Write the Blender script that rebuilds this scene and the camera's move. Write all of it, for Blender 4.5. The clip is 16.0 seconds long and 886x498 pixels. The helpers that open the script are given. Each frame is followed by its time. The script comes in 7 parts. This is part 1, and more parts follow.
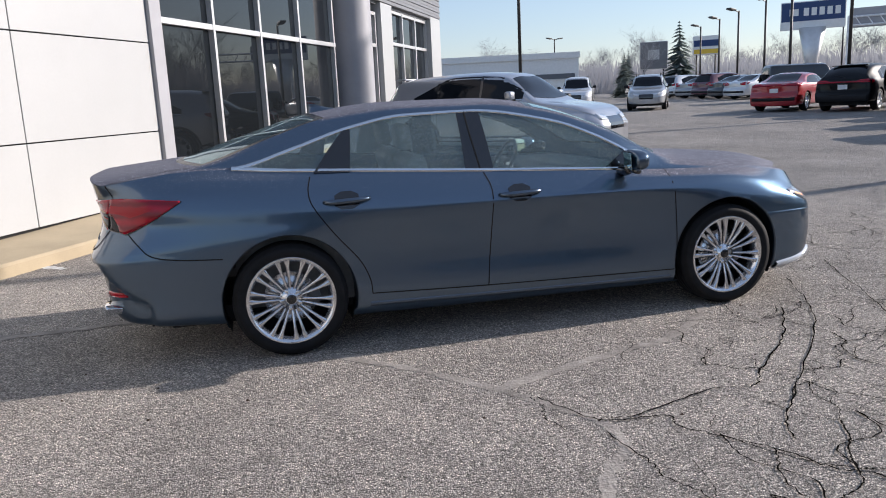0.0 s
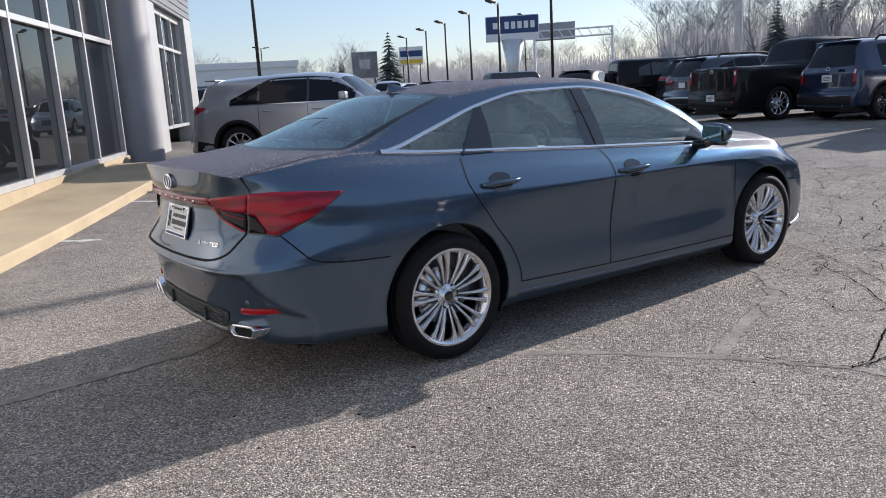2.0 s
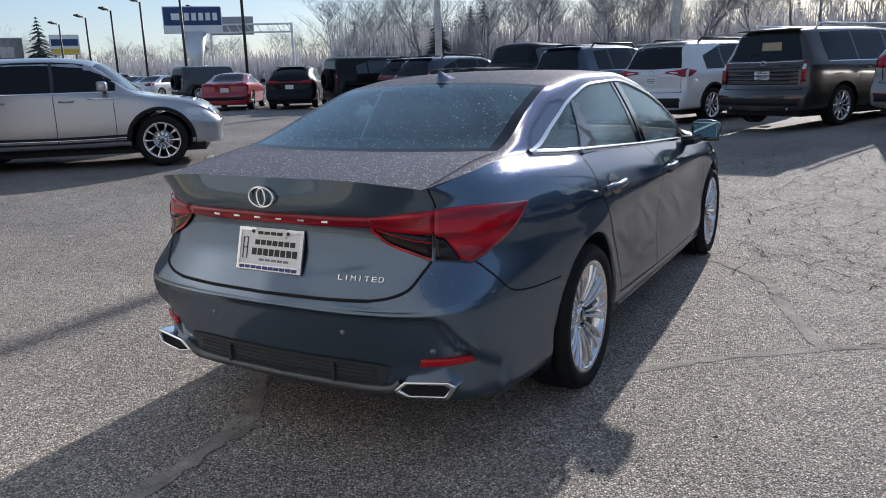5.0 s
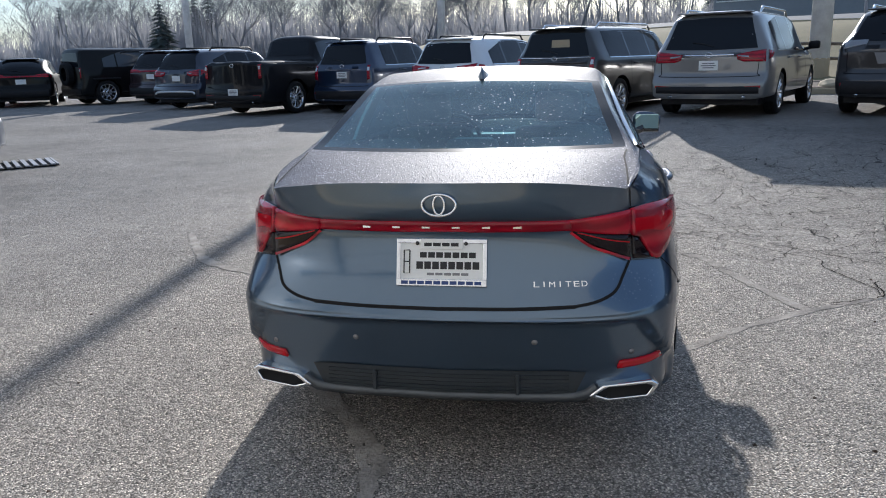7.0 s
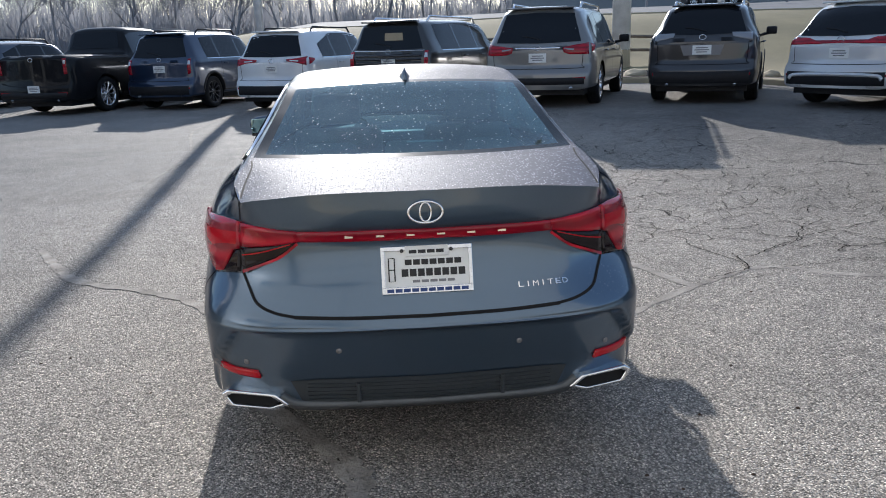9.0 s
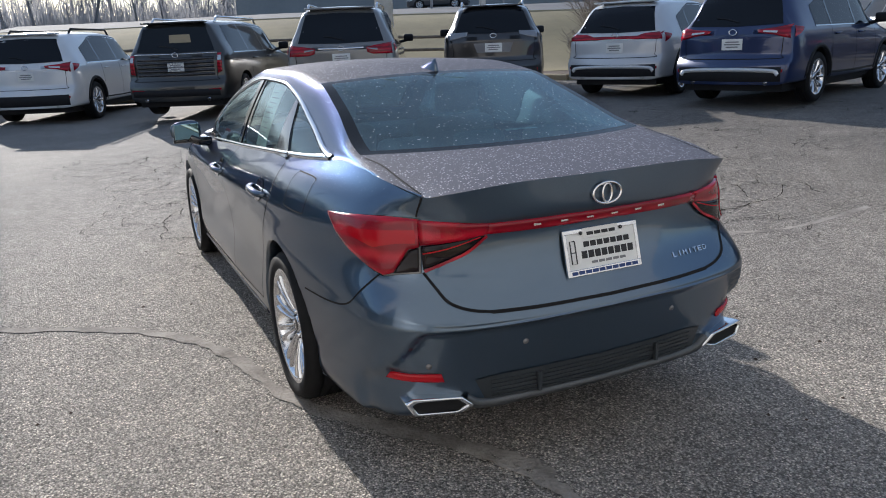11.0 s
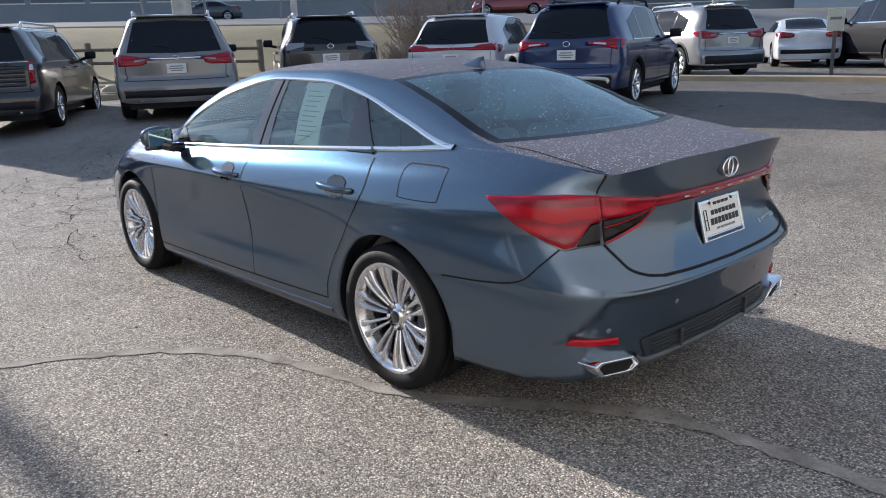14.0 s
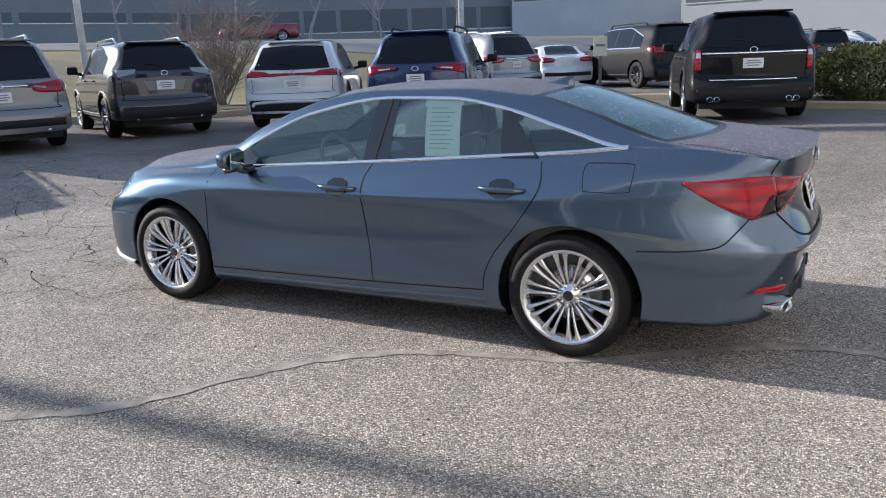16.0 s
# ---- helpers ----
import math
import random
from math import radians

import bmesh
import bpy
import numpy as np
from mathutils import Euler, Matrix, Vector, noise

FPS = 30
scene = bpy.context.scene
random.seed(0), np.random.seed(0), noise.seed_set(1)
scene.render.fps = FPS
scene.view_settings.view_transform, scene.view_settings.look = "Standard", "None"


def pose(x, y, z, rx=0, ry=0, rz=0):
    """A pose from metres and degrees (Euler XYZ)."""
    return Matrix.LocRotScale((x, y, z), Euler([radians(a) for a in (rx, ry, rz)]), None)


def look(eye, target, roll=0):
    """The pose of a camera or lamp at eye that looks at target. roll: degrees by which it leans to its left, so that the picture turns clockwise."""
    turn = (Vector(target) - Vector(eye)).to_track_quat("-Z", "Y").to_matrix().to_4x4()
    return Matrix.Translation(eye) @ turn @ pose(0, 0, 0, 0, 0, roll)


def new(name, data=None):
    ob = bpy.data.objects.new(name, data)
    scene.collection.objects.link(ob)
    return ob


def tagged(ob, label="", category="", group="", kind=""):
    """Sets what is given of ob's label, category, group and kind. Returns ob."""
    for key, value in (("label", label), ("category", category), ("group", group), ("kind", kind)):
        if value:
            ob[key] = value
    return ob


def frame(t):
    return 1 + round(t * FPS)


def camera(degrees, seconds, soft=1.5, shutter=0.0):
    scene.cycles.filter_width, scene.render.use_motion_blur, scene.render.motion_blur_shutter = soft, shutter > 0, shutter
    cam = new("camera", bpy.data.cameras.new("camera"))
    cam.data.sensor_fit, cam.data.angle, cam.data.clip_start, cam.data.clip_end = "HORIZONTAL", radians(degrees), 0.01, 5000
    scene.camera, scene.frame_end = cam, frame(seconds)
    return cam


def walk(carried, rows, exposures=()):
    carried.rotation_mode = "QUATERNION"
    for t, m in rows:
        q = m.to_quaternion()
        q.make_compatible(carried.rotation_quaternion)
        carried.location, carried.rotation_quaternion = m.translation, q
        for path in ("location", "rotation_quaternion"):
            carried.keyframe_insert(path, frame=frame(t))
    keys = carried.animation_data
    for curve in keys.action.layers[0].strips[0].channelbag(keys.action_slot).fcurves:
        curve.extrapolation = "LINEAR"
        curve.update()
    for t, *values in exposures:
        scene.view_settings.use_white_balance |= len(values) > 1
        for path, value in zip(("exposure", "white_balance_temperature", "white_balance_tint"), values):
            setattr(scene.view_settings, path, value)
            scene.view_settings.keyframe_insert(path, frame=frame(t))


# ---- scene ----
cam = camera(59.8, 16.0, soft=1.0)
PATH = [
    (0, (-0.168, -5.318, 1.464), (0.299, -3.413, 1.073), -2.7),
    (0.5, (-0.775, -5.116, 1.464), (-0.127, -3.265, 1.068), -2.8),
    (1, (-1.314, -4.795, 1.429), (-0.489, -3.017, 1.029), -3.1),
    (1.5, (-1.871, -4.45, 1.416), (-0.88, -2.76, 1.013), -3.2),
    (2, (-2.291, -4.001, 1.388), (-1.144, -2.413, 0.985), -3.3),
    (2.5, (-2.638, -3.503, 1.379), (-1.344, -2.031, 0.979), -3.2),
    (3, (-2.921, -3.002, 1.394), (-1.499, -1.653, 0.994), -3.1),
    (3.5, (-3.103, -2.517, 1.411), (-1.58, -1.287, 1.004), -3.1),
    (4, (-3.246, -2.199, 1.43), (-1.649, -1.07, 1.012), -2.9),
    (4.5, (-3.255, -2.097, 1.44), (-1.608, -1.048, 1.008), -2.7),
    (4.7, (-3.229, -2.067, 1.437), (-1.564, -1.049, 1.002), -2.5),
    (6.8, (-3.57, -0.581, 1.467), (-1.67, -0.192, 0.978), -0.5),
    (7, (-3.621, -0.432, 1.492), (-1.706, -0.111, 1.011), -1.6),
    (7.5, (-3.587, -0.129, 1.505), (-1.656, 0.022, 1.006), -1.4),
    (8, (-3.567, 0.032, 1.539), (-1.635, 0.054, 1.022), -0.8),
    (8.5, (-3.562, 0.077, 1.547), (-1.634, 0.005, 1.023), -0.6),
    (8.7, (-3.633, 0.082, 1.558), (-1.704, -0.016, 1.038), -1.1),
    (10.8, (-3.296, 1.444, 1.537), (-1.515, 0.707, 1.003), -2.2),
    (11, (-3.224, 1.599, 1.55), (-1.472, 0.796, 1.018), -2.4),
    (11.5, (-3.02, 1.863, 1.529), (-1.337, 0.923, 0.993), -2.7),
    (12, (-2.924, 2.004, 1.555), (-1.299, 0.971, 1.018), -2.7),
    (12.5, (-2.903, 2.029, 1.557), (-1.314, 0.94, 1.02), -2.8),
    (13, (-2.858, 2.127, 1.561), (-1.306, 0.983, 1.029), -2.5),
    (13.5, (-2.794, 2.511, 1.562), (-1.288, 1.305, 1.035), -2.1),
    (14, (-2.589, 2.884, 1.524), (-1.153, 1.592, 1.006), -1.9),
    (14.5, (-2.308, 3.306, 1.541), (-0.968, 1.91, 1.035), -1.8),
    (15, (-1.997, 3.789, 1.567), (-0.785, 2.277, 1.073), -1.8),
    (15.5, (-1.621, 4.153, 1.566), (-0.552, 2.533, 1.081), -1.9),
    (16, (-1.265, 4.587, 1.574), (-0.346, 2.876, 1.095), -2.2),
]
walk(cam, [(t, look(eye, target, roll)) for t, eye, target, roll in PATH], ((0, 0.87, 6600, 16), (1.5, 0.82, 6600, 16), (2.5, 0.8, 6500, 15), (3.5, 0.7, 6400, 14), (4.5, 0.58, 6400, 14), (7, 0.80, 6220, 11), (8.5, 0.92, 6220, 11), (11, 0.78, 6420, 12), (12.5, 0.86, 6480, 13), (14.5, 1.07, 6500, 14), (16, 1.22, 6560, 14)))

# ---------- world, sun, exposure ----------
SUN_EL, SUN_AZ = radians(20.4), radians(3.7)      # azimuth counted from +x towards +y
world = bpy.data.worlds.new("world")
scene.world = world
world.use_nodes = True
wn = world.node_tree.nodes
sky = wn.new("ShaderNodeTexSky")
sky.sky_type, sky.sun_disc = "NISHITA", False
sky.sun_elevation, sky.sun_rotation = SUN_EL, radians(90) - SUN_AZ
sky.air_density, sky.dust_density, sky.ozone_density = 1.0, 0.4, 3.0
wn["Background"].inputs["Strength"].default_value = 0.105
haze = wn.new("ShaderNodeMix")           # thin winter haze evens the sky out
haze.data_type = "RGBA"
haze.inputs["Factor"].default_value = 0.45
haze.inputs["B"].default_value = (2.1, 2.7, 3.6, 1)
world.node_tree.links.new(sky.outputs["Color"], haze.inputs["A"])
world.node_tree.links.new(haze.outputs["Result"], wn["Background"].inputs["Color"])
sun_dir = Vector((math.cos(SUN_EL) * math.cos(SUN_AZ), math.cos(SUN_EL) * math.sin(SUN_AZ), math.sin(SUN_EL)))
sun_data = bpy.data.lights.new("sun", "SUN")
sun_data.energy, sun_data.angle, sun_data.color = 3.6, radians(0.6), (1.0, 0.955, 0.885)
sun = new("sun", sun_data)
sun.matrix_world = look(sun_dir * 80, (0, 0, 0))
scene.view_settings.exposure = 0.0


# ---------- materials ----------
def node(nt, kind, **values):
    n = nt.nodes.new("ShaderNode" + kind)
    for key, value in values.items():
        if key in n.inputs:
            n.inputs[key].default_value = value
    return n


def base_mat(name, color, rough=0.5, metal=0.0, coat=0.0, spec=0.5):
    m = bpy.data.materials.new(name)
    m.use_nodes = True
    b = m.node_tree.nodes["Principled BSDF"]
    b.inputs["Base Color"].default_value = (*color, 1)
    b.inputs["Roughness"].default_value = rough
    b.inputs["Metallic"].default_value = metal
    b.inputs["Coat Weight"].default_value = coat
    b.inputs["Coat Roughness"].default_value = 0.03
    b.inputs["Specular IOR Level"].default_value = spec
    return m, m.node_tree, b


def worn(name, color, rough=0.6, metal=0.0, scale=6.0, spread=0.25, fine=120.0, bump=0.1, coat=0.0, second=None, spec=0.5):
    """A surface with broad stains and fine grain, in object space."""
    m, nt, b = base_mat(name, color, rough, metal, coat, spec)
    tc = nt.nodes.new("ShaderNodeTexCoord")
    broad = node(nt, "TexNoise", Scale=scale, Detail=6.0, Roughness=0.6)
    grain = node(nt, "TexNoise", Scale=fine, Detail=3.0)
    for t in (broad, grain):
        nt.links.new(tc.outputs["Object"], t.inputs["Vector"])
    ramp = nt.nodes.new("ShaderNodeValToRGB")
    dark = [max(0.0, c * (1 - spread)) for c in color]
    light = second or [min(1.0, c * (1 + spread)) for c in color]
    ramp.color_ramp.elements[0].color, ramp.color_ramp.elements[1].color = (*dark, 1), (*light, 1)
    ramp.color_ramp.elements[0].position, ramp.color_ramp.elements[1].position = 0.3, 0.72
    mix = node(nt, "Math")
    mix.operation = "MULTIPLY_ADD"
    mix.inputs[1].default_value = 0.25
    nt.links.new(grain.outputs["Fac"], mix.inputs[0])
    half = node(nt, "Math")
    half.operation = "MULTIPLY"
    half.inputs[1].default_value = 0.75
    nt.links.new(broad.outputs["Fac"], half.inputs[0])
    nt.links.new(half.outputs[0], mix.inputs[2])
    nt.links.new(mix.outputs[0], ramp.inputs["Fac"])
    nt.links.new(ramp.outputs["Color"], b.inputs["Base Color"])
    if bump:
        bp = node(nt, "Bump", Strength=bump, Distance=0.01)
        nt.links.new(grain.outputs["Fac"], bp.inputs["Height"])
        nt.links.new(bp.outputs["Normal"], b.inputs["Normal"])
    return m


def paint(name, color, flake=0.35, dew=0.0, rough=0.38, metal=0.6):
    """Metallic car paint under clear coat; dew: beads of water on faces that look up."""
    m, nt, b = base_mat(name, color, rough, metal, 1.0, 0.5 if max(color) > 0.02 else 0.1)
    if max(color) < 0.02:
        b.inputs["Coat Weight"].default_value = 0.3
    if flake > 0.2:
        b.inputs["Specular Tint"].default_value = (0.19, 0.20, 0.21, 1)
        b.inputs["Coat IOR"].default_value = 1.6
    tc = nt.nodes.new("ShaderNodeTexCoord")
    fl = node(nt, "TexNoise", Scale=900.0, Detail=1.0)
    nt.links.new(tc.outputs["Object"], fl.inputs["Vector"])
    dust = node(nt, "TexNoise", Scale=3.0, Detail=6.0, Roughness=0.65)
    nt.links.new(tc.outputs["Object"], dust.inputs["Vector"])
    mr = node(nt, "MapRange")
    mr.inputs["To Min"].default_value, mr.inputs["To Max"].default_value = 1 - flake, 1 + flake
    nt.links.new(fl.outputs["Fac"], mr.inputs["Value"])
    mul = node(nt, "VectorMath")
    mul.operation = "SCALE"
    mul.inputs[0].default_value = color
    nt.links.new(mr.outputs["Result"], mul.inputs["Scale"])
    cr = node(nt, "MapRange")
    cr.inputs["From Min"].default_value, cr.inputs["From Max"].default_value = 0.35, 0.75
    cr.inputs["To Min"].default_value, cr.inputs["To Max"].default_value = 0.02, 0.10
    nt.links.new(dust.outputs["Fac"], cr.inputs["Value"])
    nt.links.new(cr.outputs["Result"], b.inputs["Coat Roughness"])
    nt.links.new(mul.outputs["Vector"], b.inputs["Base Color"])
    if dew:
        geo = nt.nodes.new("ShaderNodeNewGeometry")
        sep = nt.nodes.new("ShaderNodeSeparateXYZ")
        nt.links.new(geo.outputs["Normal"], sep.inputs[0])
        across = nt.nodes.new("ShaderNodeSeparateXYZ")
        nt.links.new(tc.outputs["Object"], across.inputs[0])
        side_shift = node(nt, "MapRange")
        side_shift.inputs["From Min"].default_value, side_shift.inputs["From Max"].default_value = 0.1, -0.6
        side_shift.inputs["To Min"].default_value, side_shift.inputs["To Max"].default_value = 0.0, 0.12
        nt.links.new(across.outputs["Y"], side_shift.inputs["Value"])
        facing = node(nt, "Math")
        facing.operation = "ADD"
        nt.links.new(sep.outputs["Z"], facing.inputs[0])
        nt.links.new(side_shift.outputs["Result"], facing.inputs[1])
        up = node(nt, "MapRange")
        up.inputs["From Min"].default_value, up.inputs["From Max"].default_value = 0.58, 0.92
        nt.links.new(facing.outputs[0], up.inputs["Value"])
        patch = node(nt, "TexNoise", Scale=4.0, Detail=5.0, Roughness=0.65)
        nt.links.new(tc.outputs["Object"], patch.inputs["Vector"])
        pm = node(nt, "MapRange")
        pm.inputs["From Min"].default_value, pm.inputs["From Max"].default_value = 0.06, 0.34
        nt.links.new(patch.outputs["Fac"], pm.inputs["Value"])
        amount = node(nt, "Math")
        amount.operation = "MULTIPLY"
        nt.links.new(up.outputs["Result"], amount.inputs[0])
        nt.links.new(pm.outputs["Result"], amount.inputs[1])
        vor = node(nt, "TexVoronoi", Scale=105.0, Randomness=1.0)
        nt.links.new(tc.outputs["Object"], vor.inputs["Vector"])
        sel = nt.nodes.new("ShaderNodeSeparateColor")
        nt.links.new(vor.outputs["Color"], sel.inputs[0])
        bead = node(nt, "MapRange")
        bead.inputs["From Min"].default_value, bead.inputs["From Max"].default_value = 0.10, 0.42
        bead.inputs["To Min"].default_value, bead.inputs["To Max"].default_value = 1.0, 0.0
        nt.links.new(vor.outputs["Distance"], bead.inputs["Value"])
        pick = node(nt, "Math")
        pick.operation = "LESS_THAN"
        nt.links.new(sel.outputs[0], pick.inputs[0])
        nt.links.new(amount.outputs[0], pick.inputs[1])
        wet = node(nt, "Math")
        wet.operation = "MULTIPLY"
        nt.links.new(bead.outputs["Result"], wet.inputs[0])
        nt.links.new(pick.outputs[0], wet.inputs[1])
        bp = node(nt, "Bump", Strength=dew, Distance=0.0022)
        nt.links.new(wet.outputs[0], bp.inputs["Height"])
        nt.links.new(bp.outputs["Normal"], b.inputs["Coat Normal"])
        nt.links.new(bp.outputs["Normal"], b.inputs["Normal"])

        def slide(source, lo, hi, target):
            r = node(nt, "MapRange")
            r.inputs["To Min"].default_value, r.inputs["To Max"].default_value = lo, hi
            nt.links.new(source, r.inputs["Value"])
            nt.links.new(r.outputs["Result"], b.inputs[target])
        flat_up = node(nt, "MapRange")
        flat_up.inputs["From Min"].default_value, flat_up.inputs["From Max"].default_value = 0.84, 0.96
        nt.links.new(facing.outputs[0], flat_up.inputs["Value"])
        haze = node(nt, "Math")
        haze.operation = "MULTIPLY"
        nt.links.new(flat_up.outputs["Result"], haze.inputs[0])
        nt.links.new(pm.outputs["Result"], haze.inputs[1])
        slide(haze.outputs[0], rough, 0.62, "Roughness")
        slide(haze.outputs[0], metal, metal * 0.20, "Metallic")
        slide(haze.outputs[0], 0.5, 0.14, "Specular IOR Level")
        slide(haze.outputs[0], 1.0, 0.0, "Coat Weight")
        coat_add = node(nt, "Math")
        coat_add.operation = "MULTIPLY_ADD"
        coat_add.inputs[1].default_value = 0.22
        nt.links.new(haze.outputs[0], coat_add.inputs[0])
        nt.links.new(cr.outputs["Result"], coat_add.inputs[2])
        nt.links.new(coat_add.outputs[0], b.inputs["Coat Roughness"])
        # some dew beads get a pale base colour in place of glints
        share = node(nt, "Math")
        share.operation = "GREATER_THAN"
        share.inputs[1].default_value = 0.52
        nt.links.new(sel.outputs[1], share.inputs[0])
        bead_glint = node(nt, "Math")
        bead_glint.operation = "MULTIPLY"
        nt.links.new(share.outputs[0], bead_glint.inputs[0])
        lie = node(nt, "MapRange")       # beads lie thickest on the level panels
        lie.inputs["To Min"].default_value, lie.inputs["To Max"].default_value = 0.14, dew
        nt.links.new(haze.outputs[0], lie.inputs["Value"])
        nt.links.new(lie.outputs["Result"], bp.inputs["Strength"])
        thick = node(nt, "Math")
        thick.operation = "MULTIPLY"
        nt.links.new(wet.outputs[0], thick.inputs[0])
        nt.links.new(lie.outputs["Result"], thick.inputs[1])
        nt.links.new(thick.outputs[0], bead_glint.inputs[1])
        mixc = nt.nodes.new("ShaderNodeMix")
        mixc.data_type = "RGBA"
        nt.links.new(bead_glint.outputs[0], mixc.inputs["Factor"])
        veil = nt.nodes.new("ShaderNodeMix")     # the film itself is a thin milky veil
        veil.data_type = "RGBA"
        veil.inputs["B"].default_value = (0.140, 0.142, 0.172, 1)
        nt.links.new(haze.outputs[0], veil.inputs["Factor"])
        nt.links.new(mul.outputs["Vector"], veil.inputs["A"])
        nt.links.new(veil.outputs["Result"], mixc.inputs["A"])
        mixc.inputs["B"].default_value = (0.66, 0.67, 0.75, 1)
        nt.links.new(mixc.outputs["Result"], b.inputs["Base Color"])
    return m


def glass_mat(name, tint, gloss=0.08, beads=0.0, rough=0.0, size=95.0, film=0.0):
    """Car glass: tinted see-through with a mirror coat."""
    m, nt, b = base_mat(name, tint)
    nt.nodes.remove(b)
    tr = nt.nodes.new("ShaderNodeBsdfTransparent")
    tr.inputs["Color"].default_value = (*tint, 1)
    gl = nt.nodes.new("ShaderNodeBsdfGlossy")
    gl.inputs["Roughness"].default_value = rough
    gl.inputs["Color"].default_value = (0.80, 0.96, 1, 1)
    fr = node(nt, "Fresnel", IOR=1.52)
    add = node(nt, "Math")
    add.operation = "MULTIPLY_ADD"
    add.inputs[1].default_value, add.inputs[2].default_value = 1.0, gloss - 0.04
    add.use_clamp = True
    nt.links.new(fr.outputs[0], add.inputs[0])
    mx = nt.nodes.new("ShaderNodeMixShader")
    nt.links.new(add.outputs[0], mx.inputs["Fac"])
    nt.links.new(tr.outputs[0], mx.inputs[1])
    nt.links.new(gl.outputs[0], mx.inputs[2])
    last = mx
    if film:         # fine dew; its pale tint also stands in for light through the cabin
        fog = nt.nodes.new("ShaderNodeBsdfTranslucent")
        fog.inputs["Color"].default_value = (0.70, 0.90, 0.90, 1)
        fog2 = nt.nodes.new("ShaderNodeBsdfDiffuse")
        fog2.inputs["Color"].default_value = (0.62, 0.79, 0.81, 1)
        fogs = nt.nodes.new("ShaderNodeMixShader")
        nt.links.new(fog.outputs[0], fogs.inputs[1])
        nt.links.new(fog2.outputs[0], fogs.inputs[2])
        fm = nt.nodes.new("ShaderNodeMixShader")
        fm.inputs["Fac"].default_value = film
        nt.links.new(mx.outputs[0], fm.inputs[1])
        nt.links.new(fogs.outputs[0], fm.inputs[2])
        mx = last = fm
    if beads:
        tc = nt.nodes.new("ShaderNodeTexCoord")
        vor = node(nt, "TexVoronoi", Scale=size)
        nt.links.new(tc.outputs["Object"], vor.inputs["Vector"])
        dot = node(nt, "MapRange")
        dot.inputs["From Min"].default_value, dot.inputs["From Max"].default_value = 0.16, 0.22
        dot.inputs["To Min"].default_value, dot.inputs["To Max"].default_value = 1.0, 0.0
        nt.links.new(vor.outputs["Distance"], dot.inputs["Value"])
        sel = nt.nodes.new("ShaderNodeSeparateColor")
        nt.links.new(vor.outputs["Color"], sel.inputs[0])
        pick = node(nt, "Math")
        pick.operation = "LESS_THAN"
        pick.inputs[1].default_value = beads
        nt.links.new(sel.outputs[0], pick.inputs[0])
        both = node(nt, "Math")
        both.operation = "MULTIPLY"
        nt.links.new(dot.outputs["Result"], both.inputs[0])
        nt.links.new(pick.outputs[0], both.inputs[1])
        # opaque pale drops, coloured for the light that water would refract
        drop = nt.nodes.new("ShaderNodeBsdfPrincipled")
        drop.inputs["Base Color"].default_value = (0.75, 0.82, 0.85, 1)
        drop.inputs["Roughness"].default_value = 0.12
        dome = node(nt, "MapRange")
        dome.inputs["From Min"].default_value, dome.inputs["From Max"].default_value = 0.0, 0.24
        dome.inputs["To Min"].default_value, dome.inputs["To Max"].default_value = 1.0, 0.0
        nt.links.new(vor.outputs["Distance"], dome.inputs["Value"])
        relief = node(nt, "Bump", Strength=1.0, Distance=0.005)
        nt.links.new(dome.outputs["Result"], relief.inputs["Height"])
        nt.links.new(relief.outputs["Normal"], drop.inputs["Normal"])
        lit = nt.nodes.new("ShaderNodeBsdfTranslucent")
        lit.inputs["Color"].default_value = (0.80, 0.92, 0.90, 1)
        half = nt.nodes.new("ShaderNodeMixShader")
        half.inputs["Fac"].default_value = 0.5
        nt.links.new(drop.outputs[0], half.inputs[1])
        nt.links.new(lit.outputs[0], half.inputs[2])
        m2 = nt.nodes.new("ShaderNodeMixShader")
        nt.links.new(both.outputs[0], m2.inputs["Fac"])
        nt.links.new(mx.outputs[0], m2.inputs[1])
        nt.links.new(half.outputs[0], m2.inputs[2])
        last = m2
    nt.links.new(last.outputs[0], nt.nodes["Material Output"].inputs["Surface"])
    return m


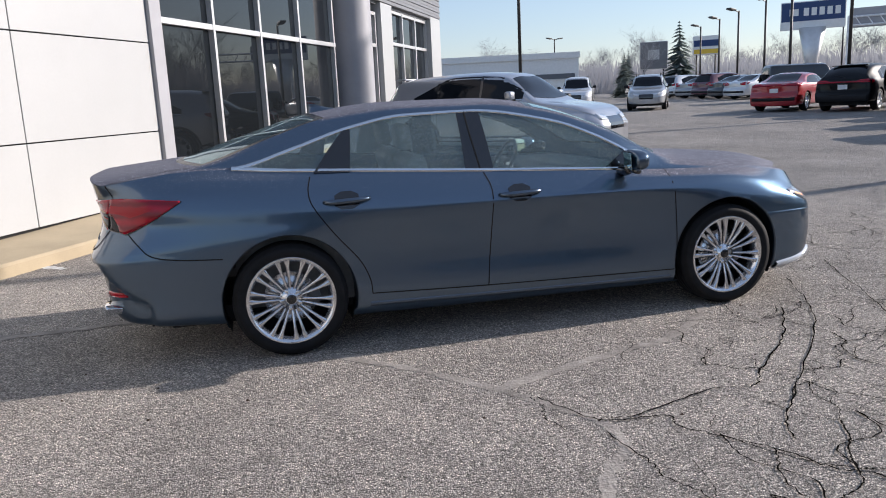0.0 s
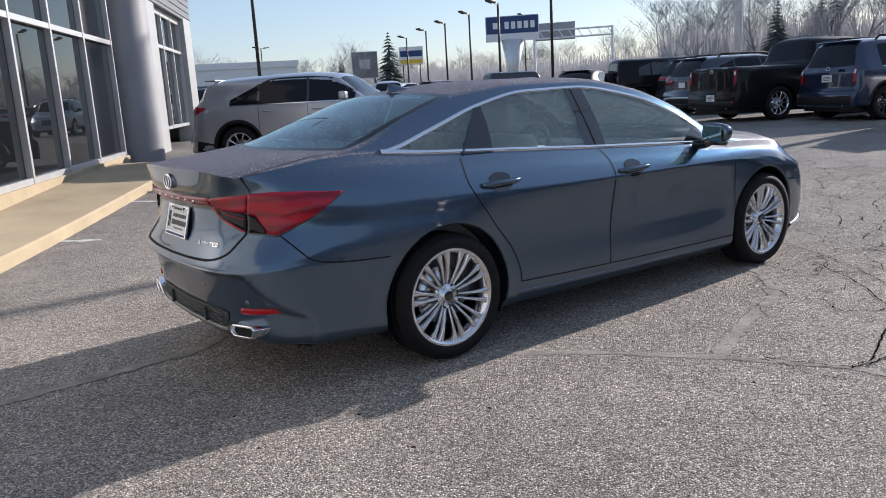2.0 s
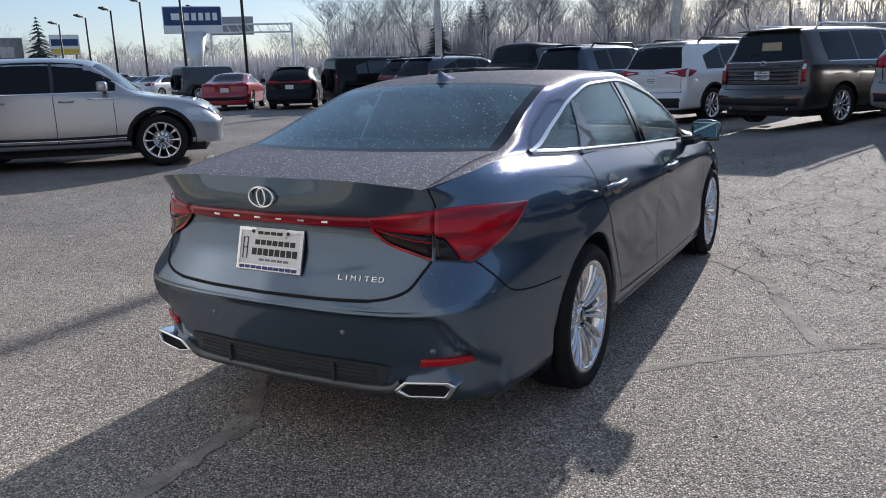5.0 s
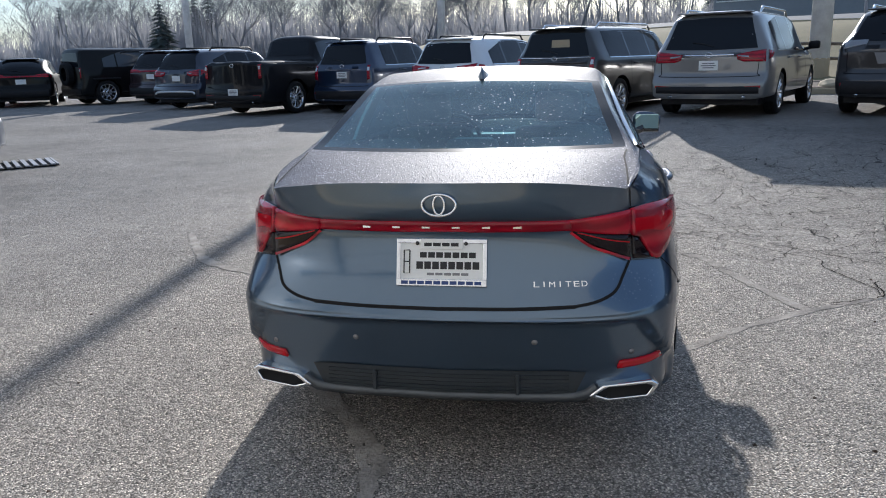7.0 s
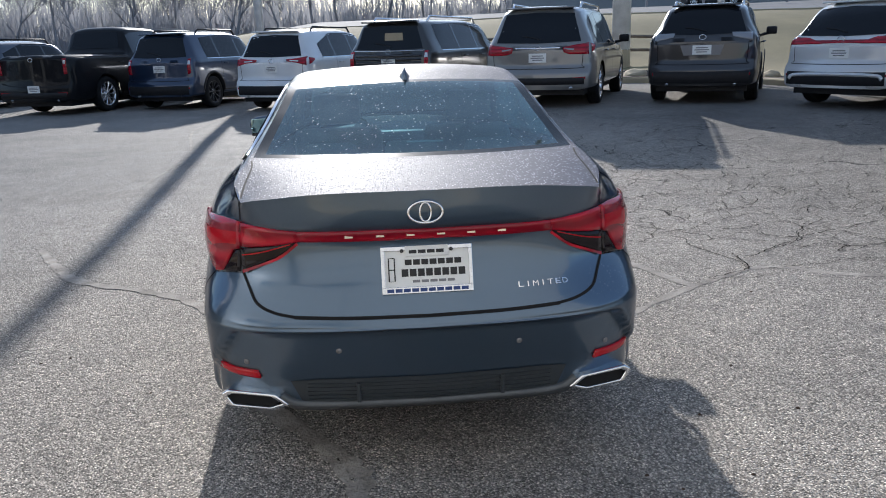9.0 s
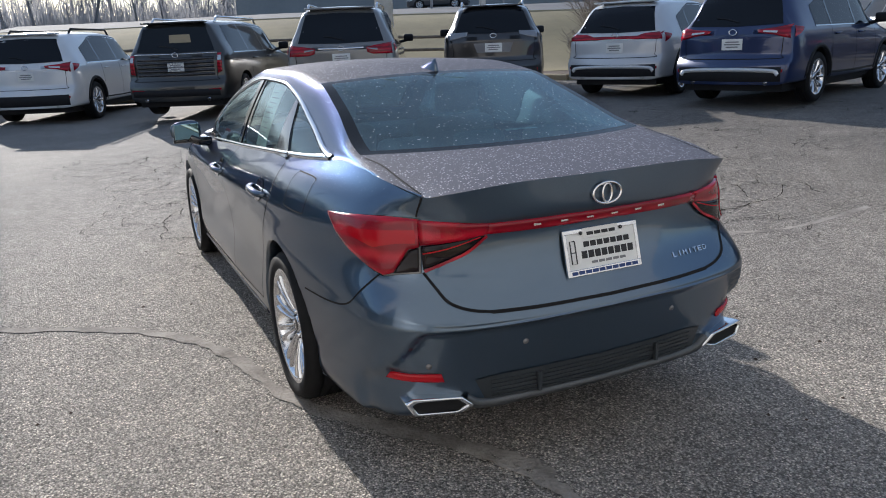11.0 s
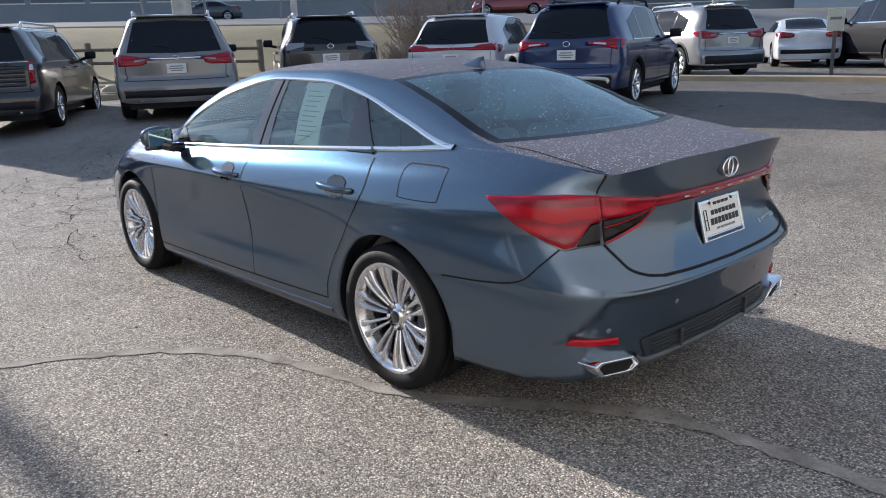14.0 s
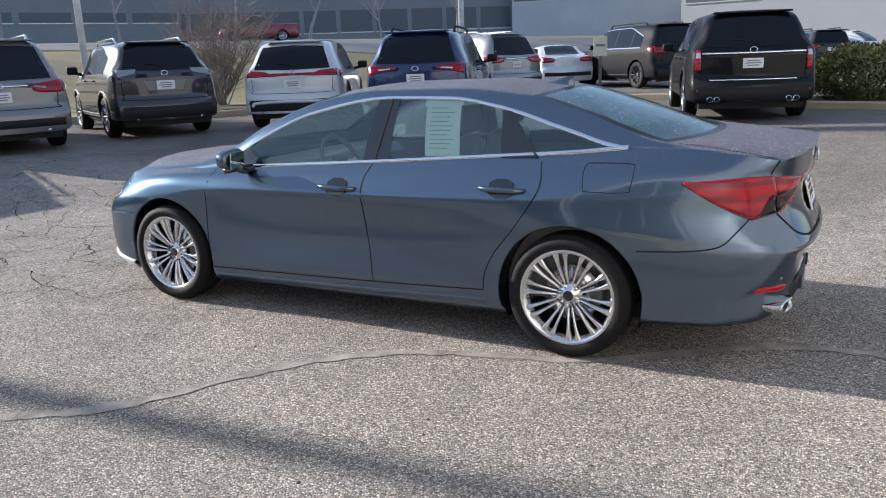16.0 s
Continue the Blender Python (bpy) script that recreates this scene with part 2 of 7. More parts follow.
def asphalt_mat():
    m, nt, b = base_mat("asphalt", (0.08, 0.08, 0.08), 0.8, spec=0.12)
    tc = nt.nodes.new("ShaderNodeTexCoord")
    P = tc.outputs["Object"]
    vor = node(nt, "TexVoronoi", Scale=125.0)
    v2 = node(nt, "TexVoronoi", Scale=34.0)
    stain = node(nt, "TexNoise", Scale=0.55, Detail=7.0, Roughness=0.62)
    mid = node(nt, "TexNoise", Scale=5.0, Detail=5.0, Roughness=0.6)
    for t in (vor, v2, stain, mid):
        nt.links.new(P, t.inputs["Vector"])
    stone = nt.nodes.new("ShaderNodeSeparateColor")
    nt.links.new(vor.outputs["Color"], stone.inputs[0])
    ramp = nt.nodes.new("ShaderNodeValToRGB")
    e = ramp.color_ramp.elements
    e[0].position, e[0].color = 0.0, (0.165, 0.155, 0.143, 1)
    e[1].position, e[1].color = 1.0, (0.82, 0.77, 0.70, 1)
    for pos, c in ((0.45, 0.335), (0.8, 0.47)):
        k = e.new(pos)
        k.color = (c * 1.09, c, c * 0.92, 1)
    nt.links.new(stone.outputs[0], ramp.inputs["Fac"])
    big = nt.nodes.new("ShaderNodeValToRGB")
    f = big.color_ramp.elements
    f[0].position, f[0].color = 0.34, (0.84, 0.83, 0.815, 1)
    f[1].position, f[1].color = 0.70, (1.50, 1.47, 1.42, 1)
    mm = node(nt, "Math")
    mm.operation = "MULTIPLY_ADD"
    mm.inputs[1].default_value = 0.35
    nt.links.new(mid.outputs["Fac"], mm.inputs[0])
    sh = node(nt, "Math")
    sh.operation = "MULTIPLY"
    sh.inputs[1].default_value = 0.65
    nt.links.new(stain.outputs["Fac"], sh.inputs[0])
    nt.links.new(sh.outputs[0], mm.inputs[2])
    nt.links.new(mm.outputs[0], big.inputs["Fac"])
    mul = nt.nodes.new("ShaderNodeMix")
    mul.data_type, mul.blend_type = "RGBA", "MULTIPLY"
    mul.inputs["Factor"].default_value = 1.0
    # away from the car the grain gives way to one darker tone
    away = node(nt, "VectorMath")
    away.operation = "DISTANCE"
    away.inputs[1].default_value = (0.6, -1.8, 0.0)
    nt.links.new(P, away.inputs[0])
    far_share = node(nt, "MapRange")
    far_share.inputs["From Min"].default_value, far_share.inputs["From Max"].default_value = 4.0, 8.0
    far_share.inputs["To Min"].default_value, far_share.inputs["To Max"].default_value = 0.0, 0.60
    nt.links.new(away.outputs["Value"], far_share.inputs["Value"])
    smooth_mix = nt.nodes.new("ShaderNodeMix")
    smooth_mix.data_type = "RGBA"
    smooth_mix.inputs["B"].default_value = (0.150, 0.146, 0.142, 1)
    nt.links.new(far_share.outputs["Result"], smooth_mix.inputs["Factor"])
    gaps = node(nt, "MapRange")
    gaps.inputs["From Min"].default_value, gaps.inputs["From Max"].default_value = 0.30, 0.62
    gaps.inputs["To Min"].default_value, gaps.inputs["To Max"].default_value = 1.12, 0.60
    nt.links.new(vor.outputs["Distance"], gaps.inputs["Value"])
    stones = node(nt, "VectorMath")
    stones.operation = "SCALE"
    nt.links.new(ramp.outputs["Color"], stones.inputs[0])
    nt.links.new(gaps.outputs["Result"], stones.inputs["Scale"])
    nt.links.new(stones.outputs["Vector"], smooth_mix.inputs["A"])
    nt.links.new(smooth_mix.outputs["Result"], mul.inputs["A"])
    place = nt.nodes.new("ShaderNodeSeparateXYZ")
    nt.links.new(P, place.inputs[0])
    # tone falls to 0.70 towards the right-hand side, negative y
    right_tone = node(nt, "MapRange")
    right_tone.inputs["From Min"].default_value, right_tone.inputs["From Max"].default_value = -2.6, -4.6
    right_tone.inputs["To Min"].default_value, right_tone.inputs["To Max"].default_value = 1.0, 0.70
    nt.links.new(place.outputs["Y"], right_tone.inputs["Value"])
    toned = node(nt, "VectorMath")
    toned.operation = "SCALE"
    nt.links.new(big.outputs["Color"], toned.inputs[0])
    nt.links.new(right_tone.outputs["Result"], toned.inputs["Scale"])
    nt.links.new(toned.outputs["Vector"], mul.inputs["B"])
    # crazed patches: thin cracks on the side where the surface is tired
    warp = node(nt, "TexNoise", Scale=3.0, Detail=4.0)
    nt.links.new(P, warp.inputs["Vector"])
    push = node(nt, "VectorMath")
    push.operation = "MULTIPLY_ADD"
    push.inputs[1].default_value = (0.55, 0.55, 0.0)
    nt.links.new(warp.outputs["Color"], push.inputs[0])
    nt.links.new(P, push.inputs[2])
    flat = node(nt, "VectorMath")
    flat.operation = "MULTIPLY"
    flat.inputs[1].default_value = (1.0, 1.0, 0.0)
    nt.links.new(push.outputs["Vector"], flat.inputs[0])
    craze = node(nt, "TexVoronoi", Scale=2.3)
    craze.feature = "DISTANCE_TO_EDGE"
    nt.links.new(flat.outputs["Vector"], craze.inputs["Vector"])
    thin = node(nt, "MapRange")
    thin.inputs["From Min"].default_value, thin.inputs["From Max"].default_value = 0.004, 0.011
    thin.inputs["To Min"].default_value, thin.inputs["To Max"].default_value = 1.0, 0.0
    nt.links.new(craze.outputs["Distance"], thin.inputs["Value"])
    sxyz = nt.nodes.new("ShaderNodeSeparateXYZ")
    nt.links.new(P, sxyz.inputs[0])
    where = node(nt, "MapRange")
    where.inputs["From Min"].default_value, where.inputs["From Max"].default_value = -1.0, -2.2
    where.inputs["To Min"].default_value, where.inputs["To Max"].default_value = -0.25, 0.12
    nt.links.new(sxyz.outputs["Y"], where.inputs["Value"])
    tired = node(nt, "TexNoise", Scale=0.45, Detail=3.0)
    nt.links.new(P, tired.inputs["Vector"])
    tsum = node(nt, "Math")
    tsum.operation = "ADD"
    nt.links.new(tired.outputs["Fac"], tsum.inputs[0])
    nt.links.new(where.outputs["Result"], tsum.inputs[1])
    tmask = node(nt, "MapRange")
    tmask.inputs["From Min"].default_value, tmask.inputs["From Max"].default_value = 0.50, 0.62
    nt.links.new(tsum.outputs[0], tmask.inputs["Value"])
    ahead = node(nt, "MapRange")
    ahead.inputs["From Min"].default_value, ahead.inputs["From Max"].default_value = 1.6, 3.0
    nt.links.new(sxyz.outputs["X"], ahead.inputs["Value"])
    tahead = node(nt, "Math")
    tahead.operation = "MULTIPLY"
    nt.links.new(tmask.outputs["Result"], tahead.inputs[0])
    nt.links.new(ahead.outputs["Result"], tahead.inputs[1])
    line = node(nt, "Math")
    line.operation = "MULTIPLY"
    nt.links.new(thin.outputs["Result"], line.inputs[0])
    nt.links.new(tahead.outputs[0], line.inputs[1])
    cmix = nt.nodes.new("ShaderNodeMix")
    cmix.data_type = "RGBA"
    nt.links.new(line.outputs[0], cmix.inputs["Factor"])
    nt.links.new(mul.outputs["Result"], cmix.inputs["A"])
    cmix.inputs["B"].default_value = (0.030, 0.028, 0.026, 1)
    nt.links.new(cmix.outputs["Result"], b.inputs["Base Color"])
    rr = node(nt, "MapRange")
    rr.inputs["To Min"].default_value, rr.inputs["To Max"].default_value = 0.65, 0.92
    nt.links.new(stain.outputs["Fac"], rr.inputs["Value"])
    nt.links.new(rr.outputs["Result"], b.inputs["Roughness"])
    h = node(nt, "Math")
    h.operation = "ADD"
    nt.links.new(vor.outputs["Distance"], h.inputs[0])
    nt.links.new(v2.outputs["Distance"], h.inputs[1])
    bp = node(nt, "Bump", Strength=1.0, Distance=0.013)
    bp.invert = True
    keep = node(nt, "MapRange")
    keep.inputs["To Min"].default_value, keep.inputs["To Max"].default_value = 1.0, 0.15
    nt.links.new(far_share.outputs["Result"], keep.inputs["Value"])
    nt.links.new(keep.outputs["Result"], bp.inputs["Strength"])
    nt.links.new(h.outputs[0], bp.inputs["Height"])
    nt.links.new(bp.outputs["Normal"], b.inputs["Normal"])
    return m


M = {}
M["asphalt"] = asphalt_mat()
M["tar"] = worn("tar", (0.335, 0.302, 0.268), 0.9, scale=5, spread=0.55, fine=70, bump=0.9, spec=0.1)
M["crack"] = worn("crack", (0.010, 0.009, 0.008), 1.0, fine=60, bump=0.3, spec=0.0)
M["concrete"] = worn("concrete", (0.43, 0.345, 0.225), 0.85, scale=1.2, spread=0.2, fine=140, bump=0.2)
M["line"] = worn("line_paint", (0.55, 0.55, 0.53), 0.7, scale=9, spread=0.35, fine=60)
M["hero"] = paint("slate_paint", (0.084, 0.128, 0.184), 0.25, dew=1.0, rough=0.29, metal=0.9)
M["hero_plain"] = paint("slate_paint_dry", (0.075, 0.106, 0.146), 0.25, rough=0.29, metal=0.9)
M["glass"] = glass_mat("side_glass", (0.88, 0.97, 0.96), 0.08, beads=0.015, film=0.04)
M["wet_glass"] = glass_mat("wet_glass", (0.86, 0.95, 0.93), 0.06, beads=0.62, size=115.0, film=0.26)
M["rear_glass"] = glass_mat("rear_glass", (0.24, 0.46, 0.52), 0.06, beads=0.28, size=62.0, film=0.10)
# grey base stands in for sky reflected in and seen through windows
M["sky_grey_glass"] = base_mat("grey_window", (0.040, 0.048, 0.060), 0.06, 0.0, 0.3, 0.4)[0]
M["dark_glass"] = base_mat("privacy_glass", (0.007, 0.009, 0.013), 0.05, 0.0, 0.0, 0.25)[0]
M["far_glass"] = base_mat("far_glass", (0.13, 0.14, 0.155), 0.5, 0.0, 0.0, 0.3)[0]
M["chrome"] = base_mat("chrome", (0.78, 0.79, 0.80), 0.10, 1.0)[0]
M["mirror"] = base_mat("mirror_glass", (0.50, 0.70, 0.68), 0.02, 1.0)[0]
M["alloy"] = worn("alloy", (0.72, 0.72, 0.73), 0.20, 1.0, scale=20, spread=0.12, bump=0.02)
M["black"] = worn("black_plastic", (0.012, 0.012, 0.014), 0.55, scale=12, bump=0.06, spec=0.25)
M["gloss_black"] = base_mat("gloss_black", (0.010, 0.010, 0.012), 0.08, 0.0, 0.8)[0]
M["frit"] = base_mat("glass_border", (0.006, 0.007, 0.008), 0.25, 0.0, 0.0, 0.12)[0]
M["gap"] = base_mat("panel_gap", (0.004, 0.004, 0.005), 0.9)[0]
M["rubber"] = worn("tyre_rubber", (0.013, 0.013, 0.014), 0.72, scale=14, spread=0.35, fine=160, bump=0.15, spec=0.2)
M["insert"] = worn("dark_insert", (0.030, 0.036, 0.042), 0.4, scale=9, bump=0.04)
M["lip"] = worn("bumper_lip", (0.085, 0.092, 0.10), 0.35, 0.3, scale=9, bump=0.04)


def lens_mat():
    """Red lamp glass with bands of reflector showing through it."""
    m, nt, b = base_mat("red_lens", (0.3, 0.002, 0.01), 0.08, 0.0, 0.45, 0.25)
    tc = nt.nodes.new("ShaderNodeTexCoord")
    wave = node(nt, "TexWave", Scale=5.0, Distortion=3.5, Detail=2.0)
    wave.bands_direction = "Z"
    ns = node(nt, "TexNoise", Scale=7.0, Detail=2.0)
    fine = node(nt, "TexVoronoi", Scale=160.0)
    for t in (wave, ns, fine):
        nt.links.new(tc.outputs["Object"], t.inputs["Vector"])
    both = node(nt, "Math")
    both.operation = "MULTIPLY"
    nt.links.new(wave.outputs["Fac"], both.inputs[0])
    nt.links.new(ns.outputs["Fac"], both.inputs[1])
    rp = nt.nodes.new("ShaderNodeValToRGB")
    rp.color_ramp.elements[0].position, rp.color_ramp.elements[0].color = 0.05, (0.22, 0.002, 0.012, 1)
    rp.color_ramp.elements[1].position, rp.color_ramp.elements[1].color = 0.50, (0.46, 0.006, 0.022, 1)
    nt.links.new(both.outputs[0], rp.inputs["Fac"])
    nt.links.new(rp.outputs["Color"], b.inputs["Base Color"])
    bp = node(nt, "Bump", Strength=0.25, Distance=0.002)
    nt.links.new(fine.outputs["Distance"], bp.inputs["Height"])
    nt.links.new(bp.outputs["Normal"], b.inputs["Normal"])
    return m


M["red_lens"] = lens_mat()
M["red_bright"] = base_mat("red_bright", (0.42, 0.004, 0.012), 0.12, 0.0, 0.25, 0.25)[0]
M["smoke_lens"] = base_mat("smoke_lens", (0.010, 0.006, 0.008), 0.10, 0.0, 0.2, 0.2)[0]
M["clear_lens"] = base_mat("clear_lens", (0.62, 0.64, 0.66), 0.08, 0.2, 1.0)[0]
M["headlamp"] = base_mat("headlamp_glass", (0.26, 0.27, 0.29), 0.08, 0.3, 0.6)[0]
M["amber"] = base_mat("amber", (0.75, 0.25, 0.05), 0.2, 0.0, 0.5)[0]
M["seat"] = worn("seat_leather", (0.36, 0.345, 0.32), 0.5, scale=10, bump=0.1)
M["cabin"] = worn("cabin_trim", (0.15, 0.147, 0.142), 0.6, scale=10)
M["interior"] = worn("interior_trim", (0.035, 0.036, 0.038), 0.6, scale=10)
M["cream"] = worn("cream_plate", (0.66, 0.62, 0.48), 0.7, scale=4, spread=0.08, bump=0)
M["paper"] = worn("paper", (0.72, 0.80, 0.72), 0.8, scale=4, spread=0.06, bump=0)
M["white"] = worn("white_plate", (0.78, 0.78, 0.76), 0.45, scale=5, spread=0.06, bump=0.02)
M["ink"] = base_mat("black_ink", (0.012, 0.012, 0.014), 0.5)[0]
M["blue_ink"] = base_mat("blue_ink", (0.02, 0.05, 0.18), 0.5)[0]
M["panel"] = worn("white_panel", (0.44, 0.445, 0.44), 0.35, scale=0.7, spread=0.05, fine=30, bump=0.02)
M["grey_panel"] = worn("grey_panel", (0.34, 0.34, 0.36), 0.5, scale=2, spread=0.1, bump=0.03)
M["grey_dark"] = worn("grey_metal", (0.20, 0.20, 0.21), 0.45, 0.4, scale=2, spread=0.12, bump=0.03)
M["mullion"] = worn("aluminium", (0.62, 0.62, 0.62), 0.35, 0.5, scale=4, spread=0.08, bump=0.02)
M["store_glass"] = base_mat("store_glass", (0.010, 0.012, 0.014), 0.015, 0.0, 0.0, 0.5)[0]
M["pole"] = worn("pole_metal", (0.055, 0.052, 0.05), 0.5, 0.5, scale=3)
M["pole_light"] = worn("pole_galvanised", (0.76, 0.76, 0.76), 0.6, 0.0, scale=3)
M["bark"] = worn("bark", (0.16, 0.13, 0.105), 0.95, scale=5, spread=0.35, fine=40, bump=0.5)
M["shrub"] = worn("shrub_twigs", (0.27, 0.225, 0.195), 0.95, scale=5, spread=0.35, fine=40, bump=0.0)


def hazy_twig_mat(name, color, share):
    """Far foliage paled towards haze; translucency keeps it bright against the sun."""
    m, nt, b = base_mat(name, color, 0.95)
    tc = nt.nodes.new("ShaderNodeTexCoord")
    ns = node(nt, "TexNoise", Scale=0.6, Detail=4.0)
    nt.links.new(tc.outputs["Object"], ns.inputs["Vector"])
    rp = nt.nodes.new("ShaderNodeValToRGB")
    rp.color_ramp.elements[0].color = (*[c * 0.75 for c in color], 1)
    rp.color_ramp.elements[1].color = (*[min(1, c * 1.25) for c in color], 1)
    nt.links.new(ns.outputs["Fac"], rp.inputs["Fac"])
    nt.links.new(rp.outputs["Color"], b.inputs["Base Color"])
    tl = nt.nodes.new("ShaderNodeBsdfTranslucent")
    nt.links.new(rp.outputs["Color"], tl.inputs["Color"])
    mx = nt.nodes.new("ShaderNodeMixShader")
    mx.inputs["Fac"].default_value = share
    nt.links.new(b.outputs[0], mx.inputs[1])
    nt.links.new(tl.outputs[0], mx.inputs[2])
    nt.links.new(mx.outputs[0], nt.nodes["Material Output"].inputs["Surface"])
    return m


# distance haze is put into these pale blue-grey base colours
M["twigs"] = hazy_twig_mat("twigs", (0.335, 0.34, 0.365), 0.55)
M["hazy_conifer"] = hazy_twig_mat("hazy_conifer", (0.16, 0.195, 0.185), 0.4)
M["leaf"] = worn("evergreen_leaf", (0.10, 0.115, 0.032), 0.7, scale=5, spread=0.5, fine=40)
M["road"] = worn("road_asphalt", (0.20, 0.20, 0.205), 0.9, scale=0.6, spread=0.15, fine=60, bump=0.1, spec=0.1)
M["grass"] = worn("dry_grass", (0.20, 0.165, 0.085), 0.95, scale=0.4, spread=0.35, fine=30, bump=0.4)
M["mulch"] = worn("mulch", (0.07, 0.045, 0.03), 0.95, scale=4, spread=0.4, fine=50, bump=0.5)


# ---------- mesh helpers ----------
def link(name, bm, material, parent=None, label="", smooth=False):
    me = bpy.data.meshes.new(name)
    bm.normal_update()
    bm.to_mesh(me)
    bm.free()
    for m in material if isinstance(material, (list, tuple)) else [material]:
        me.materials.append(m)
    if smooth:
        me.polygons.foreach_set("use_smooth", [True] * len(me.polygons))
    ob = new(name, me)
    ob.parent = parent
    if label:
        ob["label"] = label
    return ob


def part(name, bm, material, parent, label="", smooth=False):
    return link(name, bm, material, parent, label, smooth)


def empty(name, m=None):
    e = new(name)
    e.empty_display_size = 0.2
    if m is not None:
        e.matrix_world = m
    return e


def box(bm, x0, y0, z0, x1, y1, z1, bevel=0.0, m=None):
    vs = [bm.verts.new(p) for p in ((x0, y0, z0), (x1, y0, z0), (x1, y1, z0), (x0, y1, z0), (x0, y0, z1), (x1, y0, z1), (x1, y1, z1), (x0, y1, z1))]
    fs = [bm.faces.new([vs[i] for i in f]) for f in ((3, 2, 1, 0), (4, 5, 6, 7), (0, 1, 5, 4), (1, 2, 6, 5), (2, 3, 7, 6), (3, 0, 4, 7))]
    if bevel:
        es = list({e for f in fs for e in f.edges})
        r = bmesh.ops.bevel(bm, geom=es, offset=bevel, segments=2, affect="EDGES", profile=0.5)
        vs = list({v for v in r["verts"]})
    if m is not None:
        bmesh.ops.transform(bm, matrix=m, verts=vs)
    return bm


def boxed(x0, y0, z0, x1, y1, z1, bevel=0.0, m=None):
    return box(bmesh.new(), x0, y0, z0, x1, y1, z1, bevel, m)


def tube(bm, pts, radius, sides=8, taper=None, cap=True):
    """A round bar along points; radius may be a list."""
    pts = [Vector(p) for p in pts]
    rings = []
    for i, p in enumerate(pts):
        d = (pts[min(i + 1, len(pts) - 1)] - pts[max(i - 1, 0)]).normalized()
        a = d.orthogonal().normalized() if i == 0 else (rings[-1][1] - d * rings[-1][1].dot(d)).normalized()
        b = d.cross(a)
        r = radius[i] if isinstance(radius, (list, tuple)) else radius
        ring = [bm.verts.new(p + (a * math.cos(2 * math.pi * k / sides) + b * math.sin(2 * math.pi * k / sides)) * r) for k in range(sides)]
        rings.append((ring, a))
    for (r0, _), (r1, _) in zip(rings, rings[1:]):
        for k in range(sides):
            bm.faces.new((r0[k], r0[(k + 1) % sides], r1[(k + 1) % sides], r1[k]))
    if cap:
        bm.faces.new(rings[0][0][::-1])
        bm.faces.new(rings[-1][0])
    return bm


def lathe(profile, sides=32, axis="Y"):
    """Turns a profile of (radius, height) round the y (or z) axis."""
    bm = bmesh.new()
    rings = []
    for r, h in profile:
        ring = []
        for k in range(sides):
            a = 2 * math.pi * k / sides
            c, s = r * math.cos(a), r * math.sin(a)
            ring.append(bm.verts.new((c, h, s) if axis == "Y" else (c, s, h)))
        rings.append(ring)
    for r0, r1 in zip(rings, rings[1:]):
        for k in range(sides):
            bm.faces.new((r0[k], r0[(k + 1) % sides], r1[(k + 1) % sides], r1[k]))
    return bm


def prism(outline, y0, y1, m=None, bevel=0.0):
    """An outline of (x, z) drawn out from y0 to y1."""
    bm = bmesh.new()
    a = [bm.verts.new((x, y0, z)) for x, z in outline]
    b = [bm.verts.new((x, y1, z)) for x, z in outline]
    n = len(outline)
    fs = [bm.faces.new(a), bm.faces.new(b[::-1])]
    for i in range(n):
        fs.append(bm.faces.new((a[i], b[i], b[(i + 1) % n], a[(i + 1) % n])))
    bmesh.ops.recalc_face_normals(bm, faces=bm.faces)
    if bevel:
        bmesh.ops.bevel(bm, geom=list(bm.edges), offset=bevel, segments=2, affect="EDGES", profile=0.5)
    if m is not None:
        bmesh.ops.transform(bm, matrix=m, verts=bm.verts)
    return bm


def text_mesh(body, size, material, name, parent, m, depth=0.002, width=None):
    """Lettering in the built-in font, as a mesh; width: fitted to it."""
    cu = bpy.data.curves.new(name, "FONT")
    cu.body, cu.size, cu.extrude, cu.align_x, cu.align_y = body, size, depth, "CENTER", "CENTER"
    tmp = bpy.data.objects.new("tmp", cu)
    scene.collection.objects.link(tmp)
    bpy.context.view_layer.update()
    me = bpy.data.meshes.new_from_object(tmp.evaluated_get(bpy.context.evaluated_depsgraph_get()))
    bpy.data.objects.remove(tmp)
    if width:
        xs = [v.co.x for v in me.vertices]
        k = width / (max(xs) - min(xs))
        for v in me.vertices:
            v.co.x *= k
    me.materials.clear()
    me.materials.append(material)
    ob = new(name, me)
    ob.parent = parent
    ob.matrix_local = m
    return ob


def smooth01(v):
    v = max(0.0, min(1.0, v))
    return v * v * (3 - 2 * v)


def ground_z(x, y):
    """The lot dips to a shallow bowl where the sedan stands; beyond the kerb a bank climbs to the road."""
    dx, dy = x - 0.9, y
    r = math.hypot(dx, dy)
    if r < 0.01:
        return 0.0
    b = math.degrees(math.atan2(dy, dx))
    a = 0.18 + 0.22 * smooth01((2 - b) / 16) * smooth01((b + 170) / 60)
    bank = (x - 13.6) * 0.945 - (y + 12.5) * 0.326      # the verge climbs to the road
    rise = (1.9 * smooth01((bank - 0.8) / 13) + 0.035 * max(0.0, min(bank, 40) - 12)) * smooth01((16 - y) / 12)
    return a * smooth01((r - 2.6) / 7.6) + 0.006 * max(0.0, min(r, 60) - 10) + rise


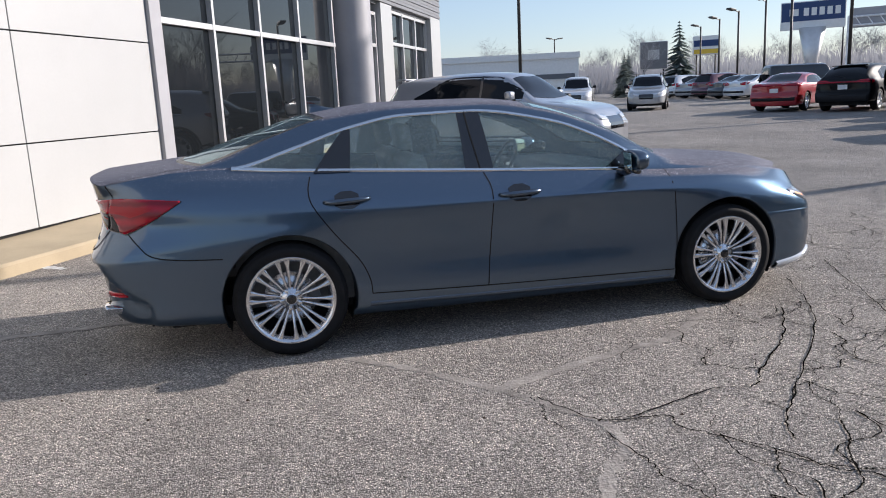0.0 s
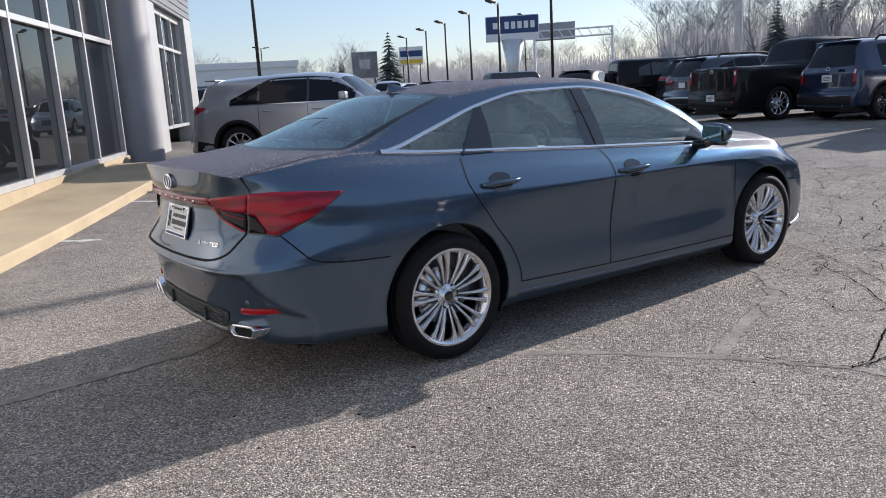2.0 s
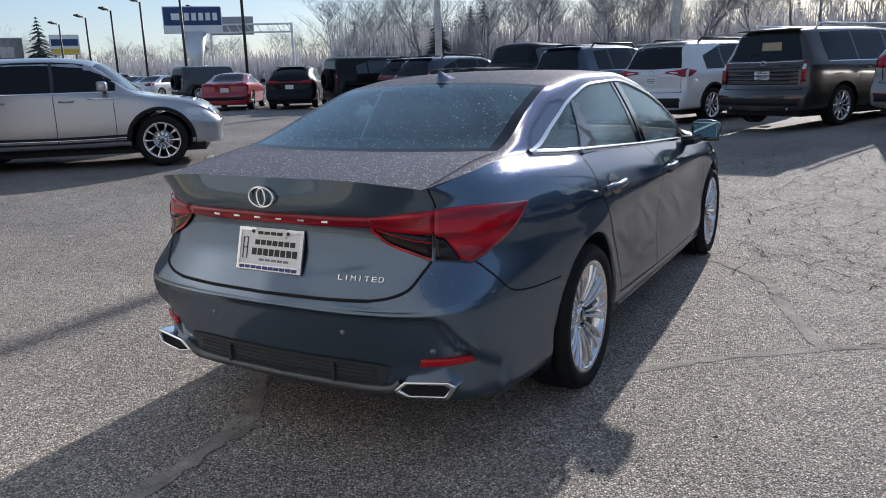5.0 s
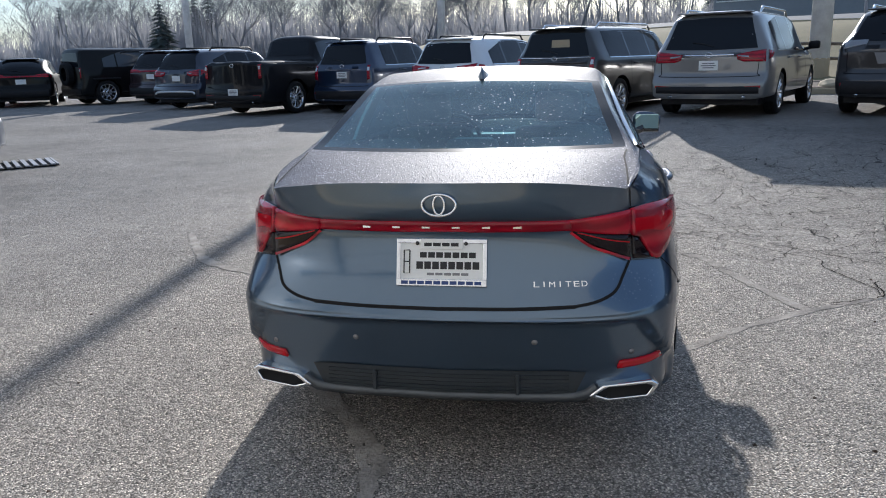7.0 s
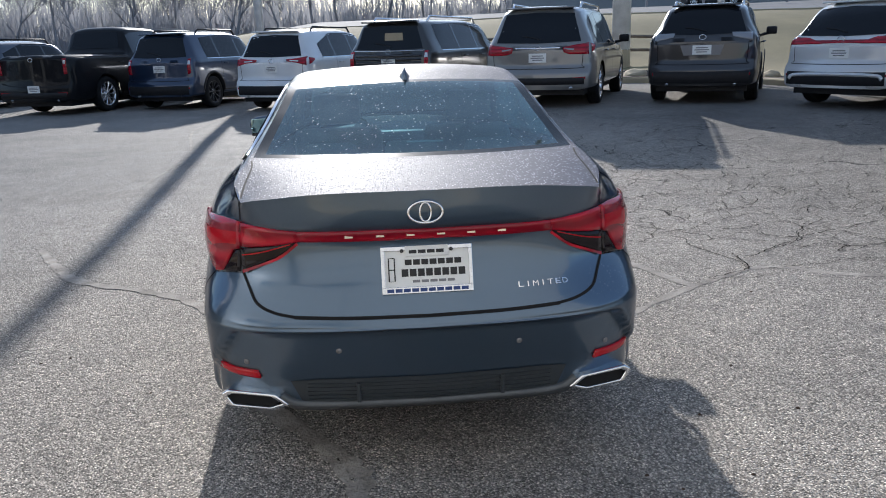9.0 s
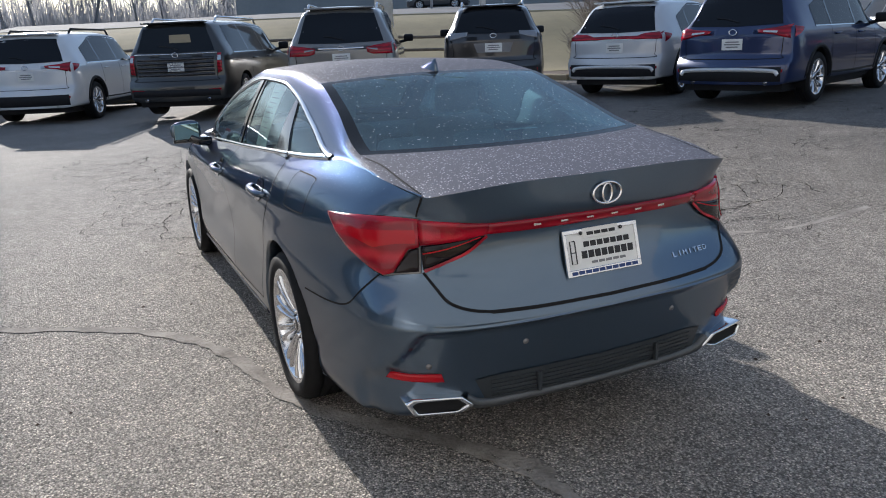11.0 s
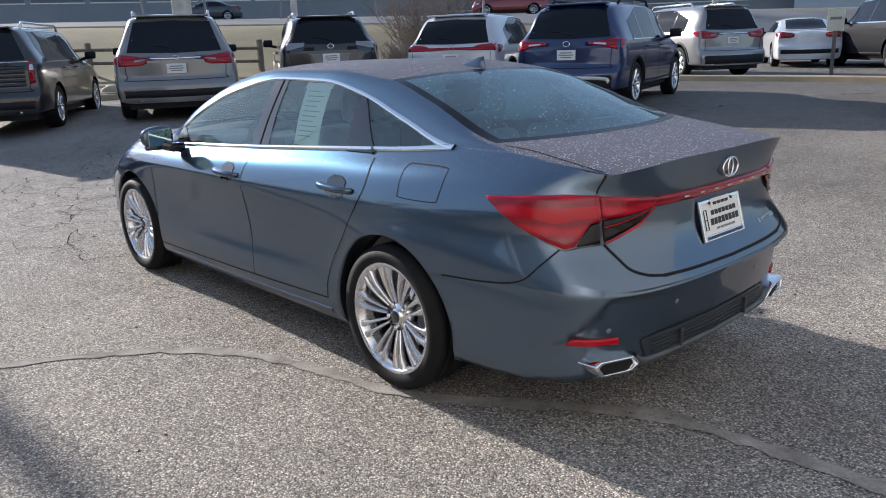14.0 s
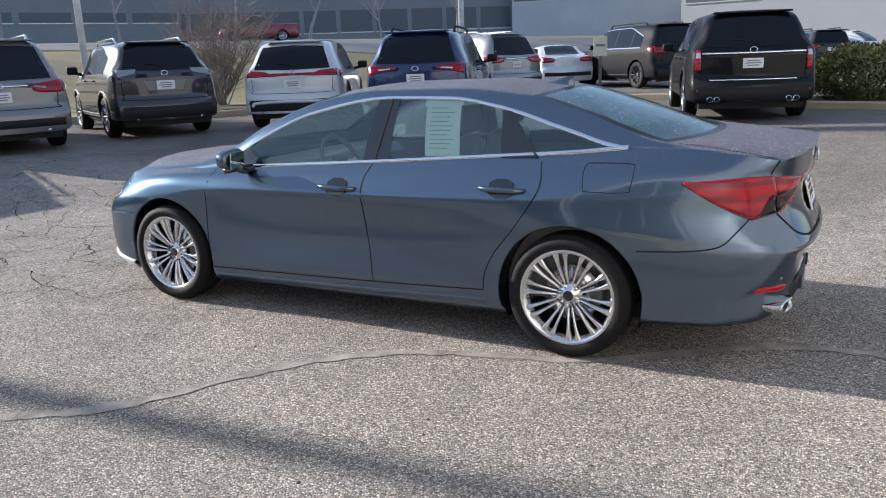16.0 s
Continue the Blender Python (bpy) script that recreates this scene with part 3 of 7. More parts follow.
# ---------- ground ----------
def make_ground():
    xs = sorted({*np.arange(-12, 24.01, 0.5).round(2), *np.arange(26, 90, 4.0), *(-600, -200, -60, -30, -18, 120, 200, 400, 900)})
    ys = sorted({*np.arange(-24, 24.01, 0.5).round(2), *np.arange(28, 100, 4.0), *(-900, -400, -200, -90, -60, -40, -30, 130, 200, 400, 900)})
    bm = bmesh.new()
    grid = [[bm.verts.new((x, y, ground_z(x, y))) for y in ys] for x in xs]
    for i in range(len(xs) - 1):
        for j in range(len(ys) - 1):
            bm.faces.new((grid[i][j], grid[i + 1][j], grid[i + 1][j + 1], grid[i][j + 1]))
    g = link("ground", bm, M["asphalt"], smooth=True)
    tagged(g, "worn grey asphalt car park with stains and cracks", "ground", kind="structure")


make_ground()


# ---------- dealership building ----------
WA, WU = Vector((-2.8, 3.66)), Vector((0.4546, 0.8907))
WM = Matrix(((WU.x, -WU.y, 0, WA.x), (WU.y, WU.x, 0, WA.y), (0, 0, 1, 0), (0, 0, 0, 1)))   # local x along the wall, -y outwards


def make_building():
    root = empty("dealership_building", WM)
    tagged(root, "white-panelled car dealership with tall dark storefront windows", "building")
    B = lambda *a, **k: boxed(*a, **k)
    # near wall of white panels, with reveals between them
    part("backing_wall", B(-14, 0.03, 0.1, 3.2, 0.4, 6.2), M["gap"], root, "dark joints behind the panels")
    cols = [-14, -10.4, -6.8, -3.1, 0.58, 3.16]
    rows = [0.2, 1.15, 2.37, 3.6, 4.9, 6.2]
    for a, b in zip(cols, cols[1:]):
        for c, d in zip(rows, rows[1:]):
            part("panel", B(a + 0.008, 0.0, c + 0.008, b - 0.008, 0.03, d - 0.008, bevel=0.004), M["panel"], root)
    part("corner_trim", B(3.16, -0.06, 0.2, 3.44, 0.25, 6.2, bevel=0.01), M["grey_panel"], root, "grey metal corner trim")
    # storefront
    def window(x0, x1, z0, z1, uprights, transoms, name="storefront_window"):
        f = empty(name)
        f.parent = root
        part("pane", B(x0, 0.12, z0, x1, 0.13, z1), M["store_glass"], f, "dark reflecting glass")
        for x in uprights:
            part("mullion", B(x - 0.035, 0.02, z0, x + 0.035, 0.12, z1, bevel=0.004), M["mullion"], f)
        for z in transoms:
            part("transom", B(x0, 0.03, z - 0.045, x1, 0.11, z + 0.045, bevel=0.004), M["mullion"], f)
        return f
    window(3.44, 10.7, 0.42, 5.2, [3.48, 5.08, 6.8, 8.62, 10.6], [0.46, 2.72, 5.15])
    part("sill", B(3.3, -0.02, 0.2, 10.75, 0.2, 0.42, bevel=0.01), M["concrete"], root, "pale sill below the glass")
    part("fascia", B(3.3, -0.05, 5.2, 10.9, 0.4, 6.2), M["grey_panel"], root)
    bm = lathe([(0.52, 0.2), (0.52, 6.0)], 40, "Z")
    bmesh.ops.translate(bm, verts=bm.verts, vec=(11.55, -0.05, 0))
    part("column", bm, M["grey_panel"], root, "round grey column", smooth=True)
    part("pier", B(10.75, 0.2, 0.2, 12.4, 0.5, 6.2), M["grey_dark"], root)
    window(12.4, 13.9, 0.6, 3.75, [12.44, 13.1, 13.86], [0.64, 2.87, 3.7])
    part("white_pier", B(13.95, -0.12, 0.2, 15.0, 0.4, 4.0, bevel=0.01), M["panel"], root)
    window(15.05, 19.6, 0.75, 3.95, [15.09, 16.6, 18.1, 19.56], [0.8, 3.0, 3.9])
    part("white_pier", B(19.6, -0.14, 0.2, 21.0, 0.4, 4.1, bevel=0.01), M["panel"], root)
    for k in range(22):
        part("siding_slat", prism([(12.3, 4.02 + k * 0.1), (21.0, 4.02 + k * 0.1), (21.0, 4.105 + k * 0.1), (12.3, 4.105 + k * 0.1)], -0.14 - 0.02 * (k % 2), 0.0), M["grey_dark"], root)
    part("upper_wall", B(12.3, 0.0, 3.95, 21.0, 0.4, 6.2), M["grey_dark"], root)
    part("inner_wall", B(3.3, 2.6, 0.1, 21.0, 2.8, 6.2), M["interior"], root, "near-black wall behind the storefront glass")
    part("far_wall", B(20.7, 0.4, 0.1, 21.0, 14, 6.2), M["panel"], root)
    part("roof", B(-14, 0.1, 6.2, 21.1, 14, 6.5), M["grey_panel"], root)
    # raised walk and kerb along the wall
    walk_bm = bmesh.new()
    n = 44
    rows_v = []
    for i in range(n + 1):
        s = -14 + (23.2) * i / n
        gz = lambda q: ground_z(*(WM @ Vector((s, q, 0))).xy)
        z = gz(-2.0) + 0.15
        kerb = -(1.05 + 0.062 * min(max(s, -6), 11))
        rows_v.append([walk_bm.verts.new(p) for p in ((s, 0.3, z + 0.02), (s, kerb + 0.16, z), (s, kerb + 0.02, z - 0.004), (s, kerb, z - 0.03), (s, kerb - 0.02, z - 0.4))])
    for a, b in zip(rows_v, rows_v[1:]):
        for k in range(4):
            walk_bm.faces.new((a[k], a[k + 1], b[k + 1], b[k]))
    walk_bm.faces.new(rows_v[-1])
    bmesh.ops.recalc_face_normals(walk_bm, faces=walk_bm.faces)
    w = link("pavement", walk_bm, M["concrete"])
    w.matrix_world = WM
    tagged(w, "buff concrete walk with a kerb along the building", "pavement", kind="structure")
    return root


make_building()


# ---------- the sedan ----------
from mathutils.bvhtree import BVHTree


def curve(*keys):
    """A smooth value over x through (x, value) keys."""
    xs, vs = np.array([k[0] for k in keys], float), np.array([k[1] for k in keys], float)
    d = np.diff(vs) / np.diff(xs)
    m = np.concatenate([[d[0]], np.where(d[:-1] * d[1:] > 0, 2 * d[:-1] * d[1:] / (d[:-1] + d[1:] + 1e-12), 0), [d[-1]]])

    def at(x):
        x = min(max(x, xs[0]), xs[-1])
        i = min(int(np.searchsorted(xs, x, side="right")) - 1, len(xs) - 2)
        h = xs[i + 1] - xs[i]
        t = (x - xs[i]) / h
        return float((1 + 2 * t) * (1 - t) ** 2 * vs[i] + t * (1 - t) ** 2 * h * m[i] + t * t * (3 - 2 * t) * vs[i + 1] + t * t * (t - 1) * h * m[i + 1])
    return at


def spline(points, per):
    """Catmull-Rom through an array of points, per steps a span."""
    p = np.asarray(points, float)
    p = np.concatenate([[2 * p[0] - p[1]], p, [2 * p[-1] - p[-2]]])
    out = []
    for i in range(1, len(p) - 2):
        for s in range(per):
            t = s / per
            out.append(0.5 * (2 * p[i] + (p[i + 1] - p[i - 1]) * t + (2 * p[i - 1] - 5 * p[i] + 4 * p[i + 1] - p[i + 2]) * t * t + (3 * p[i] - p[i - 1] - 3 * p[i + 1] + p[i + 2]) * t ** 3))
    out.append(p[-2])
    return np.array(out)


def cut_arches(bm, hubs, radius, zc, ymin):
    """Opens round wheel arches in the flanks."""
    gone = []
    for f in bm.faces:
        c = f.calc_center_median()
        if abs(c.y) > ymin and any(math.hypot(c.x - h, c.z - zc) < radius for h in hubs):
            gone.append(f)
    bmesh.ops.delete(bm, geom=gone, context="FACES")
    for v in bm.verts:
        for h in hubs:
            dx, dz = v.co.x - h, v.co.z - zc
            d = math.hypot(dx, dz)
            if abs(v.co.y) > ymin - 0.05 and 0.6 * radius < d < radius * 1.22 and any(e.is_boundary for e in v.link_edges) and d > 1e-6 and v.co.z > 0.24:
                v.co.x, v.co.z = h + dx / d * radius, zc + dz / d * radius


def grid_faces(bm, rows):
    for a, b in zip(rows, rows[1:]):
        for k in range(len(a) - 1):
            try:
                bm.faces.new((a[k], a[k + 1], b[k + 1], b[k]))
            except ValueError:
                pass


def mirror_y(bm):
    geom = bm.verts[:] + bm.edges[:] + bm.faces[:]
    r = bmesh.ops.duplicate(bm, geom=geom)
    vs = [g for g in r["geom"] if isinstance(g, bmesh.types.BMVert)]
    for v in vs:
        v.co.y = -v.co.y
    bmesh.ops.reverse_faces(bm, faces=[g for g in r["geom"] if isinstance(g, bmesh.types.BMFace)])
    bmesh.ops.remove_doubles(bm, verts=bm.verts, dist=0.0008)


class Skin:
    """Finds places on a body to lay trim on."""

    def __init__(self, *objects):
        verts, polys = [], []
        for o in objects:
            n = len(verts)
            verts += [v.co.copy() for v in o.data.vertices]
            polys += [[n + i for i in p.vertices] for p in o.data.polygons]
        self.tree = BVHTree.FromPolygons(verts, polys)

    def side(self, x, z, s=1, lift=0.0):
        hit, n, _, _ = self.tree.ray_cast(Vector((x, 3 * s, z)), Vector((0, -s, 0)))
        if hit is None:
            return Vector((x, 0.8 * s, z)), Vector((0, s, 0))
        n = n if n.y * s > 0 else -n
        return hit + n * lift, n

    def rear(self, y, z, lift=0.0, way=1):
        hit, n, _, _ = self.tree.ray_cast(Vector((-6 * way, y, z)), Vector((way, 0, 0)))
        if hit is None:
            return Vector((-1.0, y, z)), Vector((-way, 0, 0))
        n = n if n.x * way < 0 else -n
        return hit + n * lift, n

    def top(self, x, y, lift=0.0):
        hit, n, _, _ = self.tree.ray_cast(Vector((x, y, 4)), Vector((0, 0, -1)))
        if hit is None:
            return Vector((x, y, 1.0)), Vector((0, 0, 1))
        n = n if n.z > 0 else -n
        return hit + n * lift, n

    def out(self, axis, angle, z, s=1, lift=0.0):
        """From an upright axis outwards; angle 0 points to the rear, 90 to the side."""
        a = radians(angle)
        d = Vector((-math.cos(a), s * math.sin(a), 0))
        o = Vector((axis[0], s * axis[1], z))
        hit, n, _, _ = self.tree.ray_cast(o + d * 3, -d)
        if hit is None:
            return o + d * 0.4, d
        n = n if n.dot(d) > 0 else -n
        return hit + n * lift, n


def strip(at, pts, width, lift, per=5, thick=0.0, flat=None):
    """A narrow band on a skin along 2D points; at(u, v, lift) gives a place."""
    line = spline(np.array(pts), per)
    bm = bmesh.new()
    rows = []
    for i, p in enumerate(line):
        d = line[min(i + 1, len(line) - 1)] - line[max(i - 1, 0)]
        d = d / (np.linalg.norm(d) + 1e-9)
        n = np.array((-d[1], d[0])) * width / 2
        if flat:        # angle along the first axis, metres along the second
            e = np.array((d[0] * 0.009, d[1]))
            e = e / (np.linalg.norm(e) + 1e-9)
            n = np.array((-e[1] / 0.009, e[0])) * flat / 2
        a, b = p + n, p - n
        row = [bm.verts.new(at(*a, 0.0 if thick else lift)[0])]
        if thick:
            row += [bm.verts.new(at(*(p + n * 0.8), thick)[0]), bm.verts.new(at(*(p - n * 0.8), thick)[0])]
        row.append(bm.verts.new(at(*b, 0.0 if thick else lift)[0]))
        rows.append(row)
    grid_faces(bm, rows)
    bmesh.ops.recalc_face_normals(bm, faces=bm.faces)
    return bm


def patch(at, lower, upper, lift, nu=16, nv=6, rim=0.0):
    """A shell on a skin between two 2D lines; rim: depth of its turned edge."""
    lo, up = np.array(lower, float), np.array(upper, float)

    def along(a, t):
        seg = np.concatenate([[0], np.cumsum(np.linalg.norm(np.diff(a, axis=0), axis=1))])
        seg = seg / seg[-1]
        return np.array([np.interp(t, seg, a[:, 0]), np.interp(t, seg, a[:, 1])])
    bm = bmesh.new()
    rows = []
    for i in range(nu + 1):
        a, b = along(lo, i / nu), along(up, i / nu)
        row = []
        for j in range(nv + 1):
            p = a + (b - a) * j / nv
            row.append(bm.verts.new(at(p[0], p[1], lift)[0]))
        rows.append(row)
    grid_faces(bm, rows)
    if rim:
        edge = [r[0] for r in rows] + rows[-1][1:] + [r[-1] for r in rows[::-1]][1:] + rows[0][::-1][1:-1]
        inner = []
        for i in range(nu + 1):
            a, b = along(lo, i / nu), along(up, i / nu)
            inner.append((a, b))
        ring = [inner[i][0] for i in range(nu + 1)] + [inner[-1][0] + (inner[-1][1] - inner[-1][0]) * j / nv for j in range(1, nv + 1)] + [inner[i][1] for i in range(nu - 1, -1, -1)] + [inner[0][0] + (inner[0][1] - inner[0][0]) * j / nv for j in range(nv - 1, 0, -1)]
        low = [bm.verts.new(at(p[0], p[1], lift - rim)[0]) for p in ring]
        n = len(edge)
        for k in range(n):
            try:
                bm.faces.new((edge[k], edge[(k + 1) % n], low[(k + 1) % n], low[k]))
            except ValueError:
                pass
    bmesh.ops.remove_doubles(bm, verts=bm.verts, dist=0.0003)
    bmesh.ops.recalc_face_normals(bm, faces=bm.faces)
    return bm


def tyre_profile(r_out, r_rim, w):
    return [(r_rim, -w * 0.42), (r_rim + 0.012, -w * 0.47), ((r_out + r_rim) / 2, -w * 0.5), (r_out - 0.022, -w * 0.46), (r_out - 0.006, -w * 0.40), (r_out, -w * 0.30), (r_out, -w * 0.20), (r_out - 0.007, -w * 0.19), (r_out - 0.007, -w * 0.17), (r_out, -w * 0.16),
            (r_out, -0.006), (r_out - 0.007, -0.004), (r_out - 0.007, 0.004), (r_out, 0.006),
            (r_out, w * 0.16), (r_out - 0.007, w * 0.17), (r_out - 0.007, w * 0.19), (r_out, w * 0.2), (r_out, w * 0.30), (r_out - 0.006, w * 0.40), (r_out - 0.022, w * 0.46), ((r_out + r_rim) / 2 + 0.02, w * 0.5), ((r_out + r_rim) / 2 - 0.01, w * 0.495), (r_rim + 0.012, w * 0.47), (r_rim, w * 0.42)]


def make_wheel(parent, x, s, z, y_face, r_out=0.335, r_rim=0.250, w=0.235, spokes=20, m_rim=None, pairs=True, dark=None):
    """A wheel, outer face at y_face (its axle along y), s = +1 left side."""
    m_rim = m_rim or M["alloy"]
    wheel = empty("wheel")
    wheel.parent = parent
    wheel.matrix_local = Matrix.Translation((x, s * (y_face - w / 2), z)) @ Matrix.Rotation(0 if s > 0 else math.pi, 4, "Z")
    key = ("wheel", r_out, r_rim, w, spokes, m_rim.name)
    if key not in CACHE:
        keep = {}
        keep["tyre"] = lathe(tyre_profile(r_out, r_rim, w), 56)
        keep["rim"] = lathe([(r_rim - 0.02, -w * 0.40), (r_rim - 0.03, w * 0.1), (r_rim - 0.024, w * 0.30), (r_rim - 0.010, w * 0.43), (r_rim - 0.002, w * 0.450), (r_rim + 0.006, w * 0.460), (r_rim + 0.012, w * 0.45), (r_rim + 0.004, w * 0.42)], 56)
        keep["hub"] = lathe([(0.001, w * 0.30), (0.030, w * 0.30), (0.035, w * 0.285), (0.040, w * 0.25), (0.060, w * 0.225), (0.072, w * 0.20), (0.078, w * 0.05)], 32)
        keep["cap"] = lathe([(0.001, w * 0.318), (0.022, w * 0.318), (0.029, w * 0.303)], 24)
        keep["brake_disc"] = lathe([(0.07, w * 0.02), (0.155, w * 0.02), (0.155, -w * 0.08), (0.07, -w * 0.08)], 36)
        keep["barrel"] = lathe([(0.02, -w * 0.30), (r_rim - 0.022, -w * 0.30), (r_rim - 0.022, w * 0.05)], 36)
        sp = bmesh.new()
        n = 9
        rows = []
        for i in range(n):
            t = i / (n - 1)
            r = 0.066 + (r_rim - 0.010 - 0.066) * t
            hw = (0.0052 + 0.0050 * t + 0.0060 * smooth01((t - 0.72) / 0.28)) * (20 / spokes) ** 0.6
            y = w * (0.275 + 0.085 * math.sin(t * 2.0) + 0.075 * t)
            rows.append([sp.verts.new((r, y - 0.030, -hw * 1.25)), sp.verts.new((r, y - 0.004, -hw)), sp.verts.new((r, y, -hw * 0.55)), sp.verts.new((r, y, hw * 0.55)), sp.verts.new((r, y - 0.004, hw)), sp.verts.new((r, y - 0.030, hw * 1.25))])
        grid_faces(sp, rows)
        keep["spoke"] = sp
        keep["lug_nut"] = lathe([(0.001, w * 0.295), (0.009, w * 0.295), (0.0125, w * 0.275), (0.0125, w * 0.18)], 10)
        cal = prism([(-0.13, -0.07), (-0.165, -0.04), (-0.175, 0.0), (-0.165, 0.04), (-0.13, 0.07), (-0.10, 0.05), (-0.10, -0.05)], -w * 0.15, w * 0.10, bevel=0.006)
        keep["caliper"] = cal
        mats = {"tyre": M["rubber"], "rim": m_rim, "hub": m_rim, "cap": M["gloss_black"], "brake_disc": M["alloy"], "barrel": M["black"], "spoke": m_rim, "lug_nut": M["chrome"], "caliper": M["grey_dark"]}
        meshes = {}
        for k, bm in keep.items():
            bmesh.ops.recalc_face_normals(bm, faces=bm.faces)
            me = bpy.data.meshes.new(k)
            bm.to_mesh(me)
            bm.free()
            me.materials.append(mats[k])
            me.polygons.foreach_set("use_smooth", [k not in ("caliper",)] * len(me.polygons))
            meshes[k] = me
        CACHE[key] = meshes
    meshes = CACHE[key]

    def put(name, m=None):
        o = new(name, meshes[name])
        o.parent = wheel
        if m is not None:
            o.matrix_local = m
        return o
    for name in ("tyre", "rim", "barrel", "hub", "cap", "brake_disc", "caliper"):
        put(name)
    step = 360 / spokes
    for k in range(spokes):
        a = k * step + (3.5 if k % 2 else -3.5) * (1 if pairs else 0)
        put("spoke", Matrix.Rotation(radians(a), 4, "Y") @ Matrix.Rotation(radians(3.0 if k % 2 else -3.0) if pairs else 0, 4, "X"))
    for k in range(5):
        put("lug_nut", Matrix.Rotation(radians(k * 72 + 9), 4, "Y") @ Matrix.Translation((0.057, 0, 0)))
    return wheel


CACHE = {}
HERO_X = [-1.150, -1.135, -1.085, -0.975, -0.75, -0.40, 0.0, 0.50, 1.20, 2.00, 2.45, 2.87, 3.25, 3.58, 3.76, 3.84]
HERO_Y = [0, 0.372, 0.648, 0.780, 0.842, 0.886, 0.911, 0.912, 0.915, 0.912, 0.910, 0.905, 0.875, 0.76, 0.48, 0]
# per line: heights, inset, and shift of the first four and last four stations
HERO_LINES = [
    ([.27, .27, .26, .25, .24, .20, .18, .17, .17, .17, .17, .17, .18, .18, .18, .18], [.0, .05, .2] + [.25] * 10 + [.2, .05, 0], [.25, .25, .2, .15], [-.1, -.15, -.2, -.2]),
    ([.30, .30, .29, .265, .25, .235, .21, .195, .185, .18, .18, .19, .20, .20, .19, .19], [0, .02, .045, .035, .03, .045, .06, .07, .075, .075, .07, .055, .04, .04, .02, 0], [.06, .06, .05, .03], [-.02, -.03, -.04, -.04]),
    ([.415, .415, .42, .43, .43, .40, .36, .32, .31, .30, .30, .33, .36, .36, .34, .33], [0, .01, .015, .010, .008, .014, .02, .016, .016, .016, .018, .02, .01, 0, 0, 0], [.034, .034, .03, .02], [0, 0, 0, 0]),
    ([.595, .595, .595, .60, .60, .58, .56, .52, .50, .49, .50, .54, .56, .55, .52, .50], [0, 0, 0, 0, 0, 0, 0, .022, .030, .030, .018, 0, 0, 0, 0, 0], [0, 0, .01, .01], [0, 0, 0, 0]),
    ([.625, .625, .632, .65, .655, .65, .64, .62, .61, .61, .61, .61, .60, .585, .56, .54], [0, 0, .008, .008, .004, 0, -.002, .020, .028, .028, .016, -.002, .003, .005, .005, 0], [.0, .002, .006, .008], [0, 0, 0, 0]),
    ([.65, .65, .66, .69, .70, .71, .72, .715, .715, .715, .71, .69, .66, .62, .60, .58], [0, 0, .024, .026, .012, .004, -.002, .010, .016, .016, .010, -.002, .006, .012, .012, 0], [.011, .011, .012, .016], [-.006, -.006, -.006, -.006]),
    ([.78, .78, .79, .80, .81, .80, .79, .79, .80, .80, .79, .76, .72, .67, .64, .63], [0, .01, .05, .055, .03, .018, .008, .003, .002, .002, .004, .008, .018, .030, .032, 0], [.06, .06, .055, .045], [-.018, -.022, -.025, -.025]),
    ([.90, .90, .90, .905, .91, .90, .885, .86, .845, .835, .83, .82, .79, .73, .69, .68], [0, .015, .06, .075, .038, .032, .022, .010, .006, .006, .014, .028, .05, .07, .07, 0], [.08, .075, .06, .045], [-.06, -.07, -.08, -.08]),
    ([.975, .975, .975, .985, 1.0, 1.01, .99, .96, .925, .895, .885, .87, .83, .77, .72, .71], [0, .02, .075, .10, .075, .075, .068, .056, .050, .050, .058, .07, .09, .11, .08, 0], [.045, .045, .045, .045], [-.06, -.07, -.09, -.09]),
]
TOP_X = [-1.10, -1.09, -1.045, -0.965, -0.75, -0.40, 0.0, 0.50, 1.20, 2.00, 2.45, 2.87, 3.25, 3.50, 3.66, 3.72]
TOP_Y = [0, 0.345, 0.565, 0.635, 0.684, 0.710, 0.755, 0.785, 0.795, 0.80, 0.785, 0.76, 0.70, 0.60, 0.38, 0]
TOP_Z = [1.085, 1.084, 1.064, 1.050, 1.082, 1.105, 1.075, 1.045, 1.0, 0.955, 0.928, 0.908, 0.872, 0.83, 0.785, 0.77]


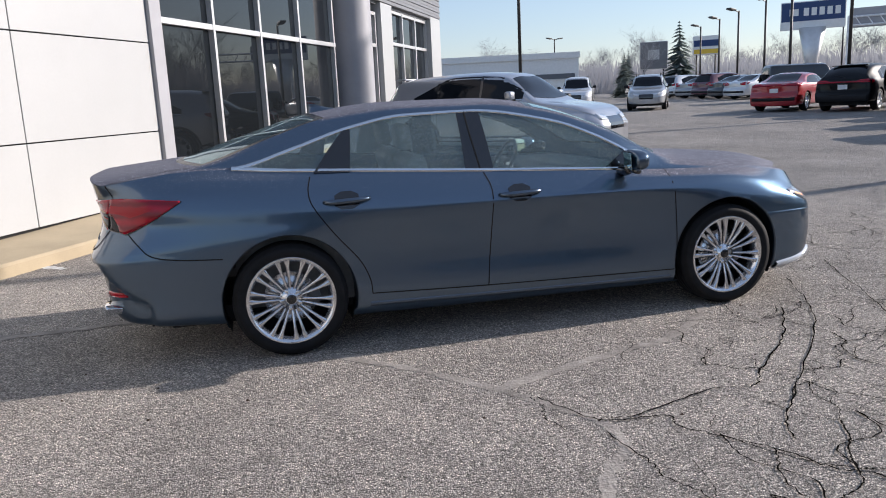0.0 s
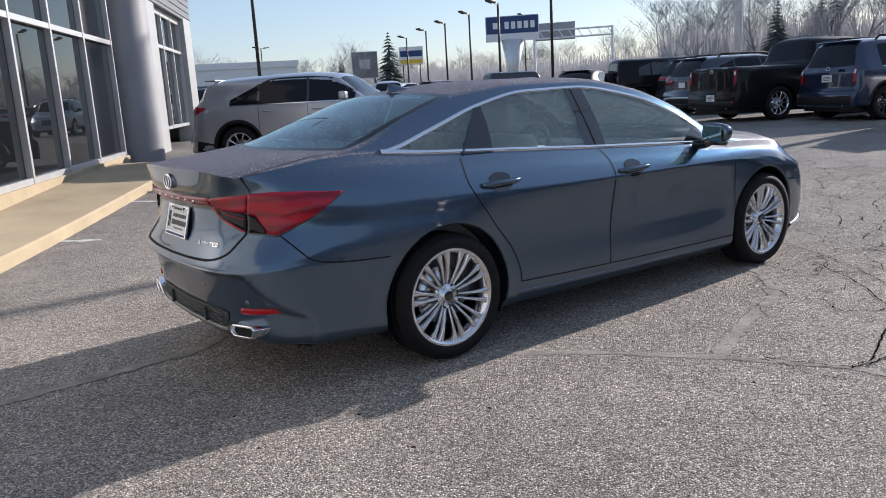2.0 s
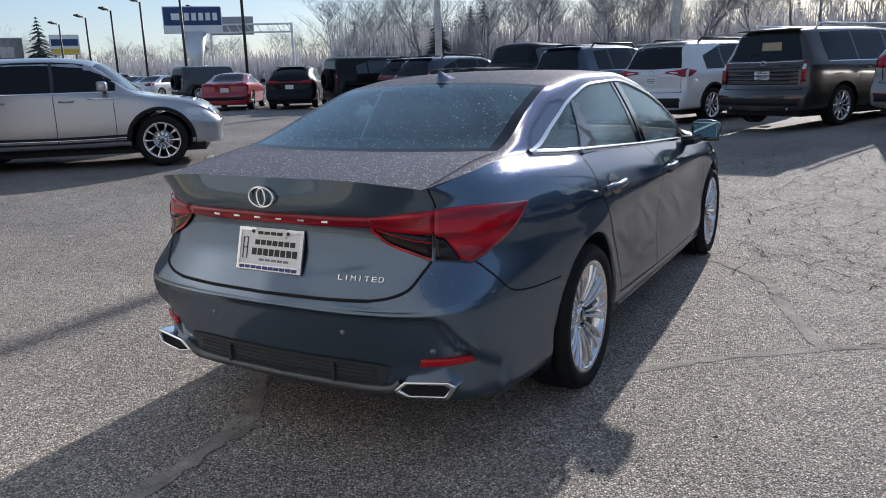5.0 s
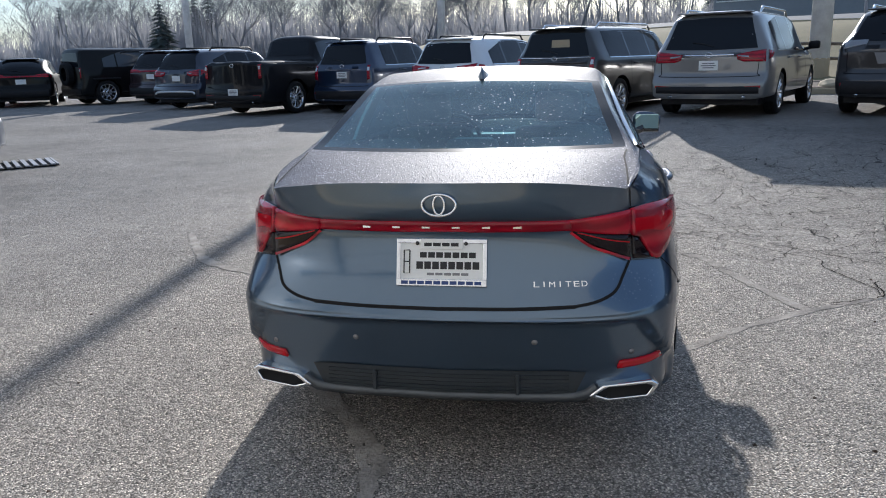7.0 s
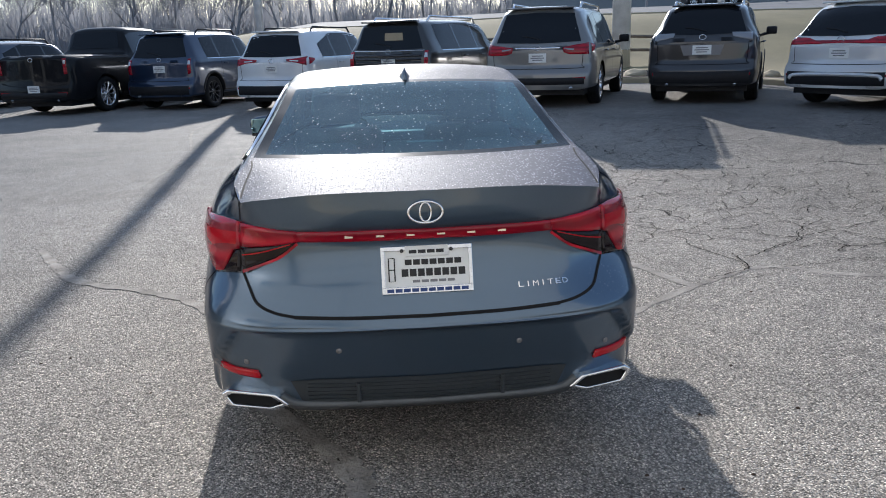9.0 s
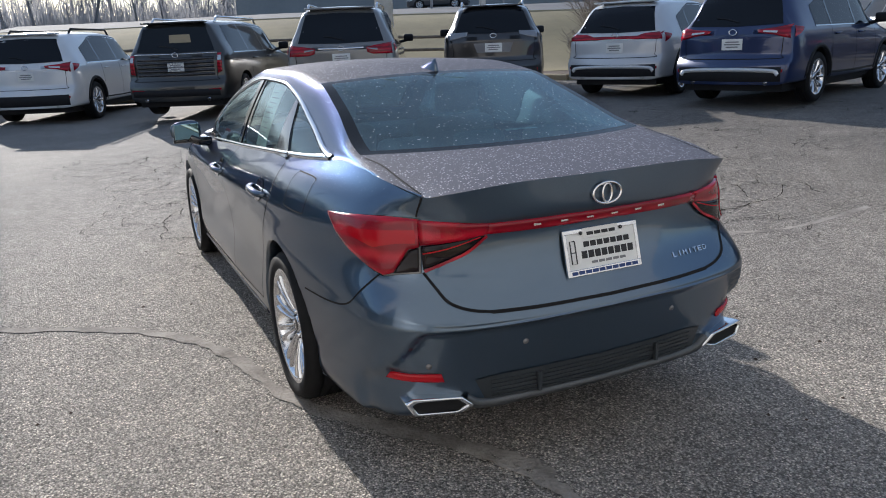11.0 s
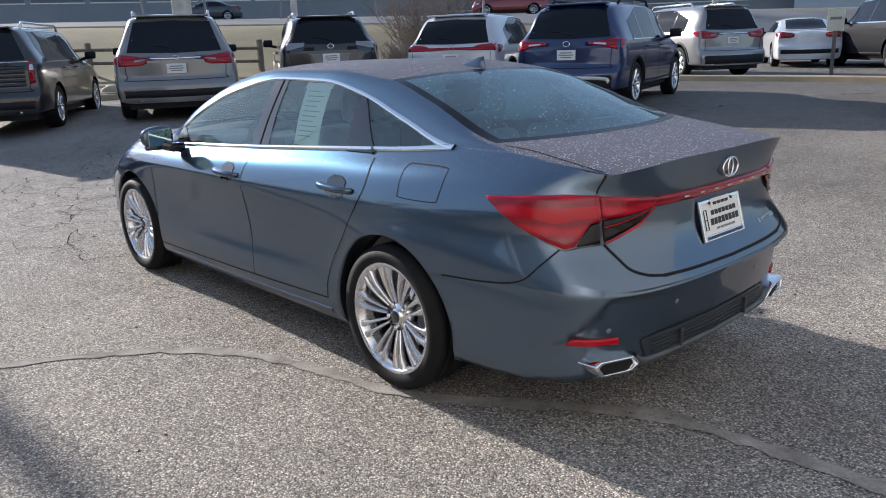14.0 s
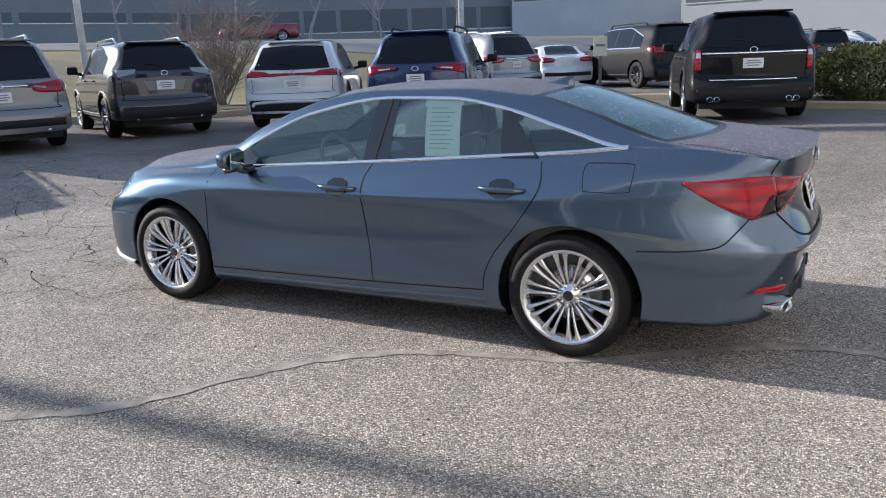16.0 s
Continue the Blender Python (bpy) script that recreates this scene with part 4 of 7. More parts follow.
def hero_skirt():
    lines = []
    for z, inset, rear, front in HERO_LINES:
        dx = rear + [0] * 8 + front
        if z[0] > 0.70:          # the tail above the bumper sits further in
            dx = [dx[0] + .012, dx[1] + .014, dx[2] + .026, dx[3] + .026, .018] + dx[5:]
            inset = [inset[0], inset[1] + .008, inset[2] + .018, inset[3] + .016, inset[4] + .008] + inset[5:]
        lines.append([(HERO_X[i] + dx[i], max(0.0, HERO_Y[i] - inset[i]), z[i]) for i in range(16)])
    lines.append(list(zip(TOP_X, TOP_Y, TOP_Z)))
    along = np.array([spline(l, 12) for l in lines])
    net = np.array([spline(along[:, j], 6) for j in range(along.shape[1])])
    # the middle of the bumper lies back from its corner ridges
    for row in net:
        for p in row:
            if p[0] < -0.70 and p[2] < 0.62:
                edge = 0.700 + (0.613 - p[2]) * 0.62
                deep = smooth01((0.616 - p[2]) / 0.020) * smooth01((edge - p[1]) / 0.03) * smooth01((-0.74 - p[0]) / 0.10)
                p[0] += 0.040 * deep
                p[1] -= 0.014 * deep * smooth01((p[1] - 0.5) / 0.2)
    net[0, :, 1] = 0
    net[-1, :, 1] = 0
    bm = bmesh.new()
    rows = [[bm.verts.new(p) for p in row] for row in net]
    grid_faces(bm, rows)
    cut_arches(bm, (0.0, 2.87), 0.392, 0.335, 0.5)
    mirror_y(bm)
    bmesh.ops.recalc_face_normals(bm, faces=bm.faces)
    return bm


P0Y, P0Z = curve(*zip(TOP_X[3:14], TOP_Y[3:14])), curve(*zip(TOP_X[3:14], TOP_Z[3:14]))
P1Y = curve((-.965, .63), (-.6, .692), (-.26, .708), (.08, .672), (.43, .638), (.77, .622), (1.18, .622), (1.71, .658), (2.02, .715), (2.21, .755), (2.40, .77), (2.62, .76), (3.2, .68), (3.5, .57))
P1Z = curve((-.965, 1.056), (-.6, 1.10), (-.26, 1.112), (.08, 1.20), (.43, 1.305), (.77, 1.362), (1.18, 1.368), (1.71, 1.285), (2.02, 1.165), (2.21, 1.06), (2.40, .965), (2.62, .94), (3.2, .90), (3.5, .84))
P2Y = curve((-.965, .622), (-.6, .640), (-.45, .655), (0, .60), (.30, .572), (.8, .562), (1.3, .562), (1.7, .597), (2.1, .66), (2.42, .70), (2.62, .70), (3.2, .60), (3.5, .48))
P2Z = curve((-.965, 1.056), (-.6, 1.112), (-.45, 1.128), (0, 1.275), (.30, 1.362), (.8, 1.412), (1.3, 1.410), (1.7, 1.345), (2.1, 1.20), (2.42, 1.03), (2.62, .97), (3.2, .922), (3.5, .85))
PCZ = curve((-.965, 1.087), (-.6, 1.118), (-.45, 1.132), (-.2, 1.215), (0, 1.288), (.30, 1.388), (.8, 1.440), (1.3, 1.436), (1.6, 1.405), (2.1, 1.21), (2.42, 1.03), (2.62, .988), (3.2, .938), (3.5, .862))
BEND = curve((-.965, 5.0), (-.7, 3.6), (-.45, 2.2), (3.5, 2.2))
BOW = curve((-.965, -.135), (-.6, -.17), (-.45, -.17), (.30, -.05), (.8, 0), (1.58, .06), (2.42, .20), (2.62, .22), (3.5, .22))
HERO_S = sorted({*np.linspace(-.965, -.45, 14).round(4), *np.linspace(-.45, .30, 18).round(4), *np.linspace(.30, 1.58, 26).round(4), *np.linspace(1.58, 2.42, 18).round(4), *np.linspace(2.42, 3.5, 20).round(4), -.26, 2.25})


def hero_upper():
    """Deck, glass and roof as separate meshes over one net."""
    rows = []
    for x in HERO_S:
        p0, p1, p2 = np.array((x, P0Y(x), P0Z(x))), np.array((x, P1Y(x), P1Z(x))), np.array((x, P2Y(x), P2Z(x)))
        row = []
        for k in range(7):
            t = k / 6
            p = p0 + (p1 - p0) * t
            p[1] += 0.016 * math.sin(math.pi * t) * min(1, (p1[2] - p0[2]) / 0.2)
            row.append(p)
        for k in range(1, 5):
            t = k / 4
            p = p1 + (p2 - p1) * t
            p[2] += 0.010 * math.sin(math.pi * t) * min(1, max(0, (x + .62) / .2)) * min(1, max(0, (2.5 - x) / .2))
            row.append(p)
        zc, bow = PCZ(x), BOW(x)
        for k in range(1, 15):
            t = 1 - k / 14
            w = 1 - t ** BEND(x)
            row.append(np.array((x + bow * w, p2[1] * t, p2[2] + (zc - p2[2]) * w)))
        rows.append(row)
    # the last rows close on the tail's upper line
    tail = spline(list(zip(TOP_X, TOP_Y, TOP_Z)), 12)[:37]
    gap = [np.array((np.interp(q[1], tail[:, 1], tail[:, 0]) - q[0], 0, np.interp(q[1], tail[:, 1], tail[:, 2]) - q[2])) for q in rows[0]]
    for i, share in enumerate((1.0, 0.55, 0.25, 0.08)):
        for k in range(6, len(rows[i])):
            rows[i][k] = rows[i][k] + gap[k] * share
    kinds = {n: bmesh.new() for n in ("paint", "side", "side_r", "rear", "front", "frit", "frit2")}
    made = {n: {} for n in kinds}

    def vert(n, i, k, s):
        key = (i, k, s)
        if k == 24:
            key = (i, k, 1)
        if key not in made[n]:
            p = rows[i][k]
            made[n][key] = kinds[n].verts.new((p[0], p[1] * s, p[2]))
        return made[n][key]
    for i in range(len(HERO_S) - 1):
        xm = (HERO_S[i] + HERO_S[i + 1]) / 2
        for k in range(24):
            if k < 6:
                n = "side" if -.26 < xm < 2.25 else "paint"
            elif k < 10:
                n = "paint"
            elif -.45 < xm < .30:
                n = "frit" if k < 11 or xm < -.42 or xm > .27 else "rear"
            elif 1.58 < xm < 2.42:
                n = "frit2" if k < 11 or xm < 1.62 or xm > 2.37 else "front"
            else:
                n = "paint"
            for s in (1, -1):
                n = "side_r" if n in ("side", "side_r") and s < 0 else n
                f = [vert(n, i, k, s), vert(n, i + 1, k, s), vert(n, i + 1, k + 1, s), vert(n, i, k + 1, s)]
                kinds[n].faces.new(f if s < 0 else f[::-1])
    for bm in kinds.values():
        bmesh.ops.recalc_face_normals(bm, faces=bm.faces)
    return kinds


def make_hero():
    car = empty("sedan")
    tagged(car, "slate blue metallic four-door sedan wet with morning dew", "car")
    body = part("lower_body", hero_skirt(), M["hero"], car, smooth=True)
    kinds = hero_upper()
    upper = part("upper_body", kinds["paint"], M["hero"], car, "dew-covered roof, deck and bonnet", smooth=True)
    side = part("side_glass", kinds["side"], M["glass"], car, "tinted side windows", smooth=True)
    side_r = part("side_glass", kinds["side_r"], M["wet_glass"], car, "side windows beaded with dew", smooth=True)
    rear_g = part("rear_window", kinds["rear"], M["rear_glass"], car, "sloping rear window with water drops", smooth=True)
    front_g = part("windscreen", kinds["front"], M["glass"], car, smooth=True)
    part("window_border", kinds["frit"], M["frit"], car, "black border of the rear window", smooth=True)
    part("window_border", kinds["frit2"], M["frit"], car, "black border of the windscreen", smooth=True)
    for g in (side, side_r, rear_g, front_g):
        g.visible_shadow = True
    low = Skin(body)
    skin = Skin(body, upper, side, side_r)
    deck = Skin(upper, rear_g, body)
    for s in (1, -1):
        L = lambda u, v, lift, s=s: skin.side(u, v, s, lift)
        # panel joints
        for pts in ([(1.215, 0.99), (1.238, 0.92), (1.24, 0.84), (1.225, 0.6), (1.205, 0.42), (1.195, 0.305)],
                    [(0.165, 1.035), (0.145, 0.96), (0.165, 0.87), (0.28, 0.70), (0.41, 0.54), (0.465, 0.42), (0.475, 0.33)],
                    [(2.45, 0.93), (2.455, 0.89), (2.485, 0.6), (2.49, 0.42), (2.48, 0.28)],
                    [(0.475, 0.33), (1.2, 0.305), (2.48, 0.275)],
                    [(-0.36, 0.615), (-0.6, 0.628), (-0.74, 0.655), (-0.81, 0.72), (-0.875, 0.80)]):
            part("panel_joint", strip(L, pts, 0.007, 0.0015), M["gap"], car)
        # fuel flap (left side only)
        if s > 0:
            c = [(-.095, 1.035), (-.30, 1.035), (-.325, 1.01), (-.315, 0.925), (-.29, .90), (-.10, .90), (-.08, .92), (-.075, 1.01), (-.095, 1.035)]
            part("fuel_flap", strip(L, c, 0.004, 0.0015, 4), M["gap"], car, "outline of the fuel flap")
        # bright trim round the side windows
        belt = [(x, P0Z(x) + 0.006) for x in np.linspace(-.27, 2.26, 26)]
        part("belt_moulding", strip(L, belt, 0.020, 0, 2, thick=0.008), M["chrome"], car, "bright belt moulding", smooth=True)
        arch = [(x, P1Z(x) - 0.008) for x in np.linspace(-.27, 2.2, 30)]
        part("window_moulding", strip(L, arch, 0.018, 0, 2, thick=0.008), M["chrome"], car, "bright moulding over the windows", smooth=True)
        # pillars
        part("b_pillar", patch(L, [(1.285, 1.005), (1.105, 1.01)], [(1.245, 1.352), (1.10, 1.352)], 0.004, 6, 8), M["gloss_black"], car, smooth=True)
        part("c_pillar", patch(L, [(0.40, 1.045), (0.19, 1.05)], [(0.435, 1.29), (0.40, 1.282)], 0.004, 4, 8), M["gloss_black"], car, smooth=True)
        part("pillar_strip", strip(L, [(0.195, 1.05), (0.30, 1.18), (0.405, 1.29)], 0.014, 0, 4, thick=0.007), M["gloss_black"], car)
        part("pillar_strip", strip(L, [(1.20, 1.0), (1.165, 1.20), (1.15, 1.355)], 0.010, 0, 4, thick=0.008), M["gap"], car)
        part("sail_panel", patch(L, [(2.25, 0.955), (2.02, 0.962)], [(2.215, 1.045), (2.17, 1.06)], 0.004, 5, 5), M["gloss_black"], car, smooth=True)
        # sills
        part("sill_trim", strip(L, [(0.46, 0.262), (1.4, 0.24), (2.46, 0.222)], 0.030, 0.0, 5, thick=0.005), M["hero_plain"], car, smooth=True)
        # arch lips and liners
        for hx in (0.0, 2.87):
            bm = bmesh.new()
            rows = []
            for i in range(41):
                a = radians(-22 + 224 * i / 40)
                c, q = math.cos(a), math.sin(a)
                y = low.side(hx + 0.398 * c, 0.335 + 0.398 * q, s)[0].y
                y = s * max(0.80, abs(y))
                rows.append([bm.verts.new((hx + r * c, yy, 0.335 + r * q)) for r, yy in ((0.397, y + s * 0.0005), (0.388, y - s * 0.002), (0.384, y - s * 0.012), (0.384, s * 0.80))])
            grid_faces(bm, rows)
            bmesh.ops.recalc_face_normals(bm, faces=bm.faces)
            part("arch_lip", bm, M["hero_plain"], car, smooth=True)
            bm = bmesh.new()
            rows = []
            for i in range(25):
                a = radians(-25 + 230 * i / 24)
                rows.append([bm.verts.new((hx + 0.386 * math.cos(a), y, 0.335 + 0.386 * math.sin(a))) for y in (s * 0.845, s * 0.5)])
            grid_faces(bm, rows)
            part("arch_liner", bm, M["black"], car)
            make_wheel(car, hx, s, 0.335, 0.905)
        # door handles
        for hx, hz in ((0.36, 0.895), (1.415, 0.862)):
            h = empty("door_handle")
            h.parent = car
            part("cup", patch(L, [(hx - .07, hz - .03), (hx - .03, hz - .050), (hx + .03, hz - .050), (hx + .07, hz - .03)], [(hx - .07, hz + .03), (hx - .03, hz + .050), (hx + .03, hz + .050), (hx + .07, hz + .03)], 0.003, 10, 6), M["gloss_black"], h, smooth=True)
            y0 = skin.side(hx, hz, s)[0].y
            pts = [(hx + 0.135 * q, y0 + s * (0.034 * (1 - abs(q) ** 3.5) + 0.002), hz + 0.004 * q) for q in np.linspace(-1, 1, 15)]
            rad = [0.017 * (0.55 + 0.45 * (1 - abs(q) ** 4)) for q in np.linspace(-1, 1, 15)]
            bm = tube(bmesh.new(), pts, rad, 10)
            for v in bm.verts:
                v.co.z = hz + (v.co.z - hz) * 1.0
            part("grip", bm, M["hero_plain"], h, smooth=True)
        # mirror
        mir = empty("door_mirror")
        mir.parent = car
        shell = bmesh.new()
        bmesh.ops.create_uvsphere(shell, u_segments=24, v_segments=14, radius=1)
        for v in shell.verts:
            c = v.co
            e = 0.72
            c.x, c.y, c.z = (math.copysign(abs(c.x) ** e, c.x), math.copysign(abs(c.y) ** e, c.y), math.copysign(abs(c.z) ** e, c.z))
            back = c.x < 0
            v.co = Vector((2.135 + c.x * (0.03 if back else 0.085), s * (0.975 + c.y * 0.098), 1.015 + c.z * 0.066 * (1 - 0.12 * c.y)))
        part("shell", shell, M["hero_plain"], mir, smooth=True)
        bm = boxed(-0.006, -0.080, -0.050, 0.0, 0.080, 0.050, bevel=0.002)
        bmesh.ops.transform(bm, matrix=Matrix.Translation((2.099, s * 0.975, 1.015)) @ Matrix.Rotation(s * radians(12), 4, "Z") @ Matrix.Rotation(radians(-4), 4, "Y"), verts=bm.verts)
        part("mirror_glass", bm, M["mirror"], mir, "mirror glass")
        part("mirror_foot", tube(bmesh.new(), [(2.13, s * 0.82, 0.935), (2.13, s * 0.90, 0.945), (2.13, s * 0.955, 0.975)], [0.035, 0.03, 0.035], 10), M["gloss_black"], mir, smooth=True)
        part("mirror_base", tube(bmesh.new(), [(2.13, s * 0.90, 0.955), (2.125, s * 1.06, 0.955)], 0.018, 8), M["gloss_black"], mir, smooth=True)
        # tail lamp
        AX = (-0.52, 0.40)
        O = lambda u, v, lift, s=s: low.out(AX, u, v, s, lift)
        lamp = empty("tail_lamp")
        lamp.parent = car

        def th(x, y):
            return math.degrees(math.atan2(y - AX[1], -(x - AX[0])))
        tip, cor = th(-.56, .818), th(-.872, .762)
        mid = th(-.75, .79)

        def edge_angle(y, z):
            """The angle at which the skin passes y."""
            lo, hi = 5.0, 80.0
            for _ in range(24):
                m = (lo + hi) / 2
                lo, hi = (m, hi) if abs(low.out(AX, m, z, s)[0].y) < y else (lo, m)
            return m
        spl = edge_angle(.643, .91)
        part("lamp_housing", patch(O, [(spl - .5, .793), (cor - 8, .786), (cor - 1, .774), (cor + 6, .797), (mid + 8, .862), (tip + 1, .946)], [(spl - .5, 0.975), (cor, .976), (mid, .970), (tip - 12, .961), (tip + 1, .954)], 0.004, 22, 6), M["gloss_black"], lamp, smooth=True)
        part("outer_lens", patch(O, [(spl, .882), (cor - 12, .872), (cor - 6, .790), (cor - 1.5, .779), (cor + 6, .802), (mid + 8, .866), (tip, .947)], [(spl, 0.972), (cor - 3, .974), (cor, .973), (mid, .967), (tip - 12, .958), (tip, .953)], 0.014, 26, 8, rim=0.014), M["red_lens"], lamp, "deep red tail lamp lens", smooth=True)
        part("light_guide", patch(O, [(spl + 1, .895), (cor - 6, .888), (cor + 3, .872), (mid + 4, .905)], [(spl + 1, .935), (cor - 6, .93), (cor + 3, .925), (mid + 6, .925)], 0.0165, 18, 3), M["red_bright"], lamp, "brighter red light guide", smooth=True)
        part("smoked_lens", patch(O, [(spl + 0.5, .798), (cor - 6.5, .788)], [(spl + 0.5, .880), (cor - 12.5, .870), (cor - 7, .80)], 0.010, 8, 4, rim=0.012), M["smoke_lens"], lamp, "smoked lower lens", smooth=True)
        R = lambda u, v, lift, s=s: low.rear(s * u, v, lift)
        part("inner_lens", patch(R, [(.435, .918), (.50, .905), (.575, .895), (.640, .888)], [(.435, .952), (.50, .958), (.575, .966), (.640, .970)], 0.012, 14, 5, rim=0.012), M["red_lens"], lamp, "red lens on the boot lid", smooth=True)
        part("inner_smoke", patch(R, [(.445, .905), (.50, .862), (.575, .828), (.638, .80)], [(.445, .918), (.50, .903), (.575, .893), (.638, .885)], 0.010, 12, 4, rim=0.012), M["smoke_lens"], lamp, "smoked lens on the boot lid", smooth=True)
        part("lens_border", strip(R, [(.437, .910), (.50, .860), (.575, .826), (.636, .799)], 0.010, 0.012, 6), M["red_lens"], lamp, "red border under the smoked lens", smooth=True)
        part("lens_divider", strip(R, [(.46, .908), (.55, .880), (.634, .860)], 0.004, 0.0125, 6), M["red_bright"], lamp)
        # lid joint down the tail
        part("lid_joint", strip(R, [(.634, 1.048), (.638, 1.015), (.642, .978)], 0.004, 0.0015, 5), M["gap"], car)
        part("lid_joint", strip(O, [(edge_angle(.641, .795), .795), (edge_angle(.618, .75), .75), (edge_angle(.59, .705), .705), (edge_angle(.53, .678), .678), (edge_angle(.44, .664), .664)], 0.9, 0.002, 6, flat=0.009), M["gap"], car)
        part("lid_joint", strip(R, [(.46, .664), (.25, .657), (0, .655)], 0.011, 0.004, 6), M["gap"], car)
        T = lambda u, v, lift, s=s: deck.top(u, s * v, lift)
        part("lid_joint", strip(T, [(-.955, .629), (-.90, .633), (-.78, .637), (-.62, .638), (-.50, .655)], 0.007, 0.002, 6), M["gap"], car)
        # lower bumper facet, reflector, exhaust
        part("reflector", patch(R, [(.605, .416), (.765, .424)], [(.615, .444), (.762, .448)], 0.010, 8, 3, rim=0.01), M["red_bright"], car, "red bumper reflector", smooth=True)
        # tailpipe finisher: an angular bright ring
        ring = [(.515, .318), (.562, .361), (.722, .377), (.747, .362), (.722, .318), (.57, .302)]
        bm = bmesh.new()
        n = len(ring)
        cy, cz = .64, .338
        loops = []
        for q, x in ((0.98, -0.97), (1.05, -1.045), (1.05, -1.060), (0.86, -1.062), (0.82, -1.042)):
            loop = []
            for y, z in ring:
                xx = x + 0.20 * max(0, y - 0.60)
                loop.append(bm.verts.new((xx, s * (cy + (y - cy) * q), cz + (z - cz) * (q if q >= 1 else q * 0.82))))
            loops.append(loop)
        for a, b in zip(loops, loops[1:]):
            for k in range(n):
                bm.faces.new((a[k], a[(k + 1) % n], b[(k + 1) % n], b[k]))
        bmesh.ops.recalc_face_normals(bm, faces=bm.faces)
        bmesh.ops.bevel(bm, geom=bm.edges[:], offset=0.004, segments=2, affect="EDGES", profile=0.5)
        part("tailpipe", bm, M["chrome"], car, "angular chrome tailpipe finisher", smooth=True)
        # flat near-black sheet takes the place of shade inside the pipe
        bm = bmesh.new()
        bm.faces.new([bm.verts.new((-1.044 + 0.2 * max(0, y - .6), s * (cy + (y - cy) * 0.90), cz + (z - cz) * 0.85)) for y, z in ring])
        part("tailpipe_shade", bm, M["gap"], car)
        # headlamp
        F = lambda u, v, lift, s=s: skin.side(u, v, s, lift)
        part("headlamp", patch(F, [(3.40, .705), (3.50, .66), (3.60, .625)], [(3.38, .725), (3.48, .732), (3.58, .705)], 0.005, 10, 4, rim=0.01), M["headlamp"], car, "clear headlamp", smooth=True)
        part("turn_lamp", patch(F, [(3.45, .69), (3.54, .66)], [(3.45, .70), (3.54, .675)], 0.009, 5, 2), M["amber"], car, "amber turn lamp", smooth=True)
        part("front_splitter", strip(F, [(3.28, .215), (3.5, .235), (3.66, .27)], 0.05, 0, 5, thick=0.02), M["clear_lens"], car, "silver front lip", smooth=True)
        # parking sensor
        for yy, zz in ((.655, .475), (.32, .525)):
            p, nn = low.rear(s * yy, zz, 0.001)
            bm = lathe([(0.001, 0.004), (0.009, 0.003), (0.011, 0.0)], 14)
            bmesh.ops.transform(bm, matrix=Matrix.Translation(p) @ nn.to_track_quat("Y", "Z").to_matrix().to_4x4(), verts=bm.verts)
            part("parking_sensor", bm, M["grey_dark"], car, smooth=True)
    # light bar across the lid
    R0 = lambda u, v, lift: low.rear(u, v, lift)
    bar = part("light_bar", patch(R0, [(-.44, .918), (0, .914), (.44, .918)], [(-.44, .952), (0, .950), (.44, .952)], 0.012, 24, 3, rim=0.012), M["red_lens"], car, "red bar between the tail lamps", smooth=True)
    for y in (.262, .156, .052, -.052, -.156, -.262):
        p, nn = low.rear(y, .934, 0.012)
        part("letter_bar", boxed(p.x - .003, y - .014, .9255, p.x + .002, y + .014, .9425, bevel=0.001), M["chrome"], bar)
    # emblem: plain bright rings
    emb = empty("emblem")
    emb.parent = car
    p, nn = low.rear(0, 1.012, 0.006)
    frame_m = Matrix.Translation(p) @ Matrix(((0, 0, -1), (-1, 0, 0), (0, 1, 0))).to_4x4()
    for a, b, r in ((0.058, 0.037, 0.0048), (0.019, 0.032, 0.0042)):
        dz = 0
        bm = tube(bmesh.new(), [(a * math.cos(q), b * math.sin(q) + dz, 0.003) for q in np.linspace(0, 2 * math.pi, 33)], r, 8, cap=False)
        o = part("ring", bm, M["chrome"], emb, smooth=True)
        o.matrix_local = frame_m
    # script on the lid
    for k, ch in enumerate("LIMITED"):
        p, nn = low.rear(-.325 - .027 * k, .732, 0.003)
        right = Vector((0, 0, 1)).cross(nn).normalized()
        up = nn.cross(right)
        turn = Matrix((right, up, nn)).transposed().to_4x4()
        text_mesh(ch, 0.028, M["chrome"], "letter", car, Matrix.Translation(p) @ turn, 0.0015, width=0.020 if ch != "I" else 0.004)
    # licence plate with dealer insert
    low_x, high_x = low.rear(0, .74)[0].x, low.rear(0, .872)[0].x
    tilt = math.atan2(high_x - low_x, .132)
    pm = Matrix.Translation((0.5 * (low_x + high_x) - .006, 0, 0.806)) @ Matrix.Rotation(tilt, 4, "Y") @ Matrix(((0, 0, -1), (-1, 0, 0), (0, 1, 0))).to_4x4()
    plate = empty("dealer_plate")
    plate.parent = car
    o = part("plate", boxed(-.152, -.076, -.003, .152, .076, 0, bevel=0.001), M["white"], plate, "white dealer insert")
    o.matrix_local = pm
    for x0, y0, x1, y1 in ((-.158, .066, .158, .082), (-.158, -.082, .158, -.058), (-.158, -.06, -.144, .068), (.144, -.06, .158, .068)):
        o = part("plate_frame", boxed(x0, y0, -.005, x1, y1, .005, bevel=0.002), M["alloy"], plate, "bright plate frame")
        o.matrix_local = pm
    o = part("plate_tab", boxed(-.075, .046, 0, .075, .082, .006, bevel=0.002), M["white"], plate)
    o.matrix_local = pm
